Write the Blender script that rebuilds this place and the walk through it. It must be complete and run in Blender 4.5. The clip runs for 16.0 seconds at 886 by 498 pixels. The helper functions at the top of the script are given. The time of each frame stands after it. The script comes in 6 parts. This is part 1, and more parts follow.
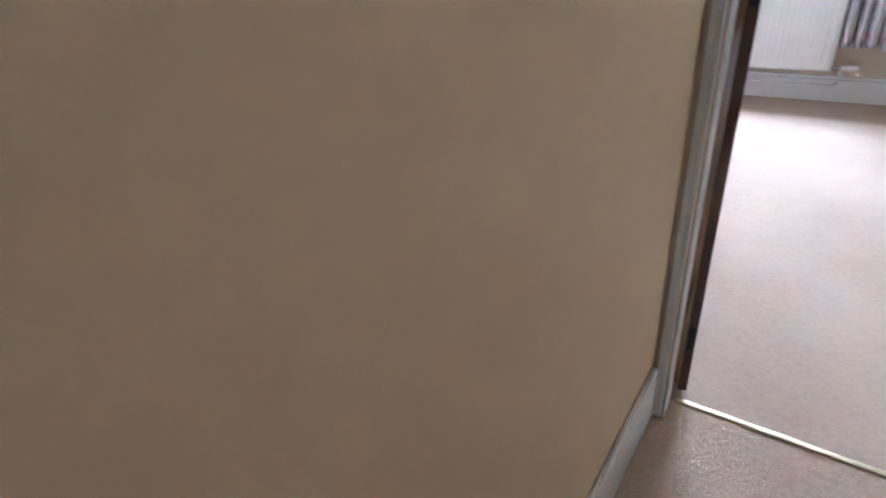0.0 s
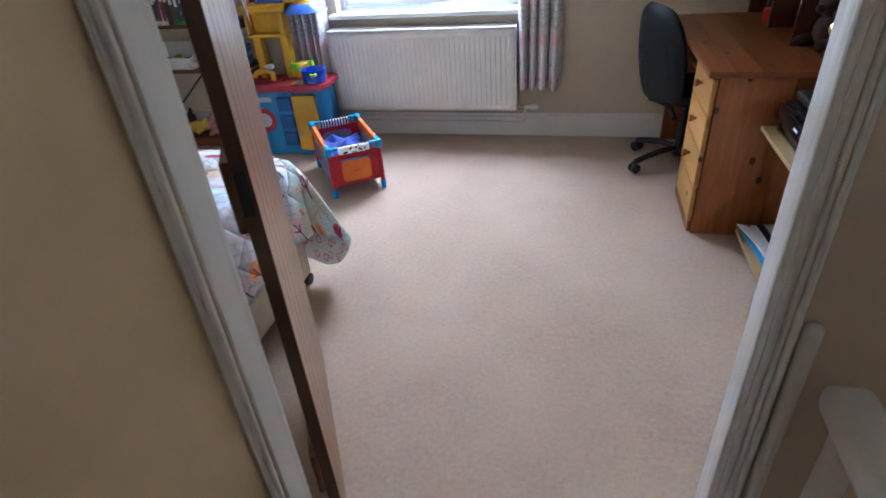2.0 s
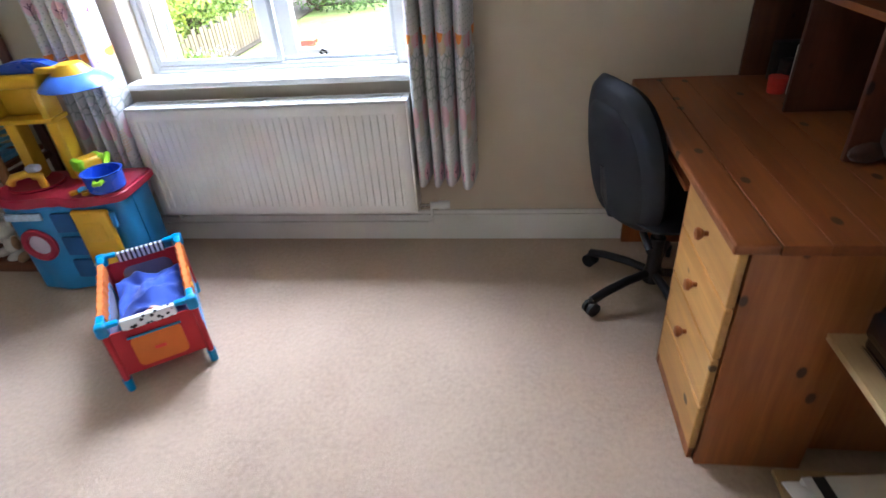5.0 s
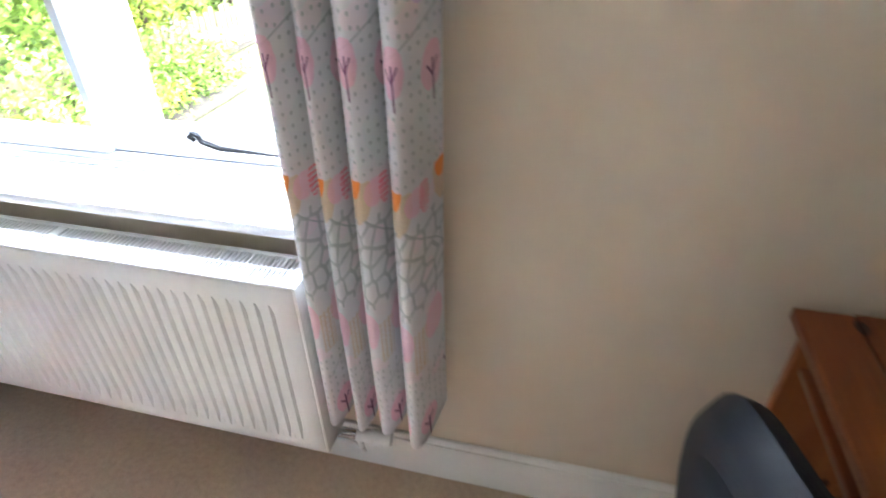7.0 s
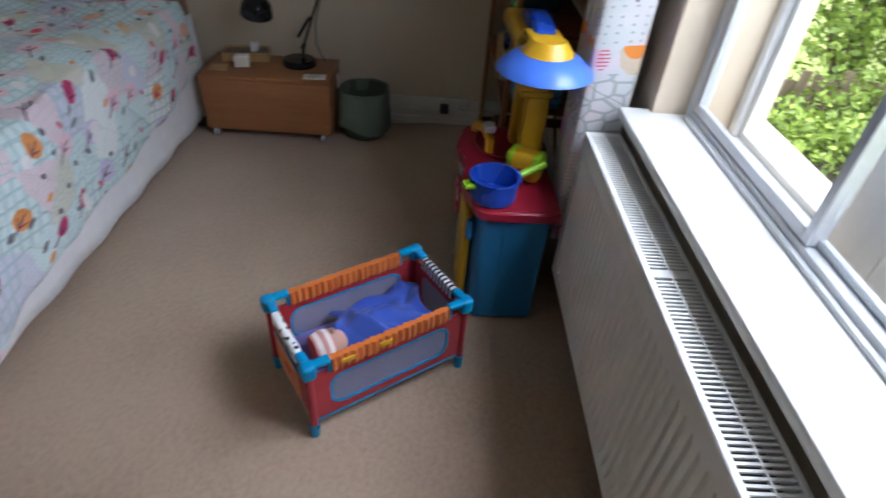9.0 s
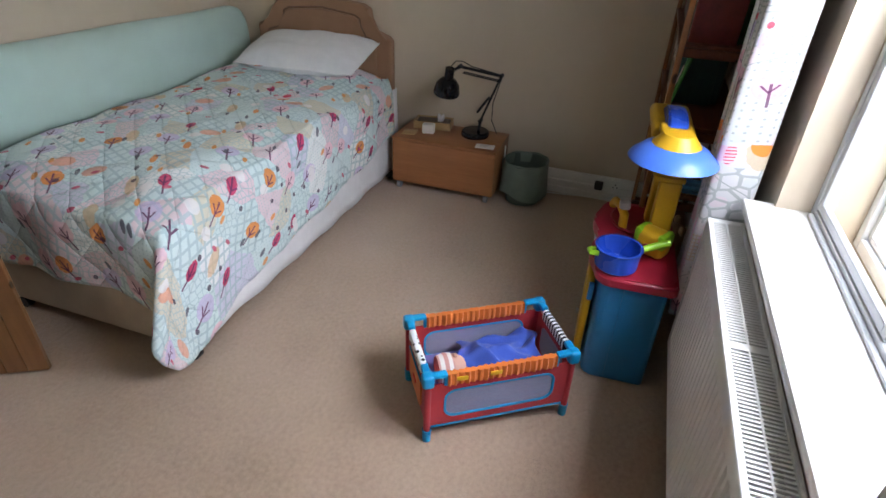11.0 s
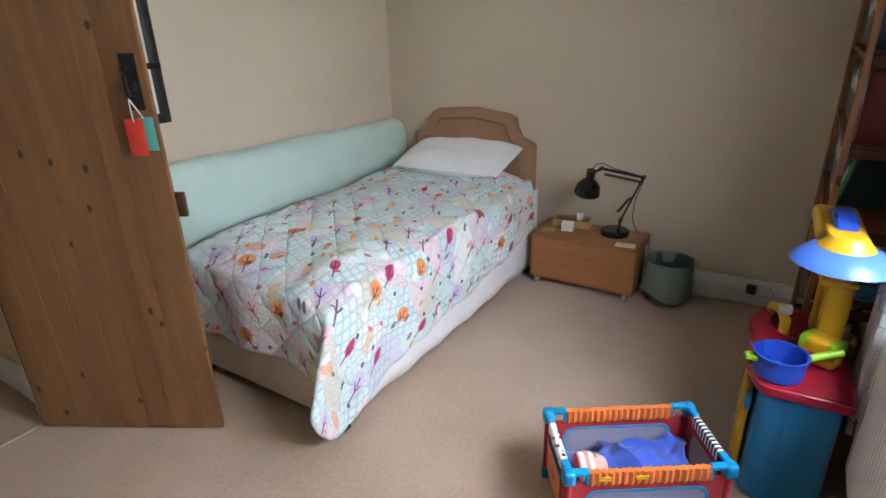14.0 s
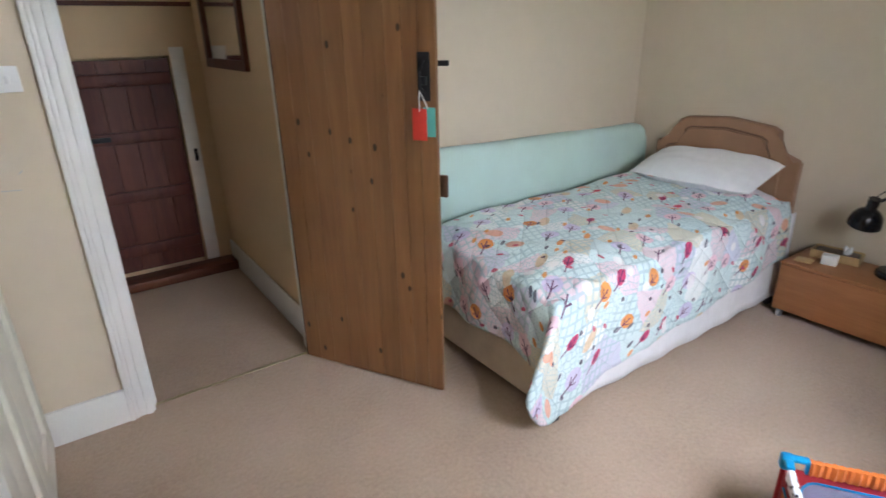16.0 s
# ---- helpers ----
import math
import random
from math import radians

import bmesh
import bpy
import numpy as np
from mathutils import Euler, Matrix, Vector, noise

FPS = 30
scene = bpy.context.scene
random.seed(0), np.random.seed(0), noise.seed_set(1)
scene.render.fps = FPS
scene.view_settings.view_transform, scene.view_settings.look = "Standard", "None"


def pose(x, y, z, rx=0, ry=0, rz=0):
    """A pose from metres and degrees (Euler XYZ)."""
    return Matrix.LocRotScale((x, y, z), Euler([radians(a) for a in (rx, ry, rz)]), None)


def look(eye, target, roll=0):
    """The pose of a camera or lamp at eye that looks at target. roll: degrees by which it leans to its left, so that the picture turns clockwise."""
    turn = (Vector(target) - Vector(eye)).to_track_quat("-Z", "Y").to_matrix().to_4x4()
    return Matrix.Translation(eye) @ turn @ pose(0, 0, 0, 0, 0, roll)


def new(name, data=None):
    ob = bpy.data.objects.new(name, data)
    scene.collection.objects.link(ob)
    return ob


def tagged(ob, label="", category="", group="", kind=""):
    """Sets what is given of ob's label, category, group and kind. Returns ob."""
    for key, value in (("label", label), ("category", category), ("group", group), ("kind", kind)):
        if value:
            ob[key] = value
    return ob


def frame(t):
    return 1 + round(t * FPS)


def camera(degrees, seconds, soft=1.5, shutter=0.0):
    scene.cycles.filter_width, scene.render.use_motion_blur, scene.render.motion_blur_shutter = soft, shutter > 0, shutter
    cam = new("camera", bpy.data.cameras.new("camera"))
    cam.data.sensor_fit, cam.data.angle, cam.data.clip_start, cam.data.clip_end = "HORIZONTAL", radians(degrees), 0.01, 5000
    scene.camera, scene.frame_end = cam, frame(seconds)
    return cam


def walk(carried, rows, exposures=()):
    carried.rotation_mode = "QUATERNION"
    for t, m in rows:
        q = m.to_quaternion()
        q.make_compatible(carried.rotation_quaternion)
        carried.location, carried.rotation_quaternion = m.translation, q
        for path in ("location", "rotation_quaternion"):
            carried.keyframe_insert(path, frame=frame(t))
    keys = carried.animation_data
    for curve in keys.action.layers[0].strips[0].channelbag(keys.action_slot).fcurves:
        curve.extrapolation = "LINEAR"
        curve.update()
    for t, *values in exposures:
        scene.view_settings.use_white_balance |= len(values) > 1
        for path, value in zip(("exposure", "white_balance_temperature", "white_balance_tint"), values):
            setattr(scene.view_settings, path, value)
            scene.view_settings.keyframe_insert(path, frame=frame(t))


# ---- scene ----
cam = camera(77.7, 16.0, shutter=0.35)
PATH = [
    (0, (0.072, -4.17, 1.188), (-0.975, -2.808, 0.166), -5.8),
    (0.5, (0.093, -4.053, 1.229), (-0.699, -2.531, 0.201), -6.1),
    (1, (0.236, -3.953, 1.23), (-0.382, -2.352, 0.192), -4.9),
    (1.5, (0.361, -3.719, 1.301), (-0.195, -2.117, 0.241), -6.0),
    (2, (0.387, -3.593, 1.393), (-0.058, -1.963, 0.322), -4.7),
    (2.5, (0.429, -3.468, 1.414), (0.036, -1.826, 0.342), -4.5),
    (3, (0.382, -3.225, 1.41), (-0.007, -1.59, 0.326), -4.6),
    (3.5, (0.356, -2.966, 1.393), (0.021, -1.322, 0.304), -4.4),
    (4, (0.365, -2.69, 1.409), (0.085, -1.038, 0.317), -5.3),
    (4.2, (0.356, -2.622, 1.412), (0.088, -0.964, 0.327), -5.5),
    (6.3, (0.577, -1.365, 1.353), (0.313, 0.295, 0.269), -2.9),
    (6.5, (0.572, -1.221, 1.346), (0.294, 0.434, 0.259), -2.8),
    (7, (0.481, -0.859, 1.374), (0.07, 0.738, 0.242), -1.0),
    (7.5, (0.255, -0.648, 1.369), (-0.465, 0.829, 0.23), 1.4),
    (8, (0.128, -0.536, 1.399), (-1.001, 0.618, 0.219), 2.8),
    (8.5, (0.156, -0.528, 1.378), (-1.365, -0.031, 0.179), 5.6),
    (9, (0.217, -0.569, 1.399), (-1.357, -0.507, 0.167), 4.9),
    (9.2, (0.256, -0.589, 1.394), (-1.317, -0.654, 0.16), 4.8),
    (11.3, (0.481, -0.427, 1.525), (-1.139, -1.013, 0.509), 1.6),
    (11.5, (0.492, -0.433, 1.526), (-1.146, -1.047, 0.555), 1.4),
    (12, (0.518, -0.433, 1.537), (-1.138, -1.12, 0.652), 0.7),
    (12.5, (0.539, -0.437, 1.539), (-1.109, -1.204, 0.704), -0.1),
    (13, (0.565, -0.443, 1.544), (-1.056, -1.303, 0.747), -0.8),
    (13.5, (0.57, -0.447, 1.543), (-1.018, -1.389, 0.774), -1.3),
    (14, (0.578, -0.458, 1.54), (-0.977, -1.467, 0.789), -1.6),
    (14.5, (0.607, -0.472, 1.536), (-0.9, -1.56, 0.798), -1.7),
    (15, (0.641, -0.484, 1.537), (-0.775, -1.692, 0.805), -1.9),
    (15.5, (0.707, -0.491, 1.554), (-0.542, -1.871, 0.822), -1.9),
    (16, (0.733, -0.502, 1.549), (-0.328, -2.031, 0.818), -1.2),
]
EXPOSURES = [(0, 2.5, 5300, 11), (0.6, 2.25, 5100, 12), (1.2, 1.9, 5150, 12), (2, 1.62, 5550, 11), (3, 1.37, 5700, 10), (4.2, 1.48, 5800, 10), (6.3, 2.3, 5900, 10), (7.1, 2.5, 5850, 10), (7.5, 1.5, 6100, 10), (8.0, 0.5, 6200, 9), (8.5, -0.65, 6100, 10), (9.2, 0.35, 6400, 10), (11.3, 0.63, 6700, 11), (12.5, 0.85, 6750, 11), (16, 1.16, 6550, 11)]
walk(cam, [(t, look(eye, target, roll)) for t, eye, target, roll in PATH], EXPOSURES)

# ---- daylight: soft overcast sky and a weak, wide sun ----
world = bpy.data.worlds.new("overcast_sky")
scene.world = world
world.use_nodes = True
wn = world.node_tree.nodes
sky = wn.new("ShaderNodeTexSky")
sky.sky_type, sky.sun_disc = "NISHITA", False
sky.sun_elevation, sky.sun_rotation = radians(64), radians(-83)
sky.air_density, sky.dust_density = 1.0, 4.0
wn["Background"].inputs["Strength"].default_value = 0.15
pale = wn.new("ShaderNodeMixRGB")
pale.inputs["Fac"].default_value = 0.75
pale.inputs["Color2"].default_value = (27.0, 27.9, 29.0, 1)
world.node_tree.links.new(sky.outputs["Color"], pale.inputs["Color1"])
world.node_tree.links.new(pale.outputs["Color"], wn["Background"].inputs["Color"])
sun = new("sun", bpy.data.lights.new("sun", "SUN"))
sun.data.energy, sun.data.angle, sun.data.color = 5.0, radians(14), (1.0, 0.95, 0.88)
sun.matrix_world = look((-6.4, 2.2, 13), (0, 3, 0))

# added area lamp, out of view in the window's upper half, boosting the sky's light
sky_fill = new("window_fill_lamp", bpy.data.lights.new("window_fill_lamp", "AREA"))
sky_fill.data.shape, sky_fill.data.size, sky_fill.data.size_y = "RECTANGLE", 1.08, 0.50
sky_fill.data.energy, sky_fill.data.color = 18.0, (0.75, 0.83, 1.0)
sky_fill.matrix_world = look((-0.595, 0.326, 1.70), (-0.595, -1.15, 0.10))


# ---- materials ----
class Nodes:
    """Small helper to write node trees."""

    def __init__(self, name):
        self.m = bpy.data.materials.new(name)
        self.m.use_nodes = True
        self.t = self.m.node_tree
        self.bsdf = self.t.nodes["Principled BSDF"]
        self.coord = self.t.nodes.new("ShaderNodeTexCoord")
        self.base = None

    def add(self, kind, **values):
        node = self.t.nodes.new("ShaderNode" + kind)
        for key, value in values.items():
            node.inputs[key.replace("_", " ")].default_value = value
        return node

    def link(self, a, b):
        self.t.links.new(a, b)

    def put(self, a, b):
        if isinstance(a, (int, float)):
            b.default_value = a
        else:
            self.link(a, b)

    def math(self, op, a, b=0.0, clamp=False):
        node = self.t.nodes.new("ShaderNodeMath")
        node.operation, node.use_clamp = op, clamp
        self.put(a, node.inputs[0])
        self.put(b, node.inputs[1])
        return node.outputs[0]

    def mapped(self, scale=(1, 1, 1), where="Object", turn=(0, 0, 0), shift=(0, 0, 0)):
        node = self.t.nodes.new("ShaderNodeMapping")
        node.inputs["Scale"].default_value = scale
        node.inputs["Rotation"].default_value = turn
        node.inputs["Location"].default_value = shift
        self.link(self.base if where == "UV" and self.base else self.coord.outputs[where], node.inputs["Vector"])
        return node.outputs["Vector"]

    def noise(self, vector, scale, detail=3.0, rough=0.55, distort=0.0):
        node = self.add("TexNoise", Scale=scale, Detail=detail, Roughness=rough, Distortion=distort)
        self.link(vector, node.inputs["Vector"])
        return node.outputs["Fac"]

    def ramp(self, fac, stops):
        node = self.t.nodes.new("ShaderNodeValToRGB")
        while len(node.color_ramp.elements) < len(stops):
            node.color_ramp.elements.new(0.5)
        for e, (at, col) in zip(node.color_ramp.elements, stops):
            e.position, e.color = at, (*col, 1)
        self.link(fac, node.inputs["Fac"])
        return node.outputs["Color"]

    def mix(self, fac, a, b, mode="MIX"):
        node = self.t.nodes.new("ShaderNodeMixRGB")
        node.blend_type = mode
        for value, socket in ((fac, node.inputs[0]), (a, node.inputs[1]), (b, node.inputs[2])):
            if isinstance(value, tuple):
                socket.default_value = (*value, 1)
            else:
                self.put(value, socket)
        return node.outputs[0]

    def bump(self, height, strength, distance=0.002):
        node = self.add("Bump", Strength=strength, Distance=distance)
        self.link(height, node.inputs["Height"])
        self.link(node.outputs["Normal"], self.bsdf.inputs["Normal"])

    def done(self, colour=None, rough=0.5, metal=0.0, **more):
        if colour is not None:
            if isinstance(colour, tuple):
                self.bsdf.inputs["Base Color"].default_value = (*colour, 1)
            else:
                self.link(colour, self.bsdf.inputs["Base Color"])
        self.put(rough, self.bsdf.inputs["Roughness"])
        self.bsdf.inputs["Metallic"].default_value = metal
        for key, value in more.items():
            self.bsdf.inputs[key.replace("_", " ")].default_value = value
        return self.m


def shade(c, k):
    return tuple(min(1.0, v * k) for v in c)


def plain(name, colour, rough=0.5, metal=0.0, vary=0.12, scale=6.0, grain=90.0, bump=0.06, **more):
    """A painted, plastic or metal surface with mottling at two scales and a fine relief."""
    n = Nodes(name)
    v = n.mapped()
    large, fine = n.noise(v, scale), n.noise(v, grain, 2.0)
    both = n.math("ADD", n.math("MULTIPLY", large, 0.7), n.math("MULTIPLY", fine, 0.3))
    col = n.ramp(both, [(0.3, shade(colour, 1 - vary)), (0.7, shade(colour, 1 + vary))])
    n.bump(fine, bump)
    r = n.math("ADD", n.math("MULTIPLY", large, 0.16), rough - 0.08)
    return n.done(col, r, metal, **more)


def fabric(name, colour, rough=0.9, vary=0.15, weave=900.0, bump=0.25, fold=7.0):
    n = Nodes(name)
    v = n.mapped()
    large, fine = n.noise(v, fold), n.noise(v, weave, 1.0)
    both = n.math("ADD", n.math("MULTIPLY", large, 0.6), n.math("MULTIPLY", fine, 0.4))
    col = n.ramp(both, [(0.3, shade(colour, 1 - vary)), (0.7, shade(colour, 1 + vary))])
    n.bump(both, bump, 0.003)
    return n.done(col, rough, Sheen_Weight=0.15)


def wood(name, dark, light, axis="Z", knots=True, rough=0.42, band=9.0, size=8.0, chance=0.12, flat=False):
    """Lacquered pine: long grain, broad board-to-board change and sparse dark knots."""
    n = Nodes(name)
    stretch = {"X": (0.08, 1, 1), "Y": (1, 0.08, 1), "Z": (1, 1, 0.08)}[axis]
    v = n.mapped(stretch)
    info = n.t.nodes.new("ShaderNodeObjectInfo")
    jitter = n.t.nodes.new("ShaderNodeVectorMath")
    jitter.operation = "ADD"
    n.link(v, jitter.inputs[0])
    n.link(n.math("MULTIPLY", info.outputs["Random"], 7.0), jitter.inputs[1])
    v = jitter.outputs[0]
    grain = n.noise(v, 55.0, 4.0, 0.6, 0.6)
    broad = n.noise(v, band, 2.0, 0.5, 1.2)
    both = n.math("ADD", n.math("MULTIPLY", grain, 0.45), n.math("MULTIPLY", broad, 0.55))
    col = n.ramp(both, [(0.33, dark), (0.5, tuple((a + b) / 2 for a, b in zip(dark, light))), (0.66, light)])
    if knots:
        k = tuple(0.62 if s < 0.5 else 1.0 for s in stretch)
        kv = n.mapped(k)
        vor = n.add("TexVoronoi", Scale=9.0)
        if flat:
            vor.voronoi_dimensions = "2D"
        n.link(kv, vor.inputs["Vector"])
        pick = n.math("GREATER_THAN", n.math("MULTIPLY", vor.outputs["Color"], 1.0), chance)
        near = n.math("SUBTRACT", 1.0, n.math("MULTIPLY", vor.outputs["Distance"], size), True)
        near = n.math("MULTIPLY", near, 2.6, True)
        spot = n.math("MULTIPLY", n.math("MULTIPLY", near, pick), 1.25, True)
        col = n.mix(spot, col, shade(dark, 0.22))
    n.bump(grain, 0.10, 0.001)
    tone = n.math("ADD", n.math("MULTIPLY", info.outputs["Random"], 0.24), 0.88)
    bright = n.t.nodes.new("ShaderNodeHueSaturation")
    n.link(tone, bright.inputs["Value"])
    n.link(col, bright.inputs["Color"])
    return n.done(bright.outputs["Color"], n.math("ADD", n.math("MULTIPLY", grain, 0.2), rough - 0.1))


def printed(name, ground, line, up, quilted=False, cells=8.0, line_amount=0.6, rough=0.85, ink=1.0):
    """Woodland-printed cotton on the cloth's own metre grid: line work in patches, little trees, leaves and birds."""
    n = Nodes(name)
    uv = n.mapped(where="UV")
    wob = n.add("TexNoise", Scale=14.0, Detail=2.0)
    n.link(uv, wob.inputs["Vector"])
    warp = n.t.nodes.new("ShaderNodeVectorMath")
    warp.operation = "MULTIPLY_ADD"
    n.link(wob.outputs["Color"], warp.inputs[0])
    warp.inputs[1].default_value = (0.045, 0.045, 0.0)
    n.link(uv, warp.inputs[2])
    wuv = warp.outputs[0]

    def cell(vector, scale, random_=1.0, feature="F1"):
        v = n.add("TexVoronoi", Scale=scale, Randomness=random_)
        v.voronoi_dimensions, v.feature = "2D", feature
        n.link(vector, v.inputs["Vector"])
        return v

    def chan(colour):
        s = n.t.nodes.new("ShaderNodeSeparateColor")
        n.link(colour, s.inputs[0])
        return s.outputs

    def both(a, b):
        return n.math("MULTIPLY", a, b)

    def between(v, a, b):
        return both(n.math("GREATER_THAN", v, a), n.math("LESS_THAN", v, b))

    col = n.mix(n.noise(uv, 6.0), shade(ground, 0.95), shade(ground, 1.05))
    grow = cells / 8.0
    patch = chan(cell(wuv, 7.0).outputs["Color"])
    # soft patches: pink, lilac, white, tan
    for a, b, tint, k in ((0.0, 0.16, (0.84, 0.60, 0.66), 0.7), (0.16, 0.27, (0.64, 0.58, 0.76), 0.6), (0.27, 0.38, (0.86, 0.87, 0.86), 0.8), (0.38, 0.46, (0.72, 0.60, 0.42), 0.6)):
        col = n.mix(n.math("MULTIPLY", between(patch[0], a, b), k), col, tint)
    # line work: lattice, scales, dots
    lattice = None
    for ang in (0.35, 1.75):
        w = n.add("TexWave", Scale=8.0, Distortion=1.2, Detail=1.0)
        n.link(n.mapped(where="UV", turn=(0, 0, ang)), w.inputs["Vector"])
        g = n.math("GREATER_THAN", w.outputs["Fac"], 0.84)
        lattice = g if lattice is None else n.math("MAXIMUM", lattice, g)
    scales = n.math("LESS_THAN", cell(wuv, 42.0, 0.5, "DISTANCE_TO_EDGE").outputs["Distance"], 0.085)
    dots = n.math("LESS_THAN", cell(uv, 62.0, 0.0).outputs["Distance"], 0.17)
    marks = both(lattice, between(patch[1], 0.0, 0.42))
    marks = n.math("MAXIMUM", marks, both(scales, between(patch[1], 0.42, 0.74)))
    marks = n.math("MAXIMUM", marks, both(dots, between(patch[1], 0.74, 1.01)))
    col = n.mix(n.math("MULTIPLY", marks, line_amount), col, line)
    # motifs, one in each cell
    c, s = math.cos(up), math.sin(up)
    for layer, scale, move in ((0, cells, 0.0), (1, cells * 1.75, 3.3)):
        src = n.mapped(where="UV", shift=(move, move * 0.7, 0))
        vor = cell(src, scale, 0.6 if layer == 0 else 0.9)
        rel = n.t.nodes.new("ShaderNodeVectorMath")
        rel.operation = "SUBTRACT"
        n.link(src, rel.inputs[0])
        n.link(vor.outputs["Position"], rel.inputs[1])
        xyz = n.t.nodes.new("ShaderNodeSeparateXYZ")
        n.link(rel.outputs[0], xyz.inputs[0])
        px, py = xyz.outputs[0], xyz.outputs[1]
        lx = n.math("ADD", n.math("MULTIPLY", px, c * grow), n.math("MULTIPLY", py, s * grow))
        ly = n.math("SUBTRACT", n.math("MULTIPLY", py, c * grow), n.math("MULTIPLY", px, s * grow))
        kind = chan(vor.outputs["Color"])[0]
        rough_edge = n.math("MULTIPLY", n.math("SUBTRACT", n.noise(uv, 90.0, 1.0), 0.5), 0.5)

        def oval(rx, ry, cy=0.0, cx=0.0):
            a = n.math("DIVIDE", n.math("SUBTRACT", lx, cx), rx)
            b = n.math("DIVIDE", n.math("SUBTRACT", ly, cy), ry)
            d = n.math("ADD", n.math("MULTIPLY", a, a), n.math("MULTIPLY", b, b))
            return n.math("LESS_THAN", n.math("ADD", d, rough_edge), 1.0)

        if layer == 0:
            for a, b, shape, tint, k in (
                    (0.0, 0.09, oval(0.030, 0.028, 0.012), (0.80, 0.27, 0.03), 0.9), (0.09, 0.27, oval(0.034, 0.034, 0.012), (0.86, 0.58, 0.66), 0.85),
                    (0.27, 0.42, oval(0.036, 0.034, 0.012), (0.62, 0.52, 0.76), 0.7), (0.42, 0.49, oval(0.017, 0.028, 0.008), (0.62, 0.03, 0.13), 0.95),
                    (0.52, 0.64, oval(0.036, 0.024), (0.84, 0.36, 0.22), 0.75), (0.64, 0.70, oval(0.012, 0.030), (0.82, 0.28, 0.03), 0.9),
                    (0.74, 0.79, oval(0.020, 0.017), (0.68, 0.03, 0.09), 0.95), (0.84, 0.93, oval(0.020, 0.042), (0.72, 0.50, 0.26), 0.7)):
                col = n.mix(n.math("MULTIPLY", both(shape, between(kind, a, b)), k * ink), col, tint)
            ax = n.math("ABSOLUTE", lx)
            stem = both(n.math("LESS_THAN", ax, 0.0027), between(ly, -0.050, 0.028))
            fork = n.math("ABSOLUTE", n.math("SUBTRACT", ax, n.math("MULTIPLY", n.math("ADD", ly, 0.010), 0.8)))
            stem = n.math("MAXIMUM", stem, both(n.math("LESS_THAN", fork, 0.0028), between(ly, -0.010, 0.012)))
            col = n.mix(n.math("MULTIPLY", both(stem, n.math("LESS_THAN", kind, 0.52)), 0.9), col, (0.13, 0.02, 0.10))
        else:
            for a, b, shape, tint in ((0.0, 0.16, oval(0.0085, 0.008), (0.05, 0.02, 0.06)), (0.16, 0.25, oval(0.013, 0.007), (0.62, 0.05, 0.14)), (0.25, 0.34, oval(0.008, 0.015), (0.82, 0.30, 0.03)), (0.34, 0.42, oval(0.007, 0.016), (0.10, 0.10, 0.14)), (0.42, 0.52, oval(0.021, 0.018), (0.86, 0.84, 0.84))):
                col = n.mix(n.math("MULTIPLY", both(shape, between(kind, a, b)), 0.85 * ink), col, tint)
    height = n.noise(uv, 16.0, 2.0)
    if quilted:
        seam = None
        for ang in (0.78, -0.78):
            w = n.add("TexWave", Scale=2.8)
            n.link(n.mapped(where="UV", turn=(0, 0, ang)), w.inputs["Vector"])
            g = n.math("POWER", w.outputs["Fac"], 0.2)
            seam = g if seam is None else n.math("MINIMUM", seam, g)
        height = n.math("ADD", n.math("MULTIPLY", seam, 0.8), n.math("MULTIPLY", height, 0.9))
        n.bump(height, 0.65, 0.014)
    else:
        n.bump(height, 0.3, 0.006)
    return n.done(col, rough, Sheen_Weight=0.1)


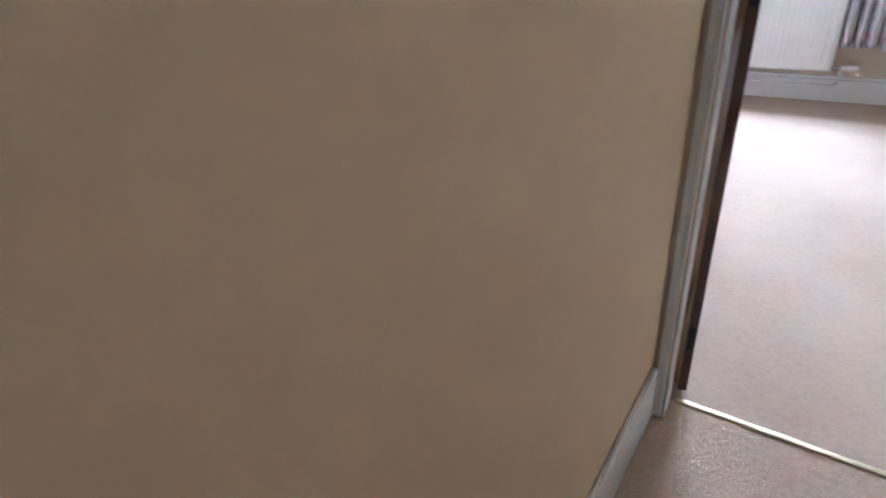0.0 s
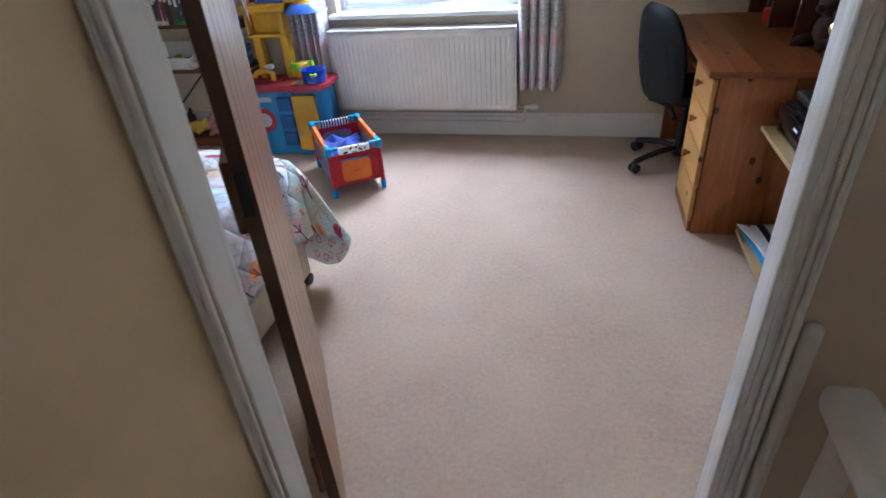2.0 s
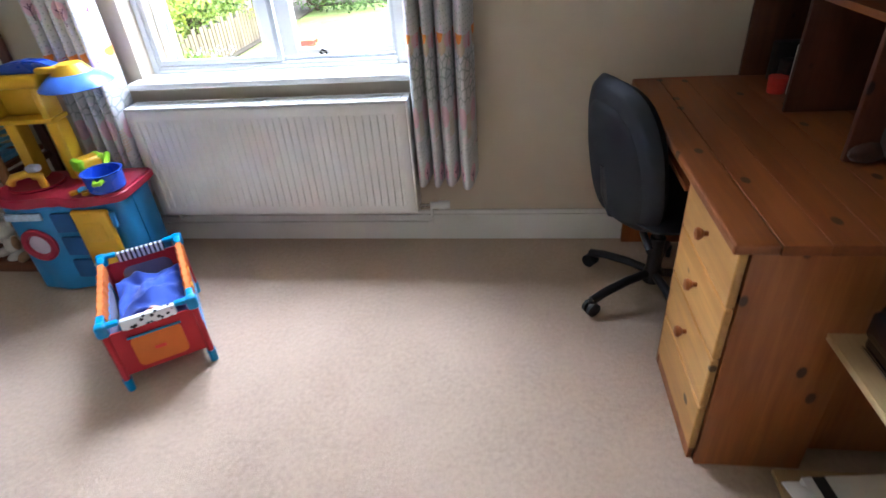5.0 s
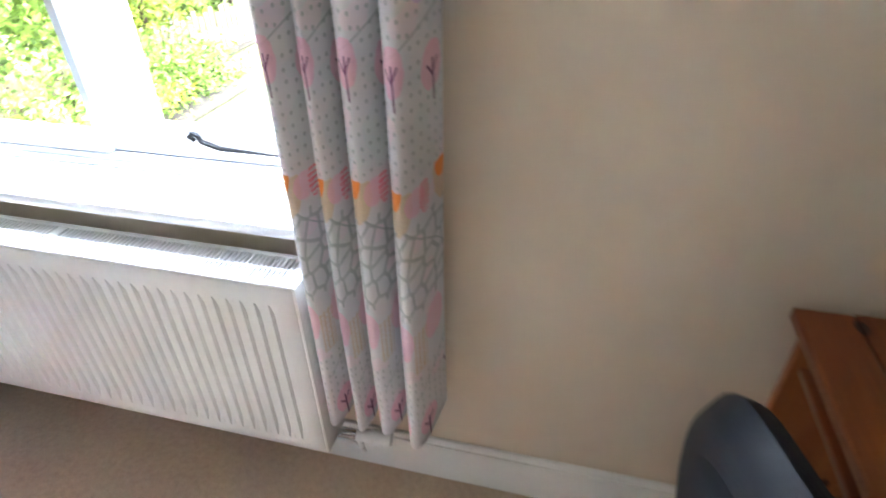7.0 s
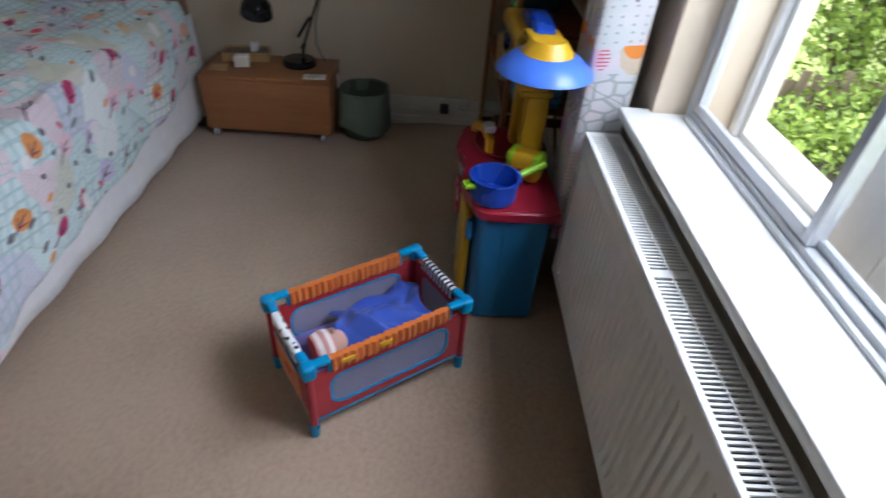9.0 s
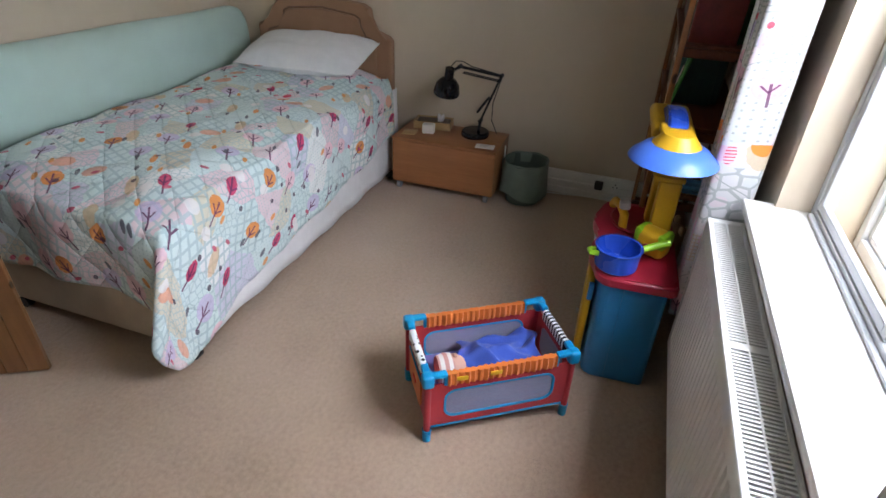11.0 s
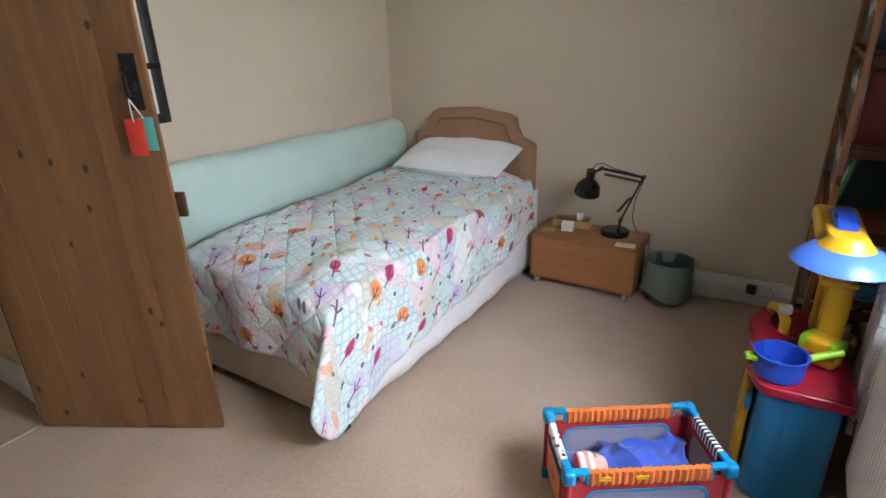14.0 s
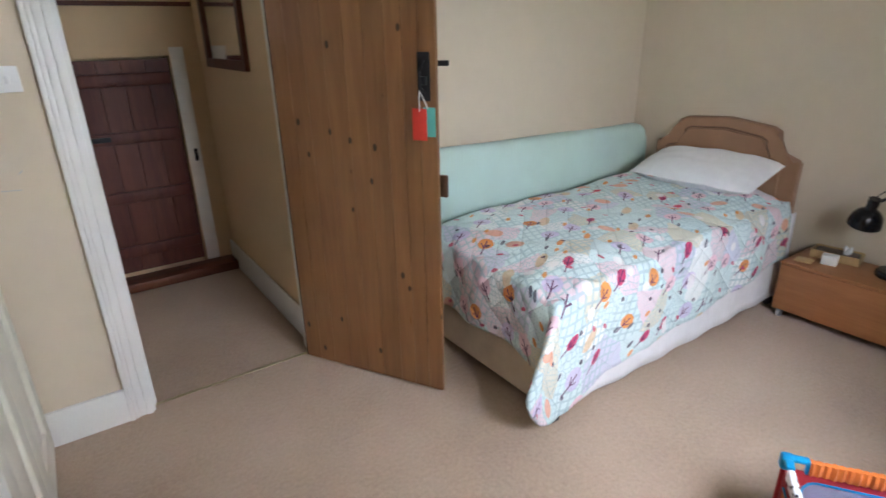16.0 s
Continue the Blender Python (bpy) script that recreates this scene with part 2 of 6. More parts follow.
def curtain_print(name):
    """Pale cotton printed in rows that repeat across the cloth: half suns, stone rings, little trees, dots and branches."""
    n = Nodes(name)
    mod = n.t.nodes.new("ShaderNodeVectorMath")
    mod.operation = "MODULO"
    shift = n.t.nodes.new("ShaderNodeVectorMath")
    n.link(n.coord.outputs["UV"], shift.inputs[0])
    shift.inputs[1].default_value = (0.0, 0.33, 0.0)
    n.link(shift.outputs[0], mod.inputs[0])
    mod.inputs[1].default_value = (0.3125, 1.10, 1.0)
    n.base = mod.outputs[0]
    uv = n.mapped(where="UV")
    xyz = n.t.nodes.new("ShaderNodeSeparateXYZ")
    n.link(uv, xyz.inputs[0])
    across, down = xyz.outputs[0], xyz.outputs[1]
    edge = n.math("MULTIPLY", n.math("SUBTRACT", n.noise(uv, 60.0, 2.0), 0.5), 0.5)

    def both(a, b):
        return n.math("MULTIPLY", a, b)

    def between(v, a, b):
        return both(n.math("GREATER_THAN", v, a), n.math("LESS_THAN", v, b))

    def oval(cx, cy, rx, ry, ragged=1.0):
        a = n.math("DIVIDE", n.math("SUBTRACT", across, cx), rx)
        b = n.math("DIVIDE", n.math("SUBTRACT", down, cy), ry)
        d = n.math("ADD", n.math("MULTIPLY", a, a), n.math("MULTIPLY", b, b))
        return n.math("LESS_THAN", n.math("ADD", d, n.math("MULTIPLY", edge, ragged)), 1.0)

    def cell(scale, jitter, feature="F1"):
        v = n.add("TexVoronoi", Scale=scale, Randomness=jitter)
        v.voronoi_dimensions, v.feature = "2D", feature
        n.link(uv, v.inputs["Vector"])
        return v.outputs["Distance"]

    def line(x0, y0, x1, y1, w):
        dx, dy = x1 - x0, y1 - y0
        length = math.hypot(dx, dy)
        ux, uy = dx / length, dy / length
        ax, ay = n.math("SUBTRACT", across, x0), n.math("SUBTRACT", down, y0)
        run = n.math("ADD", n.math("MULTIPLY", ax, ux), n.math("MULTIPLY", ay, uy))
        off = n.math("ABSOLUTE", n.math("SUBTRACT", n.math("MULTIPLY", ax, uy), n.math("MULTIPLY", ay, ux)))
        return both(between(run, 0.0, length), n.math("LESS_THAN", off, w))

    state = {"col": n.mix(n.noise(uv, 9.0), (0.65, 0.645, 0.65), (0.72, 0.715, 0.725))}

    def ink(mask, tint, k=0.85):
        state["col"] = n.mix(n.math("MULTIPLY", mask, k), state["col"], tint)

    GREY, PINK, ORANGE, PLUM, TAN_, ROSE, LILAC = (0.36, 0.40, 0.39), (0.80, 0.47, 0.58), (0.86, 0.27, 0.03), (0.12, 0.015, 0.09), (0.62, 0.49, 0.33), (0.74, 0.06, 0.12), (0.58, 0.46, 0.72)
    soft = n.noise(uv, 11.0, 1.0)
    # broad tinted patches
    ink(n.math("GREATER_THAN", soft, 0.60), (0.80, 0.66, 0.71), 0.6)
    ink(n.math("LESS_THAN", soft, 0.38), (0.60, 0.66, 0.65), 0.5)
    # dotted rows
    dots = n.math("LESS_THAN", cell(46.0, 0.25), 0.16)
    ink(both(dots, n.math("MAXIMUM", between(down, 0.03, 0.375), between(down, 0.80, 0.96))), GREY, 0.75)
    # branches
    for x0, y0, x1, y1 in ((0.0, 0.012, 0.3125, 0.018), (0.0, 0.034, 0.3125, 0.028), (0.0, 0.115, 0.14, 0.185), (0.14, 0.185, 0.3125, 0.12), (0.17, 0.455, 0.30, 0.560), (0.02, 0.80, 0.15, 0.86), (0.18, 0.86, 0.30, 0.79)):
        ink(line(x0, y0, x1, y1, 0.0016), GREY, 0.8)
    # lilac bird with a rose head
    for cx in (0.075, 0.225):
        ink(oval(cx, 0.100, 0.022, 0.026), LILAC, 0.7)
        ink(oval(cx - 0.004, 0.062, 0.0075, 0.009, 0.3), ROSE, 0.9)
    # round pink trees with dark stems
    for cx, cy in ((0.045, 0.215), (0.155, 0.200), (0.255, 0.220), (0.115, 0.950), (0.215, 0.955), (0.10, 1.05), (0.22, 1.06)):
        ink(oval(cx, cy, 0.030, 0.036), PINK, 0.8)
        ink(line(cx, cy - 0.010, cx + 0.004, cy + 0.055, 0.0026), PLUM)
        ink(line(cx - 0.016, cy - 0.004, cx + 0.001, cy + 0.016, 0.0022), PLUM)
        ink(line(cx + 0.015, cy - 0.008, cx + 0.001, cy + 0.012, 0.0022), PLUM)
    # half suns over speckled sand, and a striped hedgehog
    speck = n.math("GREATER_THAN", n.noise(uv, 260.0, 1.0), 0.5)
    for cx in (0.025, 0.135, 0.285):
        ink(both(oval(cx + 0.012, 0.405, 0.046, 0.058), n.math("GREATER_THAN", down, 0.386)), TAN_, 0.8)
        ink(both(both(oval(cx + 0.012, 0.405, 0.046, 0.058), n.math("GREATER_THAN", down, 0.386)), speck), (0.72, 0.60, 0.42), 0.6)
        ink(both(oval(cx, 0.382, 0.029, 0.036, 0.2), n.math("GREATER_THAN", down, 0.382)), ORANGE, 0.95)
    stripes_ = n.math("LESS_THAN", n.math("MODULO", down, 0.010), 0.0045)
    for cx in (0.085, 0.215):
        ink(oval(cx - 0.016, 0.412, 0.028, 0.024), PINK, 0.7)
        ink(both(oval(cx + 0.010, 0.415, 0.013, 0.030), stripes_), ROSE, 0.85)
    # stone rings
    ink(both(n.math("LESS_THAN", cell(27.0, 0.8, "DISTANCE_TO_EDGE"), 0.10), between(down, 0.455, 0.645)), GREY, 0.75)
    # pink bird, sand ladder, plum heart low down
    for cx in (0.040, 0.145, 0.250):
        ink(oval(cx, 0.700, 0.034, 0.045), PINK, 0.7)
    grid = n.math("MAXIMUM", n.math("LESS_THAN", n.math("MODULO", down, 0.013), 0.004), n.math("LESS_THAN", n.math("MODULO", across, 0.013), 0.004))
    ink(both(both(between(across, 0.180, 0.222), between(down, 0.685, 0.785)), grid), TAN_, 0.8)
    for cx in (0.105, 0.292):
        ink(oval(cx, 0.860, 0.007, 0.009, 0.2), PLUM, 0.9)
    n.bump(n.noise(uv, 700.0, 2.0), 0.12, 0.002)
    return n.done(state["col"], 0.88, Sheen_Weight=0.1)


def ring_print(name):
    """Pale cotton with small red rings and grey dots."""
    n = Nodes(name)
    uv = n.mapped(where="UV")
    v = n.add("TexVoronoi", Scale=15.0, Randomness=0.5)
    v.voronoi_dimensions = "2D"
    n.link(uv, v.inputs["Vector"])
    d = v.outputs["Distance"]
    rings_ = n.math("MULTIPLY", n.math("GREATER_THAN", d, 0.19), n.math("LESS_THAN", d, 0.29))
    w = n.add("TexVoronoi", Scale=48.0)
    n.link(uv, w.inputs["Vector"])
    specks = n.math("LESS_THAN", w.outputs["Distance"], 0.16)
    col = n.mix(n.math("MULTIPLY", specks, 0.5), (0.74, 0.76, 0.75), (0.40, 0.46, 0.48))
    col = n.mix(n.math("MULTIPLY", rings_, 0.85), col, (0.66, 0.10, 0.16))
    n.bump(n.noise(uv, 16.0, 2.0), 0.3, 0.006)
    return n.done(col, 0.85)


def carpet_material():
    n = Nodes("beige_carpet")
    v = n.mapped()
    tuft, mid, broad = n.noise(v, 420.0, 2.0), n.noise(v, 60.0, 3.0), n.noise(v, 1.6, 3.0)
    both = n.math("ADD", n.math("MULTIPLY", tuft, 0.45), n.math("ADD", n.math("MULTIPLY", mid, 0.25), n.math("MULTIPLY", broad, 0.3)))
    col = n.ramp(both, [(0.34, (0.33, 0.235, 0.165)), (0.5, (0.51, 0.37, 0.265)), (0.66, (0.62, 0.46, 0.345))])
    n.bump(n.math("ADD", tuft, n.math("MULTIPLY", mid, 0.8)), 0.7, 0.004)
    return n.done(col, 0.95, Sheen_Weight=0.25)


def wall_material(name, colour):
    n = Nodes(name)
    v = n.mapped()
    broad, mid, fine = n.noise(v, 0.9, 2.0), n.noise(v, 14.0, 4.0), n.noise(v, 160.0, 2.0)
    both = n.math("ADD", n.math("MULTIPLY", broad, 0.6), n.math("ADD", n.math("MULTIPLY", mid, 0.3), n.math("MULTIPLY", fine, 0.1)))
    col = n.ramp(both, [(0.3, shade(colour, 0.95)), (0.7, shade(colour, 1.04))])
    n.bump(n.math("ADD", mid, n.math("MULTIPLY", fine, 0.4)), 0.14, 0.004)
    return n.done(col, 0.75)


def leaf_material(name, dark, light):
    n = Nodes(name)
    geo = n.t.nodes.new("ShaderNodeNewGeometry")
    col = n.ramp(geo.outputs["Random Per Island"], [(0.0, dark), (0.6, light), (1.0, shade(light, 1.4))])
    return n.done(col, 0.55)


WALL = wall_material("cream_wall_paint", (0.635, 0.535, 0.410))
HALL_WALL = wall_material("warm_cream_hall_paint", (0.70, 0.525, 0.325))
CEILING = wall_material("cream_ceiling_paint", (0.66, 0.62, 0.53))
CARPET = carpet_material()
GLOSS = plain("white_gloss_paint", (0.80, 0.79, 0.76), 0.32, vary=0.05, scale=3.0, bump=0.03)
CREAM_GLOSS = plain("off_white_eggshell_paint", (0.80, 0.78, 0.68), 0.4, vary=0.05, scale=3.0)
UPVC = plain("white_window_frame", (0.72, 0.73, 0.74), 0.3, vary=0.05)
ALU = plain("grey_aluminium_frame", (0.52, 0.54, 0.57), 0.35, 0.3, vary=0.08)
ALU_PALE = plain("pale_grey_frame", (0.62, 0.64, 0.66), 0.35, 0.1, vary=0.06)
RADIATOR = plain("white_radiator_enamel", (0.80, 0.79, 0.76), 0.35, vary=0.04)
# near-black that stands for the shade inside slots and holes
SLOT = plain("slot_shade", (0.05, 0.05, 0.05), 0.8)
STRIP_BRASS = plain("pale_brass_strip", (0.62, 0.55, 0.36), 0.45, 1.0)
BRASS = plain("worn_brass", (0.55, 0.38, 0.13), 0.35, 1.0)
CHROME = plain("chrome", (0.6, 0.6, 0.6), 0.2, 1.0)
BLACK = plain("black_plastic", (0.018, 0.018, 0.02), 0.4, vary=0.2)
GLOSS_BLACK = plain("gloss_black_plastic", (0.012, 0.012, 0.014), 0.12, vary=0.2)
IRON = plain("black_iron", (0.02, 0.02, 0.021), 0.5, 0.4)
WHITE_PLASTIC = plain("white_plastic", (0.80, 0.80, 0.78), 0.35, vary=0.04)
LEATHER = plain("dark_blue_grey_vinyl", (0.014, 0.018, 0.026), 0.5, vary=0.15, bump=0.3, grain=260.0, Specular_IOR_Level=0.3)
CHAIR_SHELL = plain("dark_grey_chair_shell", (0.014, 0.017, 0.022), 0.55, vary=0.15, bump=0.25, grain=300.0, Specular_IOR_Level=0.3)
DOOR_WOOD = wood("aged_pine_boards", (0.185, 0.082, 0.031), (0.265, 0.122, 0.046), "Z", True, 0.32, 9.0, 9.5, 0.2)
PINE = wood("orange_lacquered_pine", (0.24, 0.066, 0.014), (0.42, 0.138, 0.034), "Z")
PINE_Y = wood("orange_lacquered_pine_long", (0.18, 0.045, 0.010), (0.31, 0.090, 0.021), "Y", True, 0.40, 9.0, 8.5, 0.58, True)
PINE_PALE = wood("yellow_pine_drawer", (0.46, 0.22, 0.055), (0.64, 0.35, 0.11), "Y")
RED_PINE = wood("red_brown_pine", (0.075, 0.019, 0.009), (0.15, 0.042, 0.018), "Z")
RED_PINE_X = wood("red_brown_shelf", (0.11, 0.03, 0.013), (0.21, 0.065, 0.027), "X")
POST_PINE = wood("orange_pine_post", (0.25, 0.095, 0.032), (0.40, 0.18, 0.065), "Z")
BEDSIDE = wood("warm_veneer", (0.31, 0.120, 0.042), (0.43, 0.185, 0.068), "Y", False, 0.4, 5.0)
MELAMINE = wood("pale_beech_board", (0.40, 0.26, 0.115), (0.50, 0.34, 0.165), "Y", False, 0.45)
OLD_OAK = wood("dark_red_brown_boards", (0.075, 0.014, 0.008), (0.15, 0.036, 0.018), "Z", False, 0.5)
DARK_EDGE = wood("dark_brown_door_edge", (0.045, 0.020, 0.010), (0.11, 0.050, 0.022), "Z", False, 0.5)
DIVAN = fabric("cream_divan_cloth", (0.60, 0.50, 0.38))
SHEET = fabric("white_cotton", (0.82, 0.82, 0.84), vary=0.06, bump=0.35, fold=16.0)
MINT = fabric("mint_green_cotton", (0.50, 0.66, 0.60), vary=0.07, bump=0.2, fold=4.0)
TAN = fabric("tan_velour", (0.36, 0.20, 0.115), vary=0.10)
TAN_DARK = fabric("dark_tan_piping", (0.20, 0.105, 0.06))
PLUSH_BROWN = fabric("brown_plush", (0.07, 0.026, 0.013), vary=0.35, weave=240.0, bump=0.9, fold=25.0)
PLUSH_TAN = fabric("tan_plush", (0.34, 0.20, 0.11), vary=0.3, weave=240.0, bump=0.9, fold=25.0)
PLUSH_WHITE = fabric("white_plush", (0.70, 0.66, 0.60), vary=0.2, weave=240.0, bump=0.9, fold=25.0)
PLUSH_PINK = fabric("pink_plush", (0.66, 0.26, 0.34), vary=0.2, weave=240.0, bump=0.9, fold=25.0)
PLUSH_GREEN = fabric("green_plush", (0.16, 0.40, 0.12), vary=0.2, weave=240.0, bump=0.9, fold=25.0)
PLUSH_YELLOW = fabric("yellow_plush", (0.70, 0.45, 0.06), vary=0.2, weave=240.0, bump=0.9, fold=25.0)
TOY_BLUE = plain("sky_blue_plastic", (0.024, 0.22, 0.47), 0.33, vary=0.07)
TOY_RED = plain("raspberry_red_plastic", (0.38, 0.016, 0.04), 0.3, vary=0.07)
TOY_YELLOW = plain("yellow_plastic", (0.64, 0.36, 0.016), 0.35, vary=0.07)
TOY_ROYAL = plain("royal_blue_plastic", (0.018, 0.072, 0.44), 0.28, vary=0.07)
TOY_GREEN = plain("lime_green_plastic", (0.27, 0.54, 0.02), 0.35, vary=0.06)
TOY_GREY = plain("grey_plastic", (0.45, 0.46, 0.48), 0.35)
CRIB_CYAN = plain("cyan_plastic", (0.0, 0.27, 0.53), 0.3, vary=0.06)
CRIB_RED = fabric("red_nylon", (0.42, 0.014, 0.022), vary=0.12, bump=0.2)
CRIB_ORANGE = fabric("orange_nylon", (0.64, 0.155, 0.018), vary=0.14, bump=0.3)
DOLL_BLUE = fabric("blue_blanket", (0.045, 0.10, 0.46), vary=0.15, bump=0.3)
SKIN = plain("pale_vinyl", (0.66, 0.36, 0.28), 0.45, vary=0.05)
BIN_GREEN = plain("grey_green_plastic", (0.07, 0.10, 0.075), 0.4)
CARD_RED = plain("red_card", (0.72, 0.05, 0.03), 0.6)
CARD_TEAL = plain("teal_card", (0.10, 0.45, 0.40), 0.6)
PAPER = plain("paper", (0.78, 0.76, 0.72), 0.7, vary=0.05)
BLUE_FILE = plain("blue_folder", (0.05, 0.35, 0.65), 0.4)
QUILT = printed("patchwork_print", (0.66, 0.79, 0.79), (0.40, 0.55, 0.58), 2.13, quilted=True, cells=6.4, line_amount=0.7)
QUILT_BACK = ring_print("quilt_underside")
CURTAIN = curtain_print("woodland_curtain_print")


def glass_material():
    n = Nodes("clear_glass")
    return n.done((1, 1, 1), 0.0, Transmission_Weight=1.0, IOR=1.01, Specular_IOR_Level=0.5)


GLASS = glass_material()


def mesh_net():
    n = Nodes("lilac_mesh_net")
    v = n.mapped((1, 1, 1))
    c = n.noise(v, 500.0, 1.0)
    n.bsdf.inputs["Alpha"].default_value = 0.62
    return n.done(n.ramp(c, [(0.3, (0.27, 0.27, 0.42)), (0.7, (0.42, 0.42, 0.56))]), 0.8)


NET = mesh_net()


def stripes(name, a, b, scale, axis):
    n = Nodes(name)
    w = n.add("TexWave", Scale=scale)
    w.bands_direction = axis
    n.link(n.mapped(), w.inputs["Vector"])
    return n.done(n.ramp(w.outputs["Fac"], [(0.45, a), (0.55, b)]), 0.8)


STRIPE = stripes("black_white_stripes", (0.02, 0.02, 0.025), (0.8, 0.8, 0.8), 18.0, "Y")


def spots():
    n = Nodes("black_spots_on_white")
    vor = n.add("TexVoronoi", Scale=55.0)
    n.link(n.mapped(), vor.inputs["Vector"])
    return n.done(n.ramp(vor.outputs["Distance"], [(0.33, (0.02, 0.02, 0.025)), (0.38, (0.8, 0.8, 0.8))]), 0.8)


SPOTS = spots()


# ---- building helpers ----
def flush(bm, mat, name, smooth):
    me = bpy.data.meshes.new(name)
    bmesh.ops.recalc_face_normals(bm, faces=bm.faces)
    for f in bm.faces:
        f.smooth = smooth
    bm.to_mesh(me)
    bm.free()
    me.materials.append(mat)
    if smooth:
        me.set_sharp_from_angle(angle=radians(40))
    return me


def part(name, bm, material, parent, label="", smooth=True, at=None):
    ob = new(name, flush(bm, material, name, smooth))
    ob.parent = parent
    if at is not None:
        ob.matrix_basis = at
    return tagged(ob, label)


def thing(name, label, category, at=None, group=""):
    ob = tagged(new(name), label, category, group)
    ob.empty_display_size = 0.1
    if at is not None:
        ob.matrix_basis = at
    return ob


def solo(name, bm, material, label, category="", kind="", smooth=True, at=None, group=""):
    ob = tagged(new(name, flush(bm, material, name, smooth)), label, category, group, kind)
    if at is not None:
        ob.matrix_basis = at
    return ob


def box(bm, x0, x1, y0, y1, z0, z1, bevel=0.0, seg=2, m=None):
    r = bmesh.ops.create_cube(bm, size=1.0)
    vs = r["verts"]
    bmesh.ops.scale(bm, vec=(abs(x1 - x0), abs(y1 - y0), abs(z1 - z0)), verts=vs)
    bmesh.ops.translate(bm, vec=((x0 + x1) / 2, (y0 + y1) / 2, (z0 + z1) / 2), verts=vs)
    if bevel:
        es = list({e for v in vs for e in v.link_edges})
        out = bmesh.ops.bevel(bm, geom=es, offset=bevel, segments=seg, affect="EDGES", profile=0.5)
        vs = list({v for f in out["faces"] for v in f.verts} | {v for v in vs if v.is_valid})
    if m is not None:
        bmesh.ops.transform(bm, matrix=m, verts=vs)
    return vs


def B(*a, **k):
    bm = bmesh.new()
    box(bm, *a, **k)
    return bm


def rod(bm, p, q, r0, r1=None, seg=12):
    p, q = Vector(p), Vector(q)
    d = q - p
    m = Matrix.Translation((p + q) / 2) @ d.to_track_quat("Z", "Y").to_matrix().to_4x4()
    r = bmesh.ops.create_cone(bm, cap_ends=True, segments=seg, radius1=r0, radius2=r0 if r1 is None else r1, depth=d.length, matrix=m)
    return r["verts"]


def R(*a, **k):
    bm = bmesh.new()
    rod(bm, *a, **k)
    return bm


def ball(bm, c, r, sx=1.0, sy=1.0, sz=1.0, seg=14):
    m = Matrix.Translation(c) @ Matrix.Diagonal((sx * r, sy * r, sz * r, 1))
    return bmesh.ops.create_uvsphere(bm, u_segments=seg, v_segments=max(6, seg // 2), radius=1.0, matrix=m)["verts"]


def lathe(bm, profile, seg=24, c=(0, 0, 0)):
    rings = []
    for r, z in profile:
        rings.append([bm.verts.new((c[0] + r * math.cos(a), c[1] + r * math.sin(a), c[2] + z)) for a in (2 * math.pi * i / seg for i in range(seg))])
    for a, b in zip(rings, rings[1:]):
        for i in range(seg):
            bm.faces.new((a[i], a[(i + 1) % seg], b[(i + 1) % seg], b[i]))
    for ring in (rings[0], rings[-1]):
        bm.faces.new(ring)
    return bm


def prism(bm, outline, depth, m):
    """A flat outline (u, v) given thickness along w and laid by the matrix m."""
    a = [bm.verts.new(m @ Vector((u, v, 0))) for u, v in outline]
    b = [bm.verts.new(m @ Vector((u, v, depth))) for u, v in outline]
    bm.faces.new(a), bm.faces.new(b)
    for i in range(len(outline)):
        j = (i + 1) % len(outline)
        bm.faces.new((a[i], a[j], b[j], b[i]))
    return bm


def tube(bm, pts, r, seg=8):
    """A round bar through points."""
    pts = [Vector(p) for p in pts]
    rings = []
    for i, p in enumerate(pts):
        d = (pts[min(i + 1, len(pts) - 1)] - pts[max(i - 1, 0)]).normalized()
        up = Vector((0, 0, 1)) if abs(d.z) < 0.9 else Vector((1, 0, 0))
        x = d.cross(up).normalized()
        y = d.cross(x)
        rings.append([bm.verts.new(p + r * (math.cos(a) * x + math.sin(a) * y)) for a in (2 * math.pi * k / seg for k in range(seg))])
    for a, b in zip(rings, rings[1:]):
        for k in range(seg):
            bm.faces.new((a[k], a[(k + 1) % seg], b[(k + 1) % seg], b[k]))
    bm.faces.new(rings[0]), bm.faces.new(rings[-1])
    return bm


def cloth(name, place, nu, nv, size, thick, material, parent=None, label="", category="", group="", offset=-1.0, back=None):
    """A cloth laid by place(u, v), u and v from 0 to 1, with its own metre grid as UV."""
    bm = bmesh.new()
    uvl = bm.loops.layers.uv.new("UVMap")
    grid = [[bm.verts.new(place(i / nu, j / nv)) for j in range(nv + 1)] for i in range(nu + 1)]
    for i in range(nu):
        for j in range(nv):
            f = bm.faces.new((grid[i][j], grid[i + 1][j], grid[i + 1][j + 1], grid[i][j + 1]))
            for loop, (a, b) in zip(f.loops, ((i, j), (i + 1, j), (i + 1, j + 1), (i, j + 1))):
                loop[uvl].uv = (a / nu * size[0], b / nv * size[1])
            f.smooth = True
    me = bpy.data.meshes.new(name)
    bm.to_mesh(me)
    bm.free()
    me.materials.append(material)
    if back is not None:
        me.materials.append(back)
    ob = new(name, me)
    sol = ob.modifiers.new("thickness", "SOLIDIFY")
    sol.thickness, sol.offset = thick, offset
    if back is not None:
        sol.material_offset = 1
    ob.parent = parent
    return tagged(ob, label, category, group)


def wobble(p, scale, amount):
    return noise.noise(Vector(p) * scale) * amount


# ---- the room's shell ----
def back_y(x):
    """The door wall runs slightly askew."""
    return -2.922 if x > 0.1 else -2.995 - 0.025 * (-0.1 - x)


HALL_Y, HALL_E = -3.048, -2.992


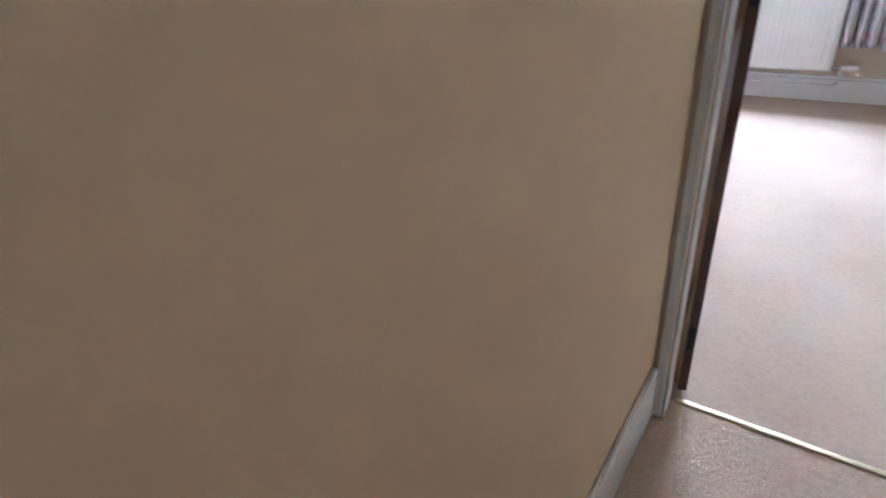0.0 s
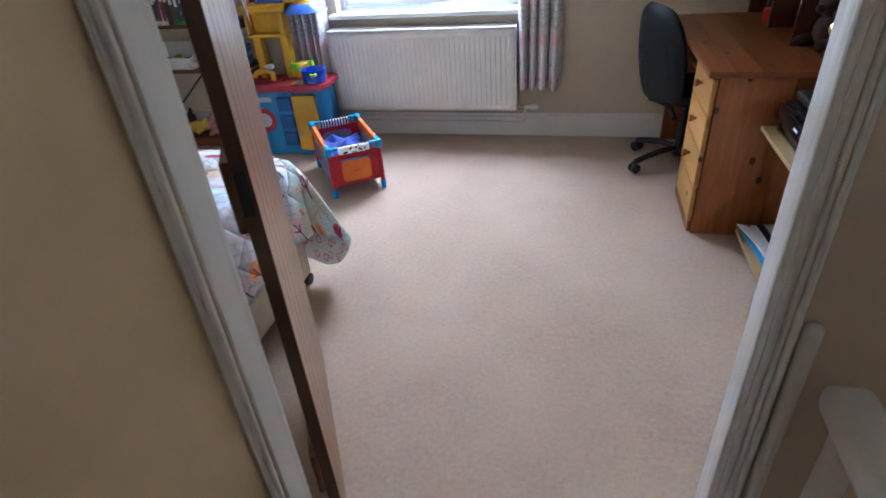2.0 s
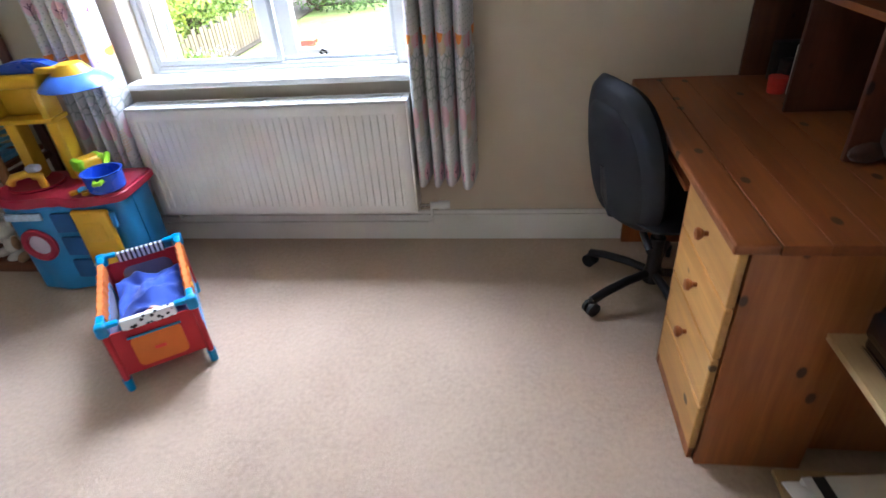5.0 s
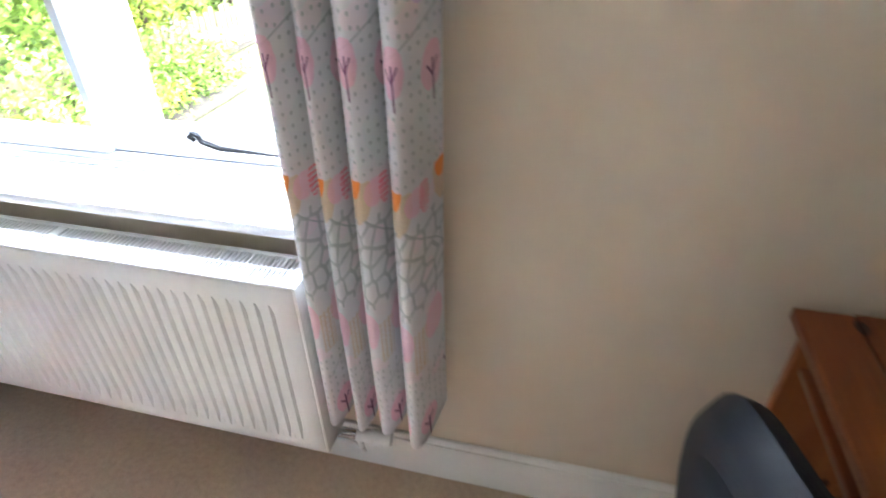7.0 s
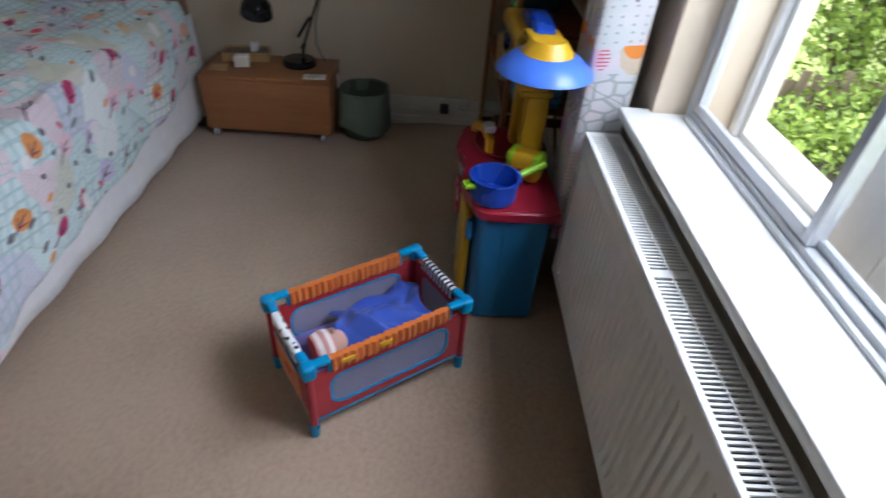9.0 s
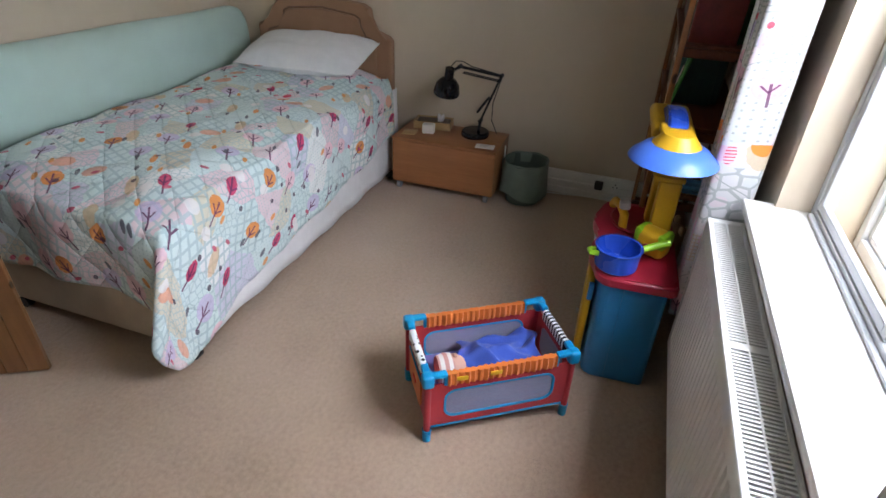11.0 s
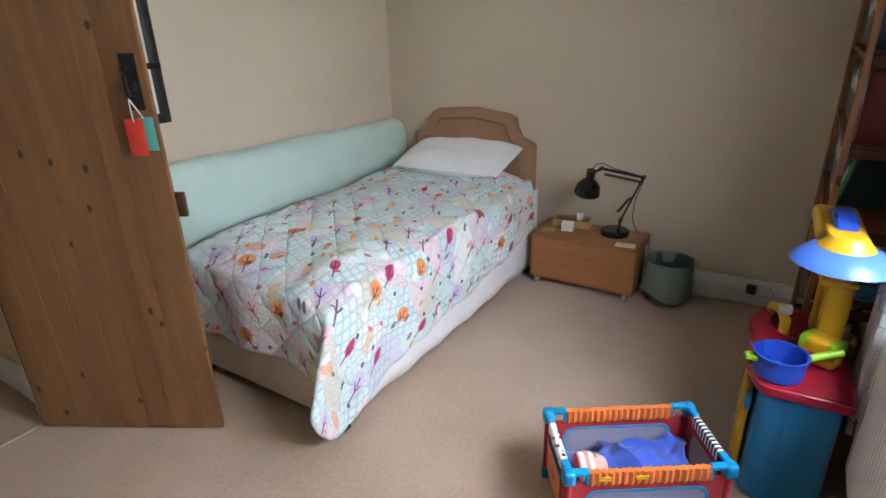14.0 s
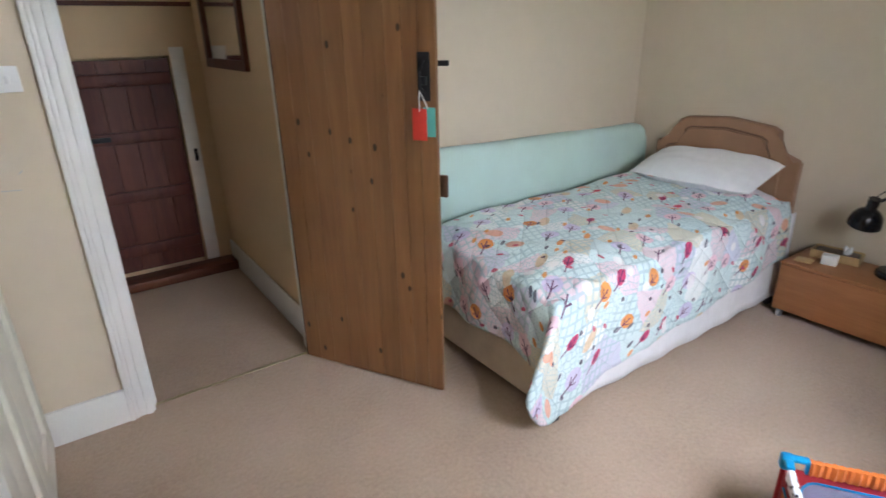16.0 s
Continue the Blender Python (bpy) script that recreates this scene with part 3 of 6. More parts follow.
LEFT, RIGHT, TOP = -2.765, 1.57, 2.36
solo("floor", B(LEFT - 0.1, RIGHT + 0.1, -2.968, 0.02, -0.12, 0.0), CARPET, "beige cut-pile carpet", kind="structure", smooth=False)
solo("hall_floor", B(-0.3, 1.9, -4.9, -2.972, -0.12, -0.001), CARPET, "beige carpet on the landing", kind="structure", smooth=False)
solo("ceiling", B(LEFT - 0.1, RIGHT + 0.1, -3.2, 0.35, TOP, TOP + 0.1), CEILING, "cream painted ceiling", kind="structure", smooth=False)
solo("hall_ceiling", B(-0.3, 1.9, -5.0, -3.202, TOP, TOP + 0.1), CEILING, "cream painted landing ceiling", kind="structure", smooth=False)
solo("wall_west", B(LEFT - 0.12, LEFT, -3.2, 0.35, 0, TOP), WALL, "cream painted wall behind the headboard", kind="structure", smooth=False)
solo("wall_east", B(RIGHT, RIGHT + 0.12, -3.2, 0.35, 0, TOP), WALL, "cream painted wall behind the desk", kind="structure", smooth=False)
WX0, WX1, WZ0, WZ1 = -1.185, -0.005, 0.79, 1.99
bm = bmesh.new()
box(bm, LEFT, WX0, 0.016, 0.33, 0, TOP)
box(bm, WX1, RIGHT, 0.016, 0.33, 0, TOP)
box(bm, WX0, WX1, 0.016, 0.16, 0, WZ0)
box(bm, WX0, WX1, 0.161, 0.33, 0, 0.74)
box(bm, WX0, WX1, 0.016, 0.33, WZ1, TOP)
solo("wall_north", bm, WALL, "cream painted window wall", kind="structure", smooth=False)
# door wall with its opening
DX0, DX1, DTOP = -0.115, 0.65, 1.99
bm = bmesh.new()


def slab(x0, x1, z0, z1):
    vs = box(bm, x0, x1, -1, 0, z0, z1)
    for v in vs:
        v.co.y = (HALL_Y if x0 < DX1 else HALL_E) if v.co.y < -0.5 else back_y(x0 + 0.001 if v.co.x < (x0 + x1) / 2 else x1 - 0.001)


slab(LEFT, DX0, 0, TOP)
slab(DX1, RIGHT, 0, TOP)
slab(DX0, DX1, DTOP, TOP)
solo("wall_south", bm, WALL, "cream painted wall with the doorway", kind="structure", smooth=False)
# landing beyond the door
HL = -0.155
solo("hall_wall_west", B(HL - 0.1, HL, -5.0, -3.0485, 0, TOP), HALL_WALL, "warm cream landing wall", kind="structure", smooth=False)
bm = bmesh.new()
box(bm, HL, 0.03, -4.62, -4.50, 0, TOP)
box(bm, 0.72, 1.9, -4.62, -4.50, 0, TOP)
box(bm, 0.03, 0.72, -4.62, -4.50, 1.45, TOP)
# hidden backing slab, added to stop light leaking between the door's boards
box(bm, HL, 1.9, -4.70, -4.63, 0, TOP)
solo("hall_wall_south", bm, HALL_WALL, "cream end wall of the landing", kind="structure", smooth=False)
# the gap high in this wall is invented, unseen, and brightens the landing
bm = bmesh.new()
box(bm, 1.8, 1.9, -4.5, -3.97, 0, TOP)
box(bm, 1.8, 1.9, -3.55, -2.98, 0, TOP)
box(bm, 1.691, 1.799, -3.06, -2.98, 0, TOP)
box(bm, 1.8, 1.9, -3.97, -3.55, 0, 1.62)
box(bm, 1.8, 1.9, -3.97, -3.55, 1.83, TOP)
solo("hall_wall_east", bm, HALL_WALL, "cream stair wall with an unseen opening added for daylight", kind="structure", smooth=False)


def skirting(name, x0, x1, y0, y1, h, label, axis):
    bm = bmesh.new()
    box(bm, x0, x1, y0, y1, 0, h - 0.022, 0.002, 1)
    if axis == "x":
        box(bm, x0, x1, min(y0, y1) + 0.004, max(y0, y1), h - 0.0215, h, 0.004)
    else:
        box(bm, x0, x1, y0, y1, h - 0.0215, h, 0.004)
    return solo(name, bm, GLOSS, label, kind="structure")


skirting("baseboard_north", LEFT, RIGHT, -0.001, 0.0155, 0.155, "white painted skirting board", "x")
bm = bmesh.new()
box(bm, LEFT + 0.0005, LEFT + 0.018, -3.0, -0.002, 0, 0.155, 0.003)
box(bm, LEFT + 0.019, LEFT + 0.036, -3.0, -0.002, 0.075, 0.098, 0.006)
box(bm, LEFT + 0.019, LEFT + 0.032, -3.0, -0.002, 0.03, 0.052, 0.006)
solo("baseboard_west", bm, GLOSS, "white skirting with painted pipes along it", kind="structure")


def skew_board(name, x0, x1, h, label, t=0.02):
    bm = bmesh.new()
    vs = box(bm, x0, x1, 0, t, 0, h, 0.004)
    for v in vs:
        v.co.y += back_y(v.co.x)
    return solo(name, bm, GLOSS, label, kind="structure")


skew_board("baseboard_south", 0.735, 1.02, 0.158, "white skirting beside the doorway")
skew_board("baseboard_south_bed", LEFT + 0.04, DX0 - 0.09, 0.155, "white skirting behind the bed")
solo("baseboard_hall", B(HL + 0.0005, HL + 0.016, -4.49, -3.062, 0, 0.178, bevel=0.005), GLOSS, "white landing skirting", kind="structure")


def architrave(name, x0, x1, room, deep=1.0):
    """Moulded white door surround on one side of the opening."""
    bm = bmesh.new()
    s = 1 if room else -1
    y0 = back_y((x0 + x1) / 2) if room else (HALL_Y if x0 < 0.2 else HALL_E)
    flip = x0 < 0.2
    inner, outer = (x1, x0) if flip else (x0, x1)
    k = (outer - inner)
    for a, b, d in ((0.0, 0.30, 0.016), (0.305, 0.62, 0.011), (0.625, 0.80, 0.018), (0.805, 1.0, 0.026)):
        d *= deep
        xa, xb = inner + k * a, inner + k * b
        box(bm, min(xa, xb), max(xa, xb), min(y0 - 0.004 * s, y0 + d * s), max(y0 - 0.004 * s, y0 + d * s), 0, DTOP + 0.06, 0.004)
    return solo(name, bm, GLOSS, "white moulded door surround", kind="structure")


architrave("trim_door_room_east", DX1 - 0.004, DX1 + 0.088, True)
architrave("trim_door_room_west", DX0 - 0.085, DX0 + 0.002, True)
architrave("trim_door_hall_east", DX1 - 0.026, DX1 + 0.016, False, 0.7)
architrave("trim_door_hall_west", HL + 0.012, DX0 - 0.004, False, 0.4)
bm = bmesh.new()
box(bm, DX0 - 0.010, DX0 + 0.003, HALL_Y + 0.002, back_y(DX0) - 0.002, 0, DTOP)
box(bm, DX1 - 0.014, DX1 + 0.002, HALL_E + 0.0005, back_y(DX1) - 0.002, 0, DTOP)
box(bm, DX0 + 0.015, DX1 - 0.015, HALL_Y + 0.002, -2.998, DTOP - 0.016, DTOP)
box(bm, DX1 - 0.024, DX1 - 0.0145, HALL_E + 0.001, back_y(DX1) - 0.045, 0, DTOP - 0.017, 0.002)
solo("trim_door_lining", bm, GLOSS, "white painted door lining", kind="structure")
bm = bmesh.new()
box(bm, DX0 + 0.014, DX1 - 0.014, -2.974, -2.958, -0.004, 0.005, 0.003)
solo("trim_threshold", bm, STRIP_BRASS, "narrow brass carpet strip in the doorway", kind="structure")
solo("strike_plate", B(DX1 - 0.0155, DX1 - 0.012, -2.99, -2.955, 1.36, 1.47, bevel=0.001), IRON, "black iron strike plate on the door lining", "strike plate")

# ---- plank door, open into the room ----
DOOR_AT = Matrix.Translation((-0.105, -2.936, 0)) @ Matrix.Rotation(radians(119.6), 4, "Z")
door = thing("door_1", "open pine plank door with v-grooved boards", "door", DOOR_AT)
door["kind"] = "structure"
DW, DH = 0.772, 1.93
edges = [0.0, 0.085, 0.17, 0.27, 0.37, 0.46, 0.555, 0.63, 0.70, DW]
for a, b in zip(edges, edges[1:]):
    bm = B(a + 0.0008, b - 0.0008, -0.022, 0.0, 0.012, DH, bevel=0.0034, seg=2)
    part("board", bm, DOOR_WOOD, door, smooth=False)
for z in (0.25, 0.95, 1.65):
    part("ledge", B(0.03, DW - 0.03, 0.0005, 0.022, z, z + 0.13, bevel=0.006), DOOR_WOOD, door)
# thin strip over the hinge edge, its shade put into a dark brown
part("hinge_edge", B(-0.004, 0.0, -0.0225, 0.002, 0.012, DH, bevel=0.001), DARK_EDGE, door, "dark brown strip for the shaded hinge edge", smooth=False)
for z in (0.16, 1.0, 1.72):
    part("hinge", B(-0.0075, -0.0042, -0.018, 0.0, z, z + 0.075, bevel=0.001), IRON, door, "dark butt hinge")
latch = part("latch_plate", B(0.696, 0.748, -0.026, -0.0225, 1.31, 1.486, bevel=0.001), IRON, door, "black iron latch plate")
part("thumb_latch", B(0.706, 0.738, -0.045, -0.0262, 1.37, 1.40, bevel=0.004), IRON, latch)
bm = bmesh.new()
tube(bm, [(0.722, -0.027, 1.345), (0.722, -0.058, 1.36), (0.722, -0.062, 1.42), (0.722, -0.027, 1.455)], 0.006)
part("pull_handle", bm, IRON, latch)
part("latch_bar", B(0.74, 0.812, 0.002, 0.010, 1.435, 1.455, bevel=0.002), IRON, door, "black iron latch bar")
part("bolt", B(0.748, 0.797, 0.004, 0.022, 0.93, 1.02, bevel=0.004), DARK_EDGE, door)
tags = thing("paper_tags", "red and teal card tags tied to the latch", "tag", DOOR_AT @ Matrix.Translation((-0.009, 0, 0)))
part("red_tag", B(0.69, 0.752, -0.050, -0.048, 1.165, 1.285, bevel=0.0008, m=None), CARD_RED, tags, "red card")
part("teal_tag", B(0.735, 0.785, -0.044, -0.042, 1.18, 1.29, bevel=0.0008), CARD_TEAL, tags, "teal card")
bm = bmesh.new()
tube(bm, [(0.722, -0.049, 1.275), (0.728, -0.06, 1.31), (0.731, -0.064, 1.345)], 0.002, 6)
tube(bm, [(0.755, -0.043, 1.285), (0.745, -0.058, 1.32), (0.731, -0.064, 1.352)], 0.002, 6)
part("string", bm, PAPER, tags)

# ---- window ----
win = thing("window_1", "white casement with grey aluminium secondary glazing", "window")
win["kind"] = "structure"
part("window_sill", B(-1.215, 0.012, -0.066, 0.125, 0.785, 0.812, bevel=0.006), GLOSS, win, "white gloss window board")
bm = bmesh.new()
Y0, Y1 = 0.105, 0.150
for x0, x1, z0, z1 in ((WX0 + 0.001, WX0 + 0.028, 0.813, WZ1 - 0.001), (WX1 - 0.055, WX1 - 0.001, 0.813, WZ1 - 0.001), (WX0 + 0.029, WX1 - 0.056, 0.813, 0.838), (WX0 + 0.029, WX1 - 0.056, WZ1 - 0.04, WZ1 - 0.001)):
    box(bm, x0, x1, Y0, Y1, z0, z1, 0.004)
box(bm, WX0 + 0.029, WX1 - 0.056, 0.092, 0.1045, 0.813, 0.824, 0.002)
part("secondary_frame", bm, ALU_PALE, win, "white secondary frame")


def sash(name, x0, x1, y, mat, w=0.024, z0=0.840, z1=WZ1 - 0.042, d=0.018, low=None):
    low = w if low is None else low
    f = bmesh.new()
    for a, b, c, e in ((x0, x0 + w, z0, z1), (x1 - w, x1, z0, z1), (x0 + w + 0.0005, x1 - w - 0.0005, z0, z0 + low), (x0 + w + 0.0005, x1 - w - 0.0005, z1 - w, z1)):
        box(f, a, b, y, y + d, c, e, 0.002, 1)
    ob = part(name, f, mat, win)
    g = part("pane", B(x0 + w - 0.002, x1 - w + 0.002, y + d / 2 - 0.002, y + d / 2 + 0.002, z0 + low - 0.002, z1 - w + 0.002), GLASS, ob, smooth=False)
    g.visible_shadow = False
    return ob


sash("sliding_pane_frame", WX0 + 0.030, -0.568, 0.108, ALU)
sash("sliding_pane_frame", -0.588, WX1 - 0.057, 0.128, ALU, 0.014)
bm = bmesh.new()
for x0, x1, z0, z1 in ((WX0 + 0.001, WX0 + 0.036, 0.741, WZ1), (WX1 - 0.035, WX1 - 0.001, 0.741, WZ1), (-0.690, -0.606, 0.741, WZ1), (WX0 + 0.037, -0.691, 0.741, 0.778), (-0.605, WX1 - 0.036, 0.741, 0.778), (WX0 + 0.037, -0.691, WZ1 - 0.035, WZ1), (-0.605, WX1 - 0.036, WZ1 - 0.035, WZ1)):
    box(bm, x0, x1, 0.235, 0.305, z0, z1, 0.006)
part("outer_frame", bm, UPVC, win, "white outer casement frame")
sash("fixed_light", WX0 + 0.038, -0.692, 0.25, UPVC, 0.018, 0.779, WZ1 - 0.036, 0.03)
sash("casement", -0.604, WX1 - 0.037, 0.226, UPVC, 0.064, 0.779, WZ1 - 0.036, 0.05, 0.082)
bm = bmesh.new()
tube(bm, [(-0.425, 0.226, 0.835), (-0.437, 0.222, 0.846), (-0.425, 0.22, 0.858), (-0.41, 0.22, 0.85), (-0.405, 0.222, 0.835), (-0.36, 0.224, 0.820), (-0.22, 0.224, 0.812), (-0.165, 0.224, 0.810)], 0.006)
box(bm, -0.19, -0.145, 0.216, 0.231, 0.798, 0.822, 0.004)
part("casement_stay", bm, IRON, win, "black iron casement stay")
bm = bmesh.new()
box(bm, WX0 - 0.20, WX1 + 0.12, 0.332, 0.445, 0.690, 0.742, 0.008)
box(bm, WX0 + 0.002, WX1 - 0.002, 0.3055, 0.3315, 0.7405, 0.744, 0.001)
part("outer_sill", bm, GLOSS, win)

# ---- radiator ----
rad = thing("radiator", "white double-panel radiator under the window", "radiator")
RX0, RX1, RZ0, RZ1, RF, RB = -1.215, 0.002, 0.212, 0.730, -0.139, -0.040


def panel(y, s, name):
    bm = bmesh.new()
    prof = [(RX0, 0.0)]
    n = 36
    x = RX0 + 0.035
    step = (RX1 - RX0 - 0.07) / n
    for i in range(n):
        prof += [(x + step * 0.10, 0.0), (x + step * 0.22, 0.0085), (x + step * 0.55, 0.0085), (x + step * 0.67, 0.0)]
        x += step
    prof.append((RX1, 0.0))
    zs = ((RZ0, 1.0, 0.010), (RZ0 + 0.012, 1.0, 0.0), (RZ0 + 0.045, 0.0, 0.0), (RZ0 + 0.075, 1.0, 0.0), (RZ1 - 0.085, 1.0, 0.0), (RZ1 - 0.055, 0.0, 0.0), (RZ1 - 0.018, 0.0, 0.0), (RZ1 - 0.006, 0.0, 0.010))
    rows = []
    for k, (z, g, inset) in enumerate(zs):
        use = 0.0 if k in (0, 1, 2, 5, 6, 7) else 1.0
        rows.append([bm.verts.new((px, y + s * (d * use + inset), z)) for px, d in prof])
    for a, b in zip(rows, rows[1:]):
        for i in range(len(prof) - 1):
            bm.faces.new((a[i], a[i + 1], b[i + 1], b[i]))
    ob = part(name, bm, RADIATOR, rad)
    sol = ob.modifiers.new("sheet", "SOLIDIFY")
    sol.thickness = 0.0015
    return ob


panel(RF, 1, "front_panel")
panel(RB, -1, "back_panel")
for x0, x1 in ((RX0 - 0.003, RX0 + 0.004), (RX1 - 0.004, RX1 + 0.003)):
    part("side_cover", B(x0, x1, RF - 0.001, RB + 0.001, RZ0 + 0.01, RZ1 - 0.002, bevel=0.002), RADIATOR, rad)
grille = bmesh.new()
box(grille, RX0, RX1, RF - 0.002, RF + 0.012, RZ1 - 0.006, RZ1 + 0.001, 0.002, 1)
box(grille, RX0, RX1, RB - 0.010, RB + 0.002, RZ1 - 0.006, RZ1 + 0.001, 0.002, 1)
box(grille, RX0, RX1, RF + 0.048, RF + 0.052, RZ1 - 0.006, RZ1 + 0.0002)
for c in (RX0 + 0.013, -0.602, RX1 - 0.013):
    box(grille, c - 0.012, c + 0.012, RF + 0.0125, RB - 0.0105, RZ1 - 0.005, RZ1)
x = RX0 + 0.030
while x < RX1 - 0.03:
    if abs(x + 0.602) > 0.016:
        box(grille, x - 0.0024, x + 0.0024, RF + 0.0125, RB - 0.0105, RZ1 - 0.0055, RZ1 - 0.0006)
    x += 0.0108
part("top_grille", grille, RADIATOR, rad, "slotted white top grille", smooth=False)
# solid dark block that paints the shade inside the radiator
part("core_shade", B(RX0 + 0.02, RX1 - 0.02, RF + 0.018, RB - 0.016, RZ0 + 0.03, RZ1 - 0.03), SLOT, rad)
for x in (RX0 + 0.16, RX1 - 0.16):
    part("bracket", B(x - 0.015, x + 0.015, RB, 0.0155, RZ0 + 0.10, RZ1 - 0.08, bevel=0.002), RADIATOR, rad)
valve = part("valve", R((0.002, -0.078, 0.222), (0.05, -0.072, 0.222), 0.011), CHROME, rad, "chrome radiator valve")
bm = bmesh.new()
rod(bm, (0.05, -0.072, 0.222), (0.088, -0.069, 0.222), 0.017, 0.016)
rod(bm, (0.0885, -0.069, 0.222), (0.138, -0.066, 0.222), 0.0215, 0.019, 16)
part("thermostat_head", bm, WHITE_PLASTIC, valve, "white thermostat head")
bm = bmesh.new()
tube(bm, [(0.055, -0.071, 0.215), (0.055, -0.068, 0.17), (0.05, -0.05, 0.125), (0.03, -0.022, 0.102), (-0.02, -0.014, 0.10), (-1.55, -0.014, 0.10)], 0.0075)
part("pipe", bm, GLOSS, rad, "white painted heating pipe")
bm = bmesh.new()
tube(bm, [(-1.195, -0.07, 0.205), (-1.2, -0.05, 0.16), (-1.22, -0.014, 0.132), (-1.6, -0.014, 0.130)], 0.0075)
part("pipe", bm, GLOSS, rad)


# ---- curtains ----
def curtain(x0, x1, widths, z0, seed, y0=-0.105, amp=0.046):
    """Heavy folds, round in front with deep narrow gaps between, the hem uneven from fold to fold."""
    top = 2.12
    rnd = random.Random(int(seed * 10))
    hem = [rnd.uniform(-0.020, 0.006) for _ in range(8)]
    deep = [rnd.uniform(0.78, 1.12) for _ in range(8)]
    folds = len(widths)
    starts = [sum(widths[:k]) / sum(widths) for k in range(folds + 1)]

    def place(u, v):
        s = u * folds
        k = min(int(s), folds - 1)
        f = s - k
        span = (starts[k + 1] - starts[k]) * (x1 - x0)
        th = 2 * math.pi * (f - 0.5)
        soft = 0.5 + 0.5 * math.cos(th)
        x = x0 + starts[k] * (x1 - x0) + span * (f + 0.085 * math.sin(th)) + wobble((k * 3.1 + 0.2 * f, v * 1.6, seed), 1.0, 0.014) * v
        y = y0 - amp * deep[k] * soft + 0.070 * (1 - soft) + wobble((u * 5, v * 3, seed), 1.0, 0.010)
        z = top - v * (top - z0) + (hem[k] * soft + 0.012 * (1 - soft)) * v
        return (x, y, z)

    return place


CURT_LABEL = "pink and orange woodland-print curtain"
for hung in ((0.010, 0.274, (6.0, 4.8, 7.2, 7.4), 0.358, 1.0), (-1.490, -1.232, (6.0, 4.6, 5.6, 4.2, 4.4), 0.335, 2.6)):
    x0, x1, widths, z0, seed = hung
    c = thing("curtain", CURT_LABEL + (" beside the desk" if x0 > -1 else " behind the toy kitchen"), "curtain", group="window curtains")
    cloth("drape", curtain(x0, x1, widths, z0, seed), 128, 40, (1.25, 1.78), 0.0035, CURTAIN, c)
bm = bmesh.new()
rod(bm, (-1.62, -0.09, 2.14), (0.42, -0.09, 2.14), 0.012)
for x in (-1.62, 0.42):
    ball(bm, (x, -0.09, 2.14), 0.022)
    rod(bm, (x * 0.97, -0.09, 2.14), (x * 0.97, 0.016, 2.14), 0.008)
solo("curtain_pole", bm, BRASS, "slim brass curtain pole above the window", "curtain pole")

pic = thing("picture", "black-framed picture with a pale mount on the wall behind the door", "picture")
FX0, FX1, FZ0, FZ1 = -0.972, -0.520, 1.150, 1.78
for x0, x1, z0, z1 in ((FX0, FX0 + 0.045, FZ0, FZ1), (FX1 - 0.045, FX1, FZ0, FZ1), (FX0 + 0.0452, FX1 - 0.0452, FZ0, FZ0 + 0.045), (FX0 + 0.0452, FX1 - 0.0452, FZ1 - 0.045, FZ1)):
    part("frame", B(x0, x1, back_y(-0.7) + 0.002, back_y(-0.7) + 0.028, z0, z1, bevel=0.004), BLACK, pic, "black frame")
part("mount", B(FX0 + 0.044, FX1 - 0.044, back_y(-0.7) + 0.004, back_y(-0.7) + 0.012, FZ0 + 0.044, FZ1 - 0.044), PAPER, pic, "pale mount", smooth=False)

# short dark scuffs on the wall beside the doorway
scuffs = thing("wall_scuffs", "short grey scuff marks on the cream wall", "scuff marks")
for x, z, w, a in ((0.93, 1.17, 0.045, 8), (0.90, 1.06, 0.06, -4), (0.955, 1.055, 0.02, 20), (0.86, 1.12, 0.018, 40)):
    part("scuff", B(-w / 2, w / 2, 0.0003, 0.0009, -0.0016, 0.0016, m=pose(x, back_y(x), z, 0, a, 0)), TOY_GREY, scuffs, smooth=False)


# ---- bed ----
BX0, BX1, BY0, BY1, BTOP = -2.655, -0.70, -2.77, -1.805, 0.645
bed = thing("bed", "single divan bed with a cream base and tan headboard", "bed")
part("divan_base", B(BX0, BX1, BY0, BY1, 0.055, 0.315, bevel=0.02, seg=3), DIVAN, bed, "cream cloth divan base")
part("mattress", B(BX0, BX1 - 0.01, BY0 + 0.01, BY1 - 0.01, 0.316, BTOP - 0.085, bevel=0.05, seg=4), SHEET, bed, "white sheeted mattress")
for x in (BX1 - 0.026, BX0 + 0.12):
    for y in (BY1 - 0.012, BY0 + 0.08):
        bm = bmesh.new()
        rod(bm, (x - 0.016, y, 0.026), (x + 0.016, y, 0.026), 0.026, None, 16)
        rod(bm, (x, y, 0.03), (x, y, 0.06), 0.008)
        part("castor", bm, BLACK, bed, "small black castor")
outline = [(-2.80, 0.42), (-2.80, 0.825), (-2.785, 0.84), (-2.70, 0.865), (-2.66, 0.93), (-2.645, 0.985), (-2.60, 1.008), (-2.32, 1.03), (-2.05, 0.998), (-2.01, 0.975), (-2.0, 0.92), (-1.965, 0.855), (-1.885, 0.825), (-1.868, 0.805), (-1.868, 0.42)]
HM = Matrix(((0, 0, 1, LEFT + 0.012), (1, 0, 0, 0), (0, 1, 0, 0), (0, 0, 0, 1)))


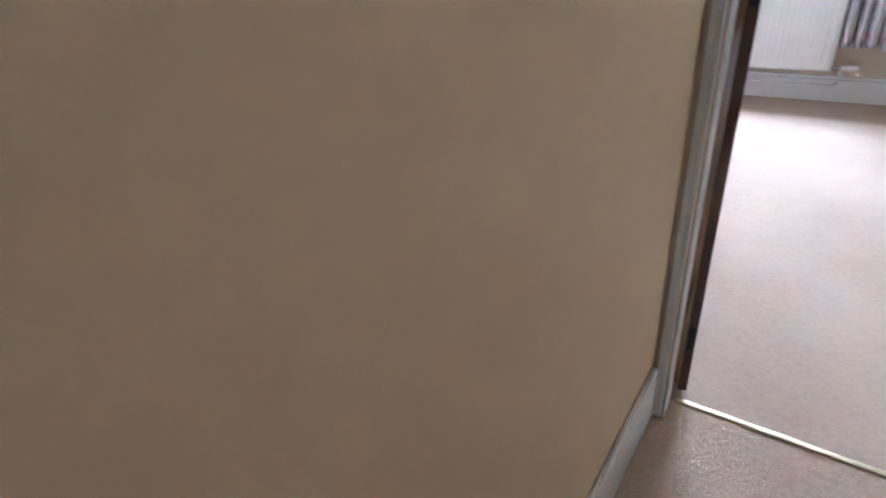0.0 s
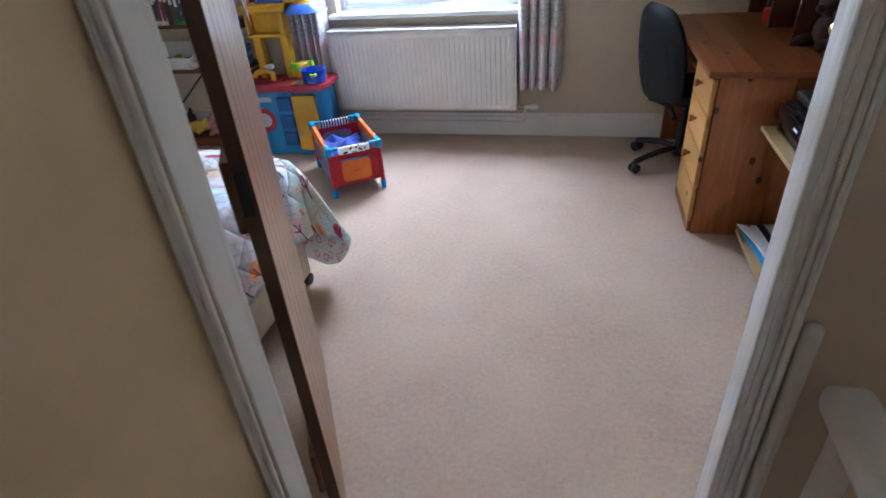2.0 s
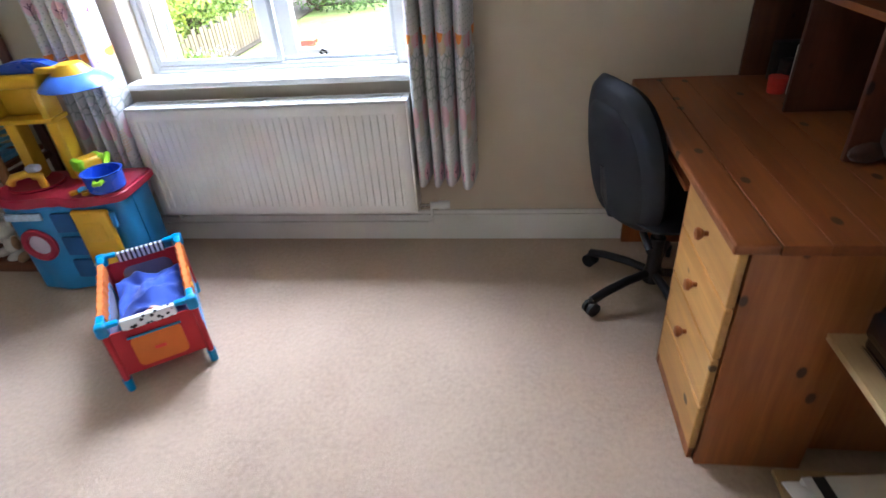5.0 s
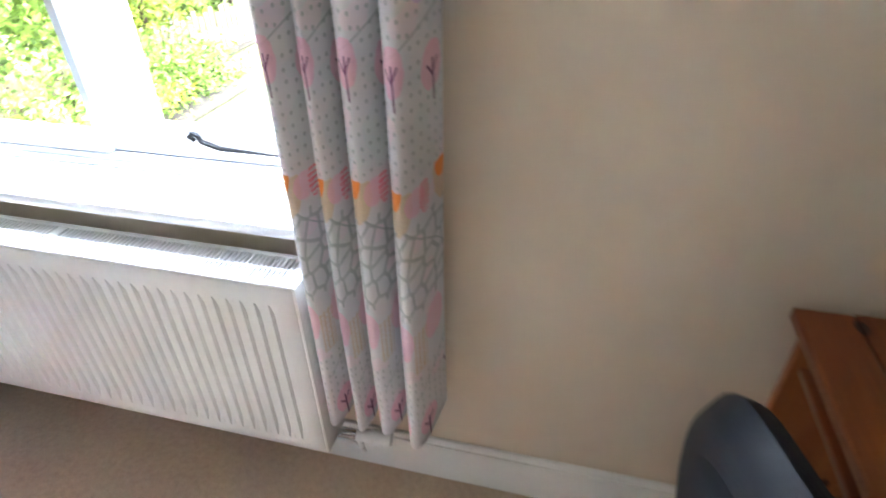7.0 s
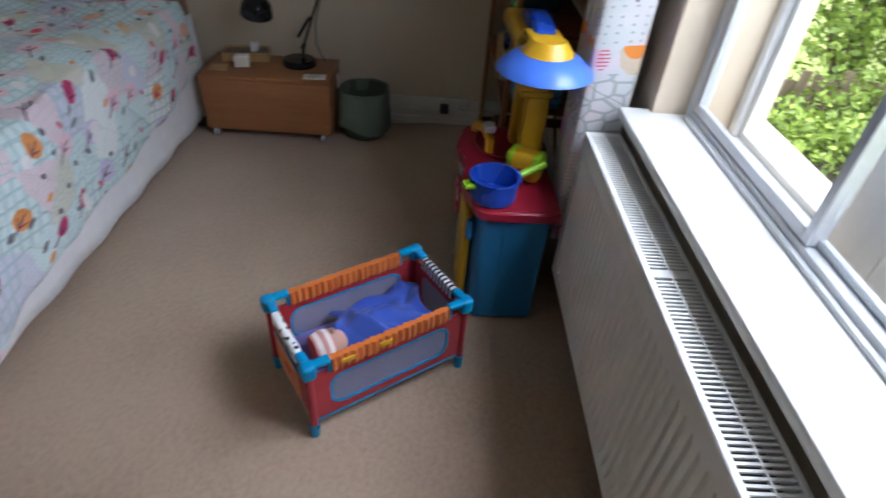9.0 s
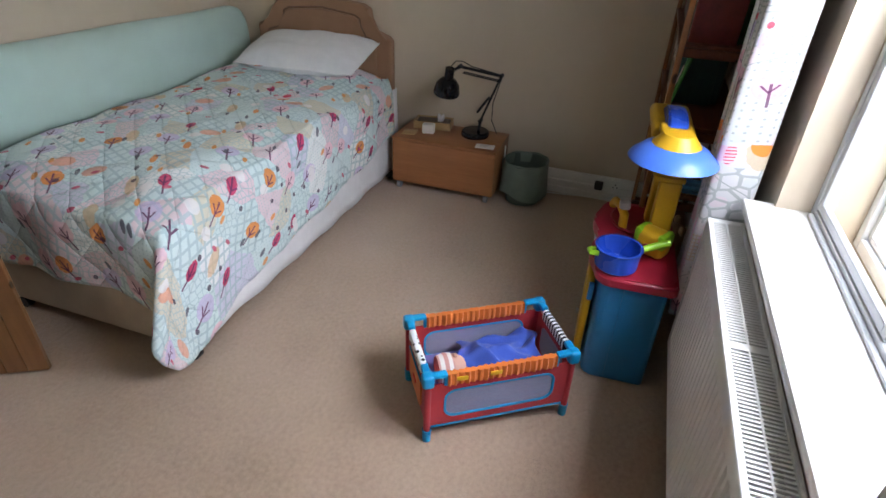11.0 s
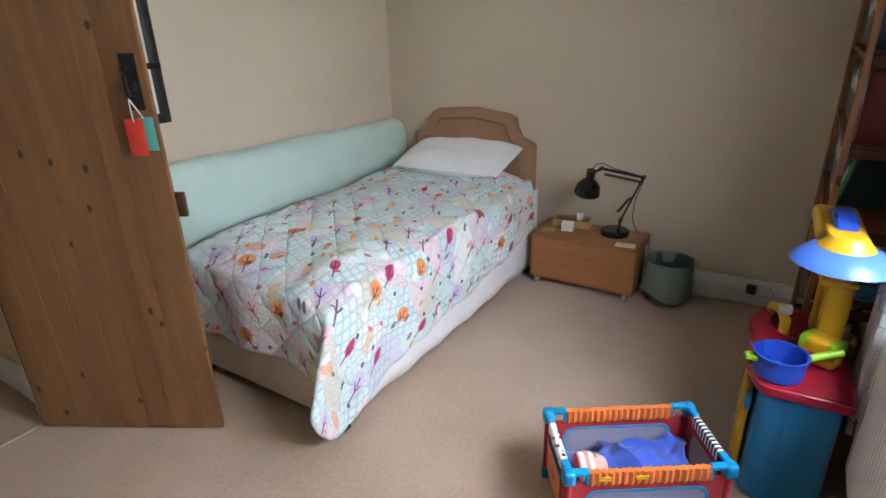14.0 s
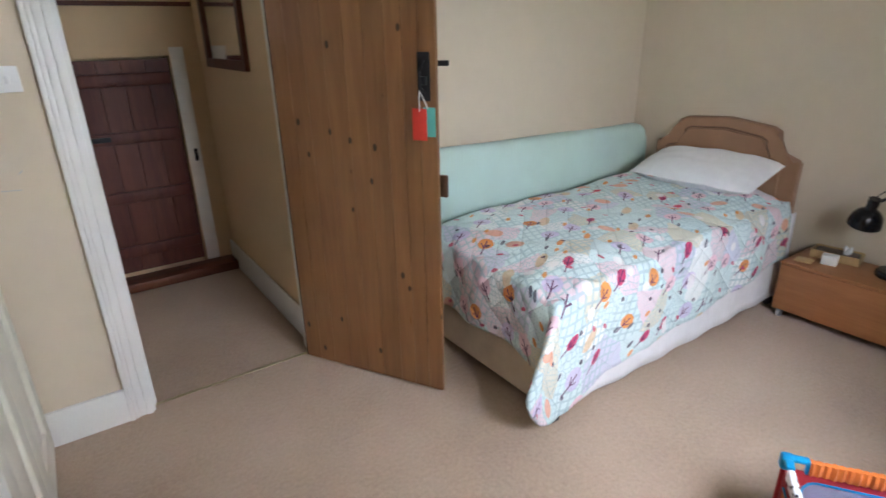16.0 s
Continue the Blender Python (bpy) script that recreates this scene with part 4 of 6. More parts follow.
def padded(outline, depth, off):
    bm = bmesh.new()
    prism(bm, outline, depth, HM @ Matrix.Translation((0, 0, off)))
    rim = [e for e in bm.edges if len({round(v.co.x, 4) for v in e.verts}) == 1 and max(v.co.x for v in e.verts) > LEFT + 0.012 + off + depth - 0.001]
    bmesh.ops.bevel(bm, geom=rim, offset=min(0.018, depth * 0.45), segments=3, affect="EDGES", profile=0.6)
    return bm


board = part("headboard", padded(outline, 0.055, 0.0), TAN, bed, "tan velour headboard with a shaped top")
cx, cz = -2.334, 0.66
inner = [(cx + (u - cx) * 0.80, cz + (v - cz) * (0.80 if v > 0.5 else 1.0)) for u, v in outline]
part("padded_panel", padded(inner, 0.018, 0.052), TAN, board)
bm = bmesh.new()
pts = [HM @ Vector((u, v, 0.056)) for u, v in [(cx + (u - cx) * 0.825, cz + (v - cz) * 0.825) for u, v in outline[1:-1]]]
tube(bm, pts, 0.0055, 6)
part("piping", bm, TAN_DARK, board, "darker piping")

# quilt: lies on the mattress, hangs over the foot and the open side, its corner falling out in a fold
QX0, QY0 = -2.50, BY0 + 0.06
DROPX, DROPY = 0.305, 0.485
LENX, LENY = (BX1 - QX0) + DROPX, (BY1 - QY0) + DROPY


def quilt(u, v):
    a, b = QX0 + u * LENX, QY0 + v * (LENY - 0.19 * (1 - u) ** 1.0)
    over_x, over_y = max(0.0, a - BX1), max(0.0, b - BY1)
    x, y = min(a, BX1), min(b, BY1)
    puff = wobble((a * 2.6, b * 2.6, 0), 1.0, 0.028) + wobble((a * 8, b * 8, 3), 1.0, 0.012)
    z = BTOP + puff
    # the far side sags against the bolster, the head end rises towards the pillow
    z += 0.035 * max(0.0, (-1.9 - a)) - 0.04 * math.exp(-((y - BY1) / 0.10) ** 2) - 0.045 * math.exp(-((x - BX1) / 0.14) ** 2)
    if over_x > 0 and over_y > 0:
        p, q = over_x / DROPX, over_y / DROPY
        k = max(p, q) / (p ** 2.8 + q ** 2.8) ** (1 / 2.8)
        over_x, over_y = over_x * k, over_y * k
    r = math.hypot(over_x, over_y)
    if r > 0:
        th = math.atan2(over_y, over_x)
        s = math.sin(2 * th) if over_x > 0 and over_y > 0 else 0.0
        out = 0.018 + 0.04 * r
        soft = min(1.0, r / 0.05)
        lean = radians(0.55 * (45 - abs(math.degrees(th) - 45))) if s > 0 else 0.0
        lean *= min(1.0, r / 0.08)
        z -= r * math.cos(lean) - 0.012 * (1 - soft)
        ripple = 0.012 * math.sin(b * 16 if over_x > 0 else a * 14) * min(1, r / 0.2) * (1 - s)
        if over_x > 0:
            x += (out + ripple) * soft * (1 - th / (math.pi / 2)) + r * math.sin(lean)
        if over_y > 0:
            y += (out + ripple * (over_x == 0)) * soft * min(1.0, th / (math.pi / 4)) + 0.025 * r * max(0.0, a + 1.2)
            if th < math.pi / 4:
                y -= 0.10 * r * s * (1 - th / (math.pi / 4))
    return (x, y, max(z, 0.03))


cloth("quilt", quilt, 110, 70, (LENX, LENY), 0.014, QUILT, None, "mint, pink and orange patchwork-print quilt hanging over the bed", "quilt", offset=1.0, back=QUILT_BACK)


def under_sheet(u, v):
    a = -2.62 + u * 1.90
    z = 0.56 - v * 0.50
    return (a, BY1 + 0.010 + 0.006 * math.sin(a * 21) * v + 0.006 * v, max(z, 0.058 + 0.008 * math.sin(a * 5)))


cloth("valance_sheet", under_sheet, 60, 10, (1.86, 0.4), 0.003, SHEET, None, "white sheet hanging below the quilt along the bed", "sheet")
# pillow


def pillow_bm():
    bm = bmesh.new()
    n, w, d = 22, 0.74, 0.46
    for side in (1, -1):
        g = []
        for i in range(n + 1):
            row = []
            for j in range(n + 1):
                p, q = i / n * 2 - 1, j / n * 2 - 1
                h = 0.086 * (max(0.0, 1 - abs(p) ** 3.2) ** 0.6) * (max(0.0, 1 - abs(q) ** 2.6) ** 0.6)
                pinch = 1 - 0.07 * (1 - abs(p) ** 2) * abs(q) ** 4
                row.append(bm.verts.new((q * d / 2 * (1 - 0.05 * (1 - abs(q)) * abs(p) ** 4), p * w / 2 * pinch, side * (h + 0.002) + wobble((p * 2, q * 2, side), 1.5, 0.012) * (1 - abs(p) ** 4))))
            g.append(row)
        for i in range(n):
            for j in range(n):
                bm.faces.new((g[i][j], g[i + 1][j], g[i + 1][j + 1], g[i][j + 1]))
    bmesh.ops.remove_doubles(bm, verts=bm.verts, dist=0.006)
    return bm


solo("pillow", pillow_bm(), SHEET, "plump white cotton pillow against the headboard", "pillow", at=pose(-2.455, -2.29, 0.752, 0, 11, 4))
# long mint bolster along the wall


def bolster(u, v):
    x = -2.735 + u * 2.135
    e = min(1.0, u / 0.05)
    end = math.sqrt(max(0.0, 1 - (1 - e) ** 2))
    a = math.pi * v
    yb = back_y(x) + 0.012
    top = 0.930 + 0.050 * u + wobble((x * 1.5, 2, 1), 1.0, 0.010)
    base = BTOP - 0.12
    y = yb + (0.095 - 0.095 * math.cos(a)) * (0.55 + 0.45 * end) + 0.035 * v * math.sin(a) + wobble((x * 2.5, v * 3, 5), 1.0, 0.010)
    z = base + (top - base) * max(0.0, math.sin(a)) ** (0.10 if v < 0.5 else 0.40) * (0.55 + 0.45 * end)
    return (x, y, z)


cloth("bolster", bolster, 60, 24, (2.1, 0.9), 0.006, MINT, None, "long mint-green covered foam bolster along the wall", "bolster")

# ---- bedside cabinet ----
bs = thing("bedside_cabinet", "low warm-veneer blanket chest on castors by the bed", "cabinet")
CX0, CX1, CY0, CY1 = -2.735, -2.405, -1.735, -1.098
part("body", B(CX0, CX1, CY0, CY1, 0.052, 0.318, bevel=0.003), BEDSIDE, bs)
part("lid", B(CX0, CX1 + 0.003, CY0 - 0.003, CY1 + 0.003, 0.3205, 0.338, bevel=0.004), BEDSIDE, bs)
for x in (CX0 + 0.04, CX1 - 0.03):
    for y in (CY0 + 0.035, CY1 - 0.045):
        bm = bmesh.new()
        rod(bm, (x, y - 0.011, 0.024), (x, y + 0.011, 0.024), 0.024, None, 16)
        rod(bm, (x, y, 0.03), (x, y, 0.054), 0.009)
        part("castor", bm, TOY_GREY, bs, "grey castor")
# desk lamp
lamp = thing("desk_lamp", "black balanced-arm desk lamp", "lamp", Matrix.Translation((-2.62, -1.283, 0.338)))
bm = bmesh.new()
lathe(bm, [(0.0, 0.0), (0.083, 0.0), (0.085, 0.006), (0.083, 0.026), (0.076, 0.033), (0.0, 0.035)], 32)
part("base", bm, GLOSS_BLACK, lamp)
P0, P1, P2, P3 = (0.0, 0.02, 0.035), (0.01, 0.03, 0.10), (0.06, 0.145, 0.385), (0.10, -0.085, 0.42)
bm = bmesh.new()
rod(bm, P0, P1, 0.009)
for d in (-0.014, 0.014):
    rod(bm, (P1[0] + d, P1[1], P1[2]), (P2[0] + d, P2[1], P2[2]), 0.0045, None, 8)
    rod(bm, (P2[0] + d, P2[1], P2[2]), (P3[0] + d, P3[1], P3[2]), 0.0045, None, 8)
    rod(bm, (P2[0] + d, P2[1], P2[2] - 0.03), (P3[0] + d, P3[1] + 0.02, P3[2] - 0.03), 0.0035, None, 8)
    rod(bm, (P1[0] + d, P1[1] - 0.02, P1[2] + 0.05), (P1[0] + d, P1[1] + 0.04, P1[2] + 0.14), 0.007, None, 8)
for p in (P1, P2, P3):
    rod(bm, (p[0] - 0.02, p[1], p[2]), (p[0] + 0.02, p[1], p[2]), 0.011)
part("arm", bm, IRON, lamp)
bm = bmesh.new()
prof = [(0.026, 0.115), (0.026, 0.055), (0.045, 0.045), (0.066, 0.018), (0.074, -0.02), (0.075, -0.035), (0.072, -0.035), (0.06, 0.012), (0.02, 0.035)]
rings = lathe(bm, prof, 28)
head = part("shade", bm, GLOSS_BLACK, lamp, "glossy black dome shade", at=Matrix.Translation((0.13, -0.145, 0.305)) @ Matrix.Rotation(radians(-10), 4, "X") @ Matrix.Rotation(radians(10), 4, "Y"))
bm = bmesh.new()
rod(bm, P3, (0.125, -0.135, 0.385), 0.008)
part("joint", bm, IRON, lamp)
bm = bmesh.new()
tube(bm, [(0.12, -0.13, 0.42), (0.115, -0.105, 0.45), (0.10, -0.07, 0.45), (0.09, -0.02, 0.425), (0.07, 0.10, 0.40), (0.05, 0.15, 0.385), (0.02, 0.10, 0.22), (-0.02, 0.09, 0.10), (-0.05, 0.12, 0.012)], 0.003, 6)
part("cable", bm, BLACK, lamp)
# things on the cabinet
tb = thing("tissue_box", "open flat box of tissues, cream and brown", "tissue box", pose(-2.66, -1.565, 0.339, 0, 0, 8))
bm = bmesh.new()
box(bm, -0.06, 0.06, -0.115, 0.115, 0, 0.006)
for x0, x1, y0, y1 in ((-0.06, -0.055, -0.115, 0.115), (0.055, 0.06, -0.115, 0.115), (-0.054, 0.054, -0.115, -0.11), (-0.054, 0.054, 0.11, 0.115)):
    box(bm, x0, x1, y0, y1, 0.0065, 0.046, 0.001, 1)
part("box", bm, MELAMINE, tb, smooth=False)
part("papers", B(-0.05, 0.05, -0.10, 0.10, 0.007, 0.040, bevel=0.003), plain("brown_magazine", (0.16, 0.11, 0.08), 0.4, vary=0.3, scale=30), tb)
bm = bmesh.new()
for k in range(7):
    a = k * 0.9
    ball(bm, (0.0 + 0.008 * math.cos(a), 0.045 + 0.014 * math.sin(a), 0.052 + 0.006 * (k % 3)), 0.018, 1, 0.5, 1.2, 8)
part("tissue", bm, SHEET, tb)
solo("small_box", B(-0.028, 0.028, -0.036, 0.036, 0, 0.052, bevel=0.002), WHITE_PLASTIC, "small white cardboard box on the cabinet", "box", at=pose(-2.55, -1.557, 0.339, 0, 0, 12))
solo("coaster", B(-0.042, 0.042, -0.042, 0.042, 0, 0.006, bevel=0.002), MELAMINE, "square wooden coaster on the cabinet", "coaster", at=pose(-2.50, -1.66, 0.339, 0, 0, 8))
card = thing("card", "cream card with small print on the cabinet", "card", pose(-2.46, -1.175, 0.339, 0, 0, 6))
part("sheet", B(-0.032, 0.032, -0.055, 0.055, 0, 0.004, bevel=0.001), PAPER, card)
bm = bmesh.new()
for k in range(3):
    box(bm, -0.018 + k * 0.014, -0.012 + k * 0.014, -0.03, 0.03 - 0.012 * k, 0.0042, 0.005)
part("print", bm, TOY_GREY, card, smooth=False)
# cable behind the cabinet
bm = bmesh.new()
tube(bm, [(-2.60, -1.085, 0.31), (-2.56, -1.075, 0.27), (-2.545, -1.08, 0.20), (-2.56, -1.07, 0.13), (-2.60, -1.06, 0.06), (-2.68, -1.0, 0.012), (-2.715, -0.7, 0.012), (-2.715, -0.52, 0.03), (-2.72, -0.51, 0.10)], 0.004, 6)
solo("power_cable", bm, WHITE_PLASTIC, "white cable beside the cabinet", "cable")
# waste bin with liner
wb = thing("waste_bin", "grey-green plastic waste bin with a bag over its rim", "bin", Matrix.Translation((-2.565, -0.945, 0)))
bm = bmesh.new()
lathe(bm, [(0.0, 0.0), (0.095, 0.0), (0.10, 0.004), (0.128, 0.255), (0.124, 0.255), (0.096, 0.012), (0.0, 0.010)], 32)
part("tub", bm, BIN_GREEN, wb)
bm = bmesh.new()
seg = 48
rows_ = []
for r, z in ((0.118, 0.20), (0.1235, 0.252), (0.130, 0.262), (0.136, 0.25), (0.138, 0.19), (0.140, 0.12), (0.143, 0.075)):
    rows_.append([bm.verts.new(((r + wobble((math.cos(6.283 * i / seg) * 2, math.sin(6.283 * i / seg) * 2, z * 6), 1.0, 0.016)) * math.cos(6.283 * i / seg), (r + wobble((math.cos(6.283 * i / seg) * 2, math.sin(6.283 * i / seg) * 2, z * 6), 1.0, 0.016)) * math.sin(6.283 * i / seg), z - 0.03 * (0.5 + 0.5 * math.sin(6.283 * i / seg * 2)) * (z < 0.1))) for i in range(seg)])
for a, b in zip(rows_, rows_[1:]):
    for i in range(seg):
        bm.faces.new((a[i], a[(i + 1) % seg], b[(i + 1) % seg], b[i]))
liner = plain("thin_green_bag", (0.14, 0.18, 0.145), 0.45, vary=0.15, bump=0.4, grain=25)
part("bag", bm, liner, wb, "thin grey-green bin bag")
# wall socket
so = thing("wall_socket", "white double wall socket with a black plug", "socket")
part("plate", B(LEFT + 0.0185, LEFT + 0.045, -0.545, -0.385, 0.075, 0.150, bevel=0.004), WHITE_PLASTIC, so)
part("plug", B(LEFT + 0.046, LEFT + 0.085, -0.54, -0.49, 0.090, 0.140, bevel=0.008), BLACK, so, "black plug")
bm = bmesh.new()
for k, (dy, dz) in enumerate(((0, 0.018), (-0.012, 0), (0.012, 0))):
    box(bm, LEFT + 0.0452, LEFT + 0.0458, -0.42 + dy - 0.003, -0.42 + dy + 0.003, 0.108 + dz - 0.004, 0.108 + dz + 0.004)
# dark chips on the plate's face stand for the shaded holes
part("pin_holes", bm, SLOT, so, smooth=False)
so2 = thing("light_switch", "white double light switch by the doorway", "switch")
part("plate", B(0.785, 0.915, back_y(0.85) + 0.001, back_y(0.85) + 0.010, 1.39, 1.475, bevel=0.003), WHITE_PLASTIC, so2)
for x in (0.82, 0.87):
    part("rocker", B(x - 0.008, x + 0.008, back_y(0.85) + 0.0105, back_y(0.85) + 0.016, 1.418, 1.446, bevel=0.002), WHITE_PLASTIC, so2)

# ---- toy kitchen ----
tk = thing("toy_kitchen", "blue, red and yellow plastic toy kitchen", "toy kitchen", Matrix.Translation((-1.46, -0.31, 0)) @ Matrix.Rotation(radians(3), 4, "Z"))
KW, KD, KH = 0.275, 0.115, 0.435


def kitchen_outline(w, d, bulge, r=0.045, n=20):
    """Straight back, rounded corners and a front of two soft lobes."""
    pts = [(w - 0.02 + 0.02 * math.sin(radians(a)), d - 0.02 + 0.02 * math.cos(radians(a))) for a in (90, 60, 30, 0)]
    pts += [(-w + 0.02 - 0.02 * math.cos(radians(a)), d - 0.02 + 0.02 * math.sin(radians(a))) for a in (90, 60, 30, 0)]
    pts += [(-w + r - r * math.cos(radians(a)), -d + r - r * math.sin(radians(a))) for a in (0, 20, 40, 60, 80)]
    for i in range(1, n):
        x = -w + r + (2 * w - 2 * r) * i / n
        pts.append((x, -d - bulge * (0.5 - 0.5 * math.cos(4 * math.pi * i / n))))
    pts += [(w - r + r * math.cos(radians(a)), -d + r - r * math.sin(radians(a))) for a in (80, 60, 40, 20, 0)]
    return pts


bm = bmesh.new()
prism(bm, kitchen_outline(KW, KD, 0.02), KH - 0.012, Matrix.Translation((0, 0, 0.012)))
body = part("body", bm, TOY_BLUE, tk, "sky-blue plastic body")
part("side_rib", B(KW - 0.001, KW + 0.004, -0.03, -0.026, 0.03, KH - 0.01), TOY_BLUE, body)
bm = bmesh.new()
prism(bm, kitchen_outline(KW + 0.028, KD + 0.022, 0.026, 0.06), 0.042, Matrix.Translation((0, 0, KH + 0.0005)))
rim = [e for e in bm.edges if abs(e.verts[0].co.z - e.verts[1].co.z) < 0.01]
bmesh.ops.bevel(bm, geom=rim, offset=0.009, segments=3, affect="EDGES")
top = part("worktop", bm, TOY_RED, tk, "raspberry-red worktop")
KT = KH + 0.0425
bm = bmesh.new()
lathe(bm, [(0.100, 0.0005), (0.104, 0.007), (0.098, 0.011), (0.088, 0.006), (0.078, 0.002), (0.0, 0.0015)], 32)
part("sink_basin", bm, plain("dark_red_plastic", (0.30, 0.012, 0.03), 0.35), top, at=Matrix.Translation((-0.14, -0.005, KT)) @ Matrix.Diagonal((1.15, 0.95, 1, 1)))
# washing machine window
bm = bmesh.new()
lathe(bm, [(0.046, 0.0), (0.078, 0.0), (0.078, 0.014), (0.070, 0.020), (0.052, 0.018), (0.046, 0.008)], 32)
FM = Matrix.Translation((-0.150, -KD - 0.012, 0.25)) @ Matrix.Rotation(radians(90), 4, "X")
washer = part("porthole", bm, TOY_RED, tk, "red washing machine ring", at=FM)
bm = bmesh.new()
lathe(bm, [(0.0, 0.0), (0.0455, 0.0), (0.0455, 0.008), (0.03, 0.014), (0.0, 0.016)], 28)
part("porthole_glass", bm, plain("pale_grey_disc", (0.62, 0.63, 0.66), 0.3), washer)
part("control_strip", B(-0.235, -0.075, -KD - 0.030, -KD - 0.018, 0.372, 0.405, bevel=0.003), plain("pale_blue_label", (0.45, 0.55, 0.66), 0.5, vary=0.3, scale=60), tk)
# recesses are solid blocks, their inner shade painted as a deeper blue
for k in range(3):
    part("shelf_recess_shade", B(-0.045, 0.05, -KD - 0.0185, -KD + 0.0, 0.075 + k * 0.115, 0.165 + k * 0.115, bevel=0.006), plain("blue_recess_shade", (0.012, 0.10, 0.30), 0.5), tk)
kd = part("cupboard_door", B(0.065, 0.225, -KD - 0.040, -KD - 0.012, 0.05, 0.415, bevel=0.012, seg=3), TOY_YELLOW, tk, "yellow cupboard door")
# flat plate for the hollow, with its shade as a slightly deeper yellow
part("handle_recess", B(0.10, 0.19, -KD - 0.042, -KD - 0.0395, 0.27, 0.36, bevel=0.001), plain("shaded_yellow_recess", (0.62, 0.34, 0.015), 0.4), kd)
part("door_knob", R((0.09, -KD - 0.041, 0.16), (0.09, -KD - 0.052, 0.16), 0.012), TOY_GREY, kd)
part("hinge", B(0.226, 0.245, -KD - 0.03, -KD - 0.012, 0.33, 0.40, bevel=0.004), TOY_BLUE, kd)
# tower
TX0, TX1 = -0.195, 0.045
for x in (TX0, TX1 - 0.055):
    part("tower_leg", B(x, x + 0.055, 0.025, 0.10, KT, 0.735, bevel=0.012), TOY_YELLOW, tk, "yellow tower leg")
bm = bmesh.new()
box(bm, TX0 - 0.01, TX1 + 0.005, 0.0, 0.105, 0.7355, 0.755, 0.006)
box(bm, TX0 - 0.01, TX0 + 0.01, 0.0, 0.085, 0.7555, 0.885, 0.006)
box(bm, TX1 - 0.03, TX1 + 0.005, 0.0, 0.085, 0.7555, 0.885, 0.006)
box(bm, TX0 + 0.0105, TX1 - 0.0305, 0.07, 0.085, 0.7555, 0.885, 0.003)
box(bm, TX0 - 0.02, 0.10, -0.045, 0.09, 0.8855, 0.935, 0.022, 4)
rod(bm, (0.205, 0.02, 0.925), (0.205, 0.02, 0.962), 0.075, 0.045, 24)
box(bm, 0.0905, 0.19, -0.03, 0.07, 0.935, 0.958, 0.009, 3)
part("cupboard", bm, TOY_YELLOW, tk)
bm = bmesh.new()
prism(bm, [(-0.11, 0.0), (-0.09, 0.022), (-0.04, 0.040), (0.03, 0.048), (0.10, 0.042), (0.15, 0.024), (0.17, 0.0)], 0.06, Matrix(((1, 0, 0, 0.0), (0, 0, 1, -0.008), (0, 1, 0, 0.9355), (0, 0, 0, 1))))
bmesh.ops.bevel(bm, geom=list(bm.edges), offset=0.006, segments=2, affect="EDGES")
part("roof_ridge", bm, TOY_ROYAL, tk, "royal-blue ridge")
bm = bmesh.new()
lathe(bm, [(0.0, 0.062), (0.05, 0.058), (0.095, 0.038), (0.128, 0.010), (0.134, 0.0), (0.130, -0.002), (0.09, 0.024), (0.04, 0.046), (0.0, 0.05)], 40)
part("cooker_hood", bm, plain("cornflower_blue_plastic", (0.06, 0.17, 0.66), 0.3, vary=0.06), tk, "cornflower-blue round hood", at=Matrix.Translation((0.205, 0.02, 0.880)))
# tap, knobs, toaster, pan
bm = bmesh.new()
tube(bm, [(-0.05, 0.01, KT), (-0.05, 0.008, KT + 0.045), (-0.075, -0.005, KT + 0.062), (-0.115, -0.02, KT + 0.055), (-0.13, -0.024, KT + 0.035)], 0.013, 10)
tap = part("tap", bm, TOY_YELLOW, tk, "yellow tap", at=Matrix.Translation((0.0, -0.068, -KT * 0.3)) @ Matrix.Scale(1.3, 4))
part("tap_lever", B(-0.075, -0.035, -0.012, 0.020, KT + 0.064, KT + 0.086, bevel=0.008), TOY_GREY, tap, "grey tap lever")
for x, y in ((0.10, -0.118), (0.155, -0.122)):
    part("dial", R((x, y, KT), (x, y, KT + 0.012), 0.016), TOY_YELLOW, tk, "yellow dial")
part("sticker", B(0.085, 0.165, -0.105, -0.045, KT - 0.0002, KT + 0.0008, m=None), CRIB_CYAN, tk, "cyan sticker", smooth=False)
toast = thing("toy_toaster", "yellow and green toy toaster", "toy", Matrix.Translation((-1.372, -0.262, KT + 0.001)) @ Matrix.Rotation(radians(62), 4, "Z") @ Matrix.Scale(1.3, 4))
part("shell", B(-0.045, 0.045, -0.03, 0.03, 0, 0.075, bevel=0.018, seg=4), TOY_YELLOW, toast)
bm = bmesh.new()
box(bm, -0.046, -0.02, -0.0315, 0.0315, 0.03, 0.0765, 0.012)
box(bm, 0.02, 0.046, -0.0315, 0.0315, 0.03, 0.0765, 0.012)
part("green_end", bm, TOY_GREEN, toast, "green ends")
part("button", R((0.0, -0.029, 0.028), (0.0, -0.036, 0.028), 0.013), TOY_RED, toast, "red button")
pan = thing("toy_saucepan", "royal-blue toy saucepan with lime-green handles", "toy pan", Matrix.Translation((-1.235, -0.372, KT + 0.002)) @ Matrix.Rotation(radians(112), 4, "Z") @ Matrix.Scale(1.2, 4))
bm = bmesh.new()
lathe(bm, [(0.0, 0.0), (0.054, 0.0), (0.060, 0.006), (0.063, 0.062), (0.067, 0.066), (0.060, 0.066), (0.056, 0.008), (0.0, 0.006)], 36)
part("bowl", bm, TOY_ROYAL, pan)
bm = bmesh.new()
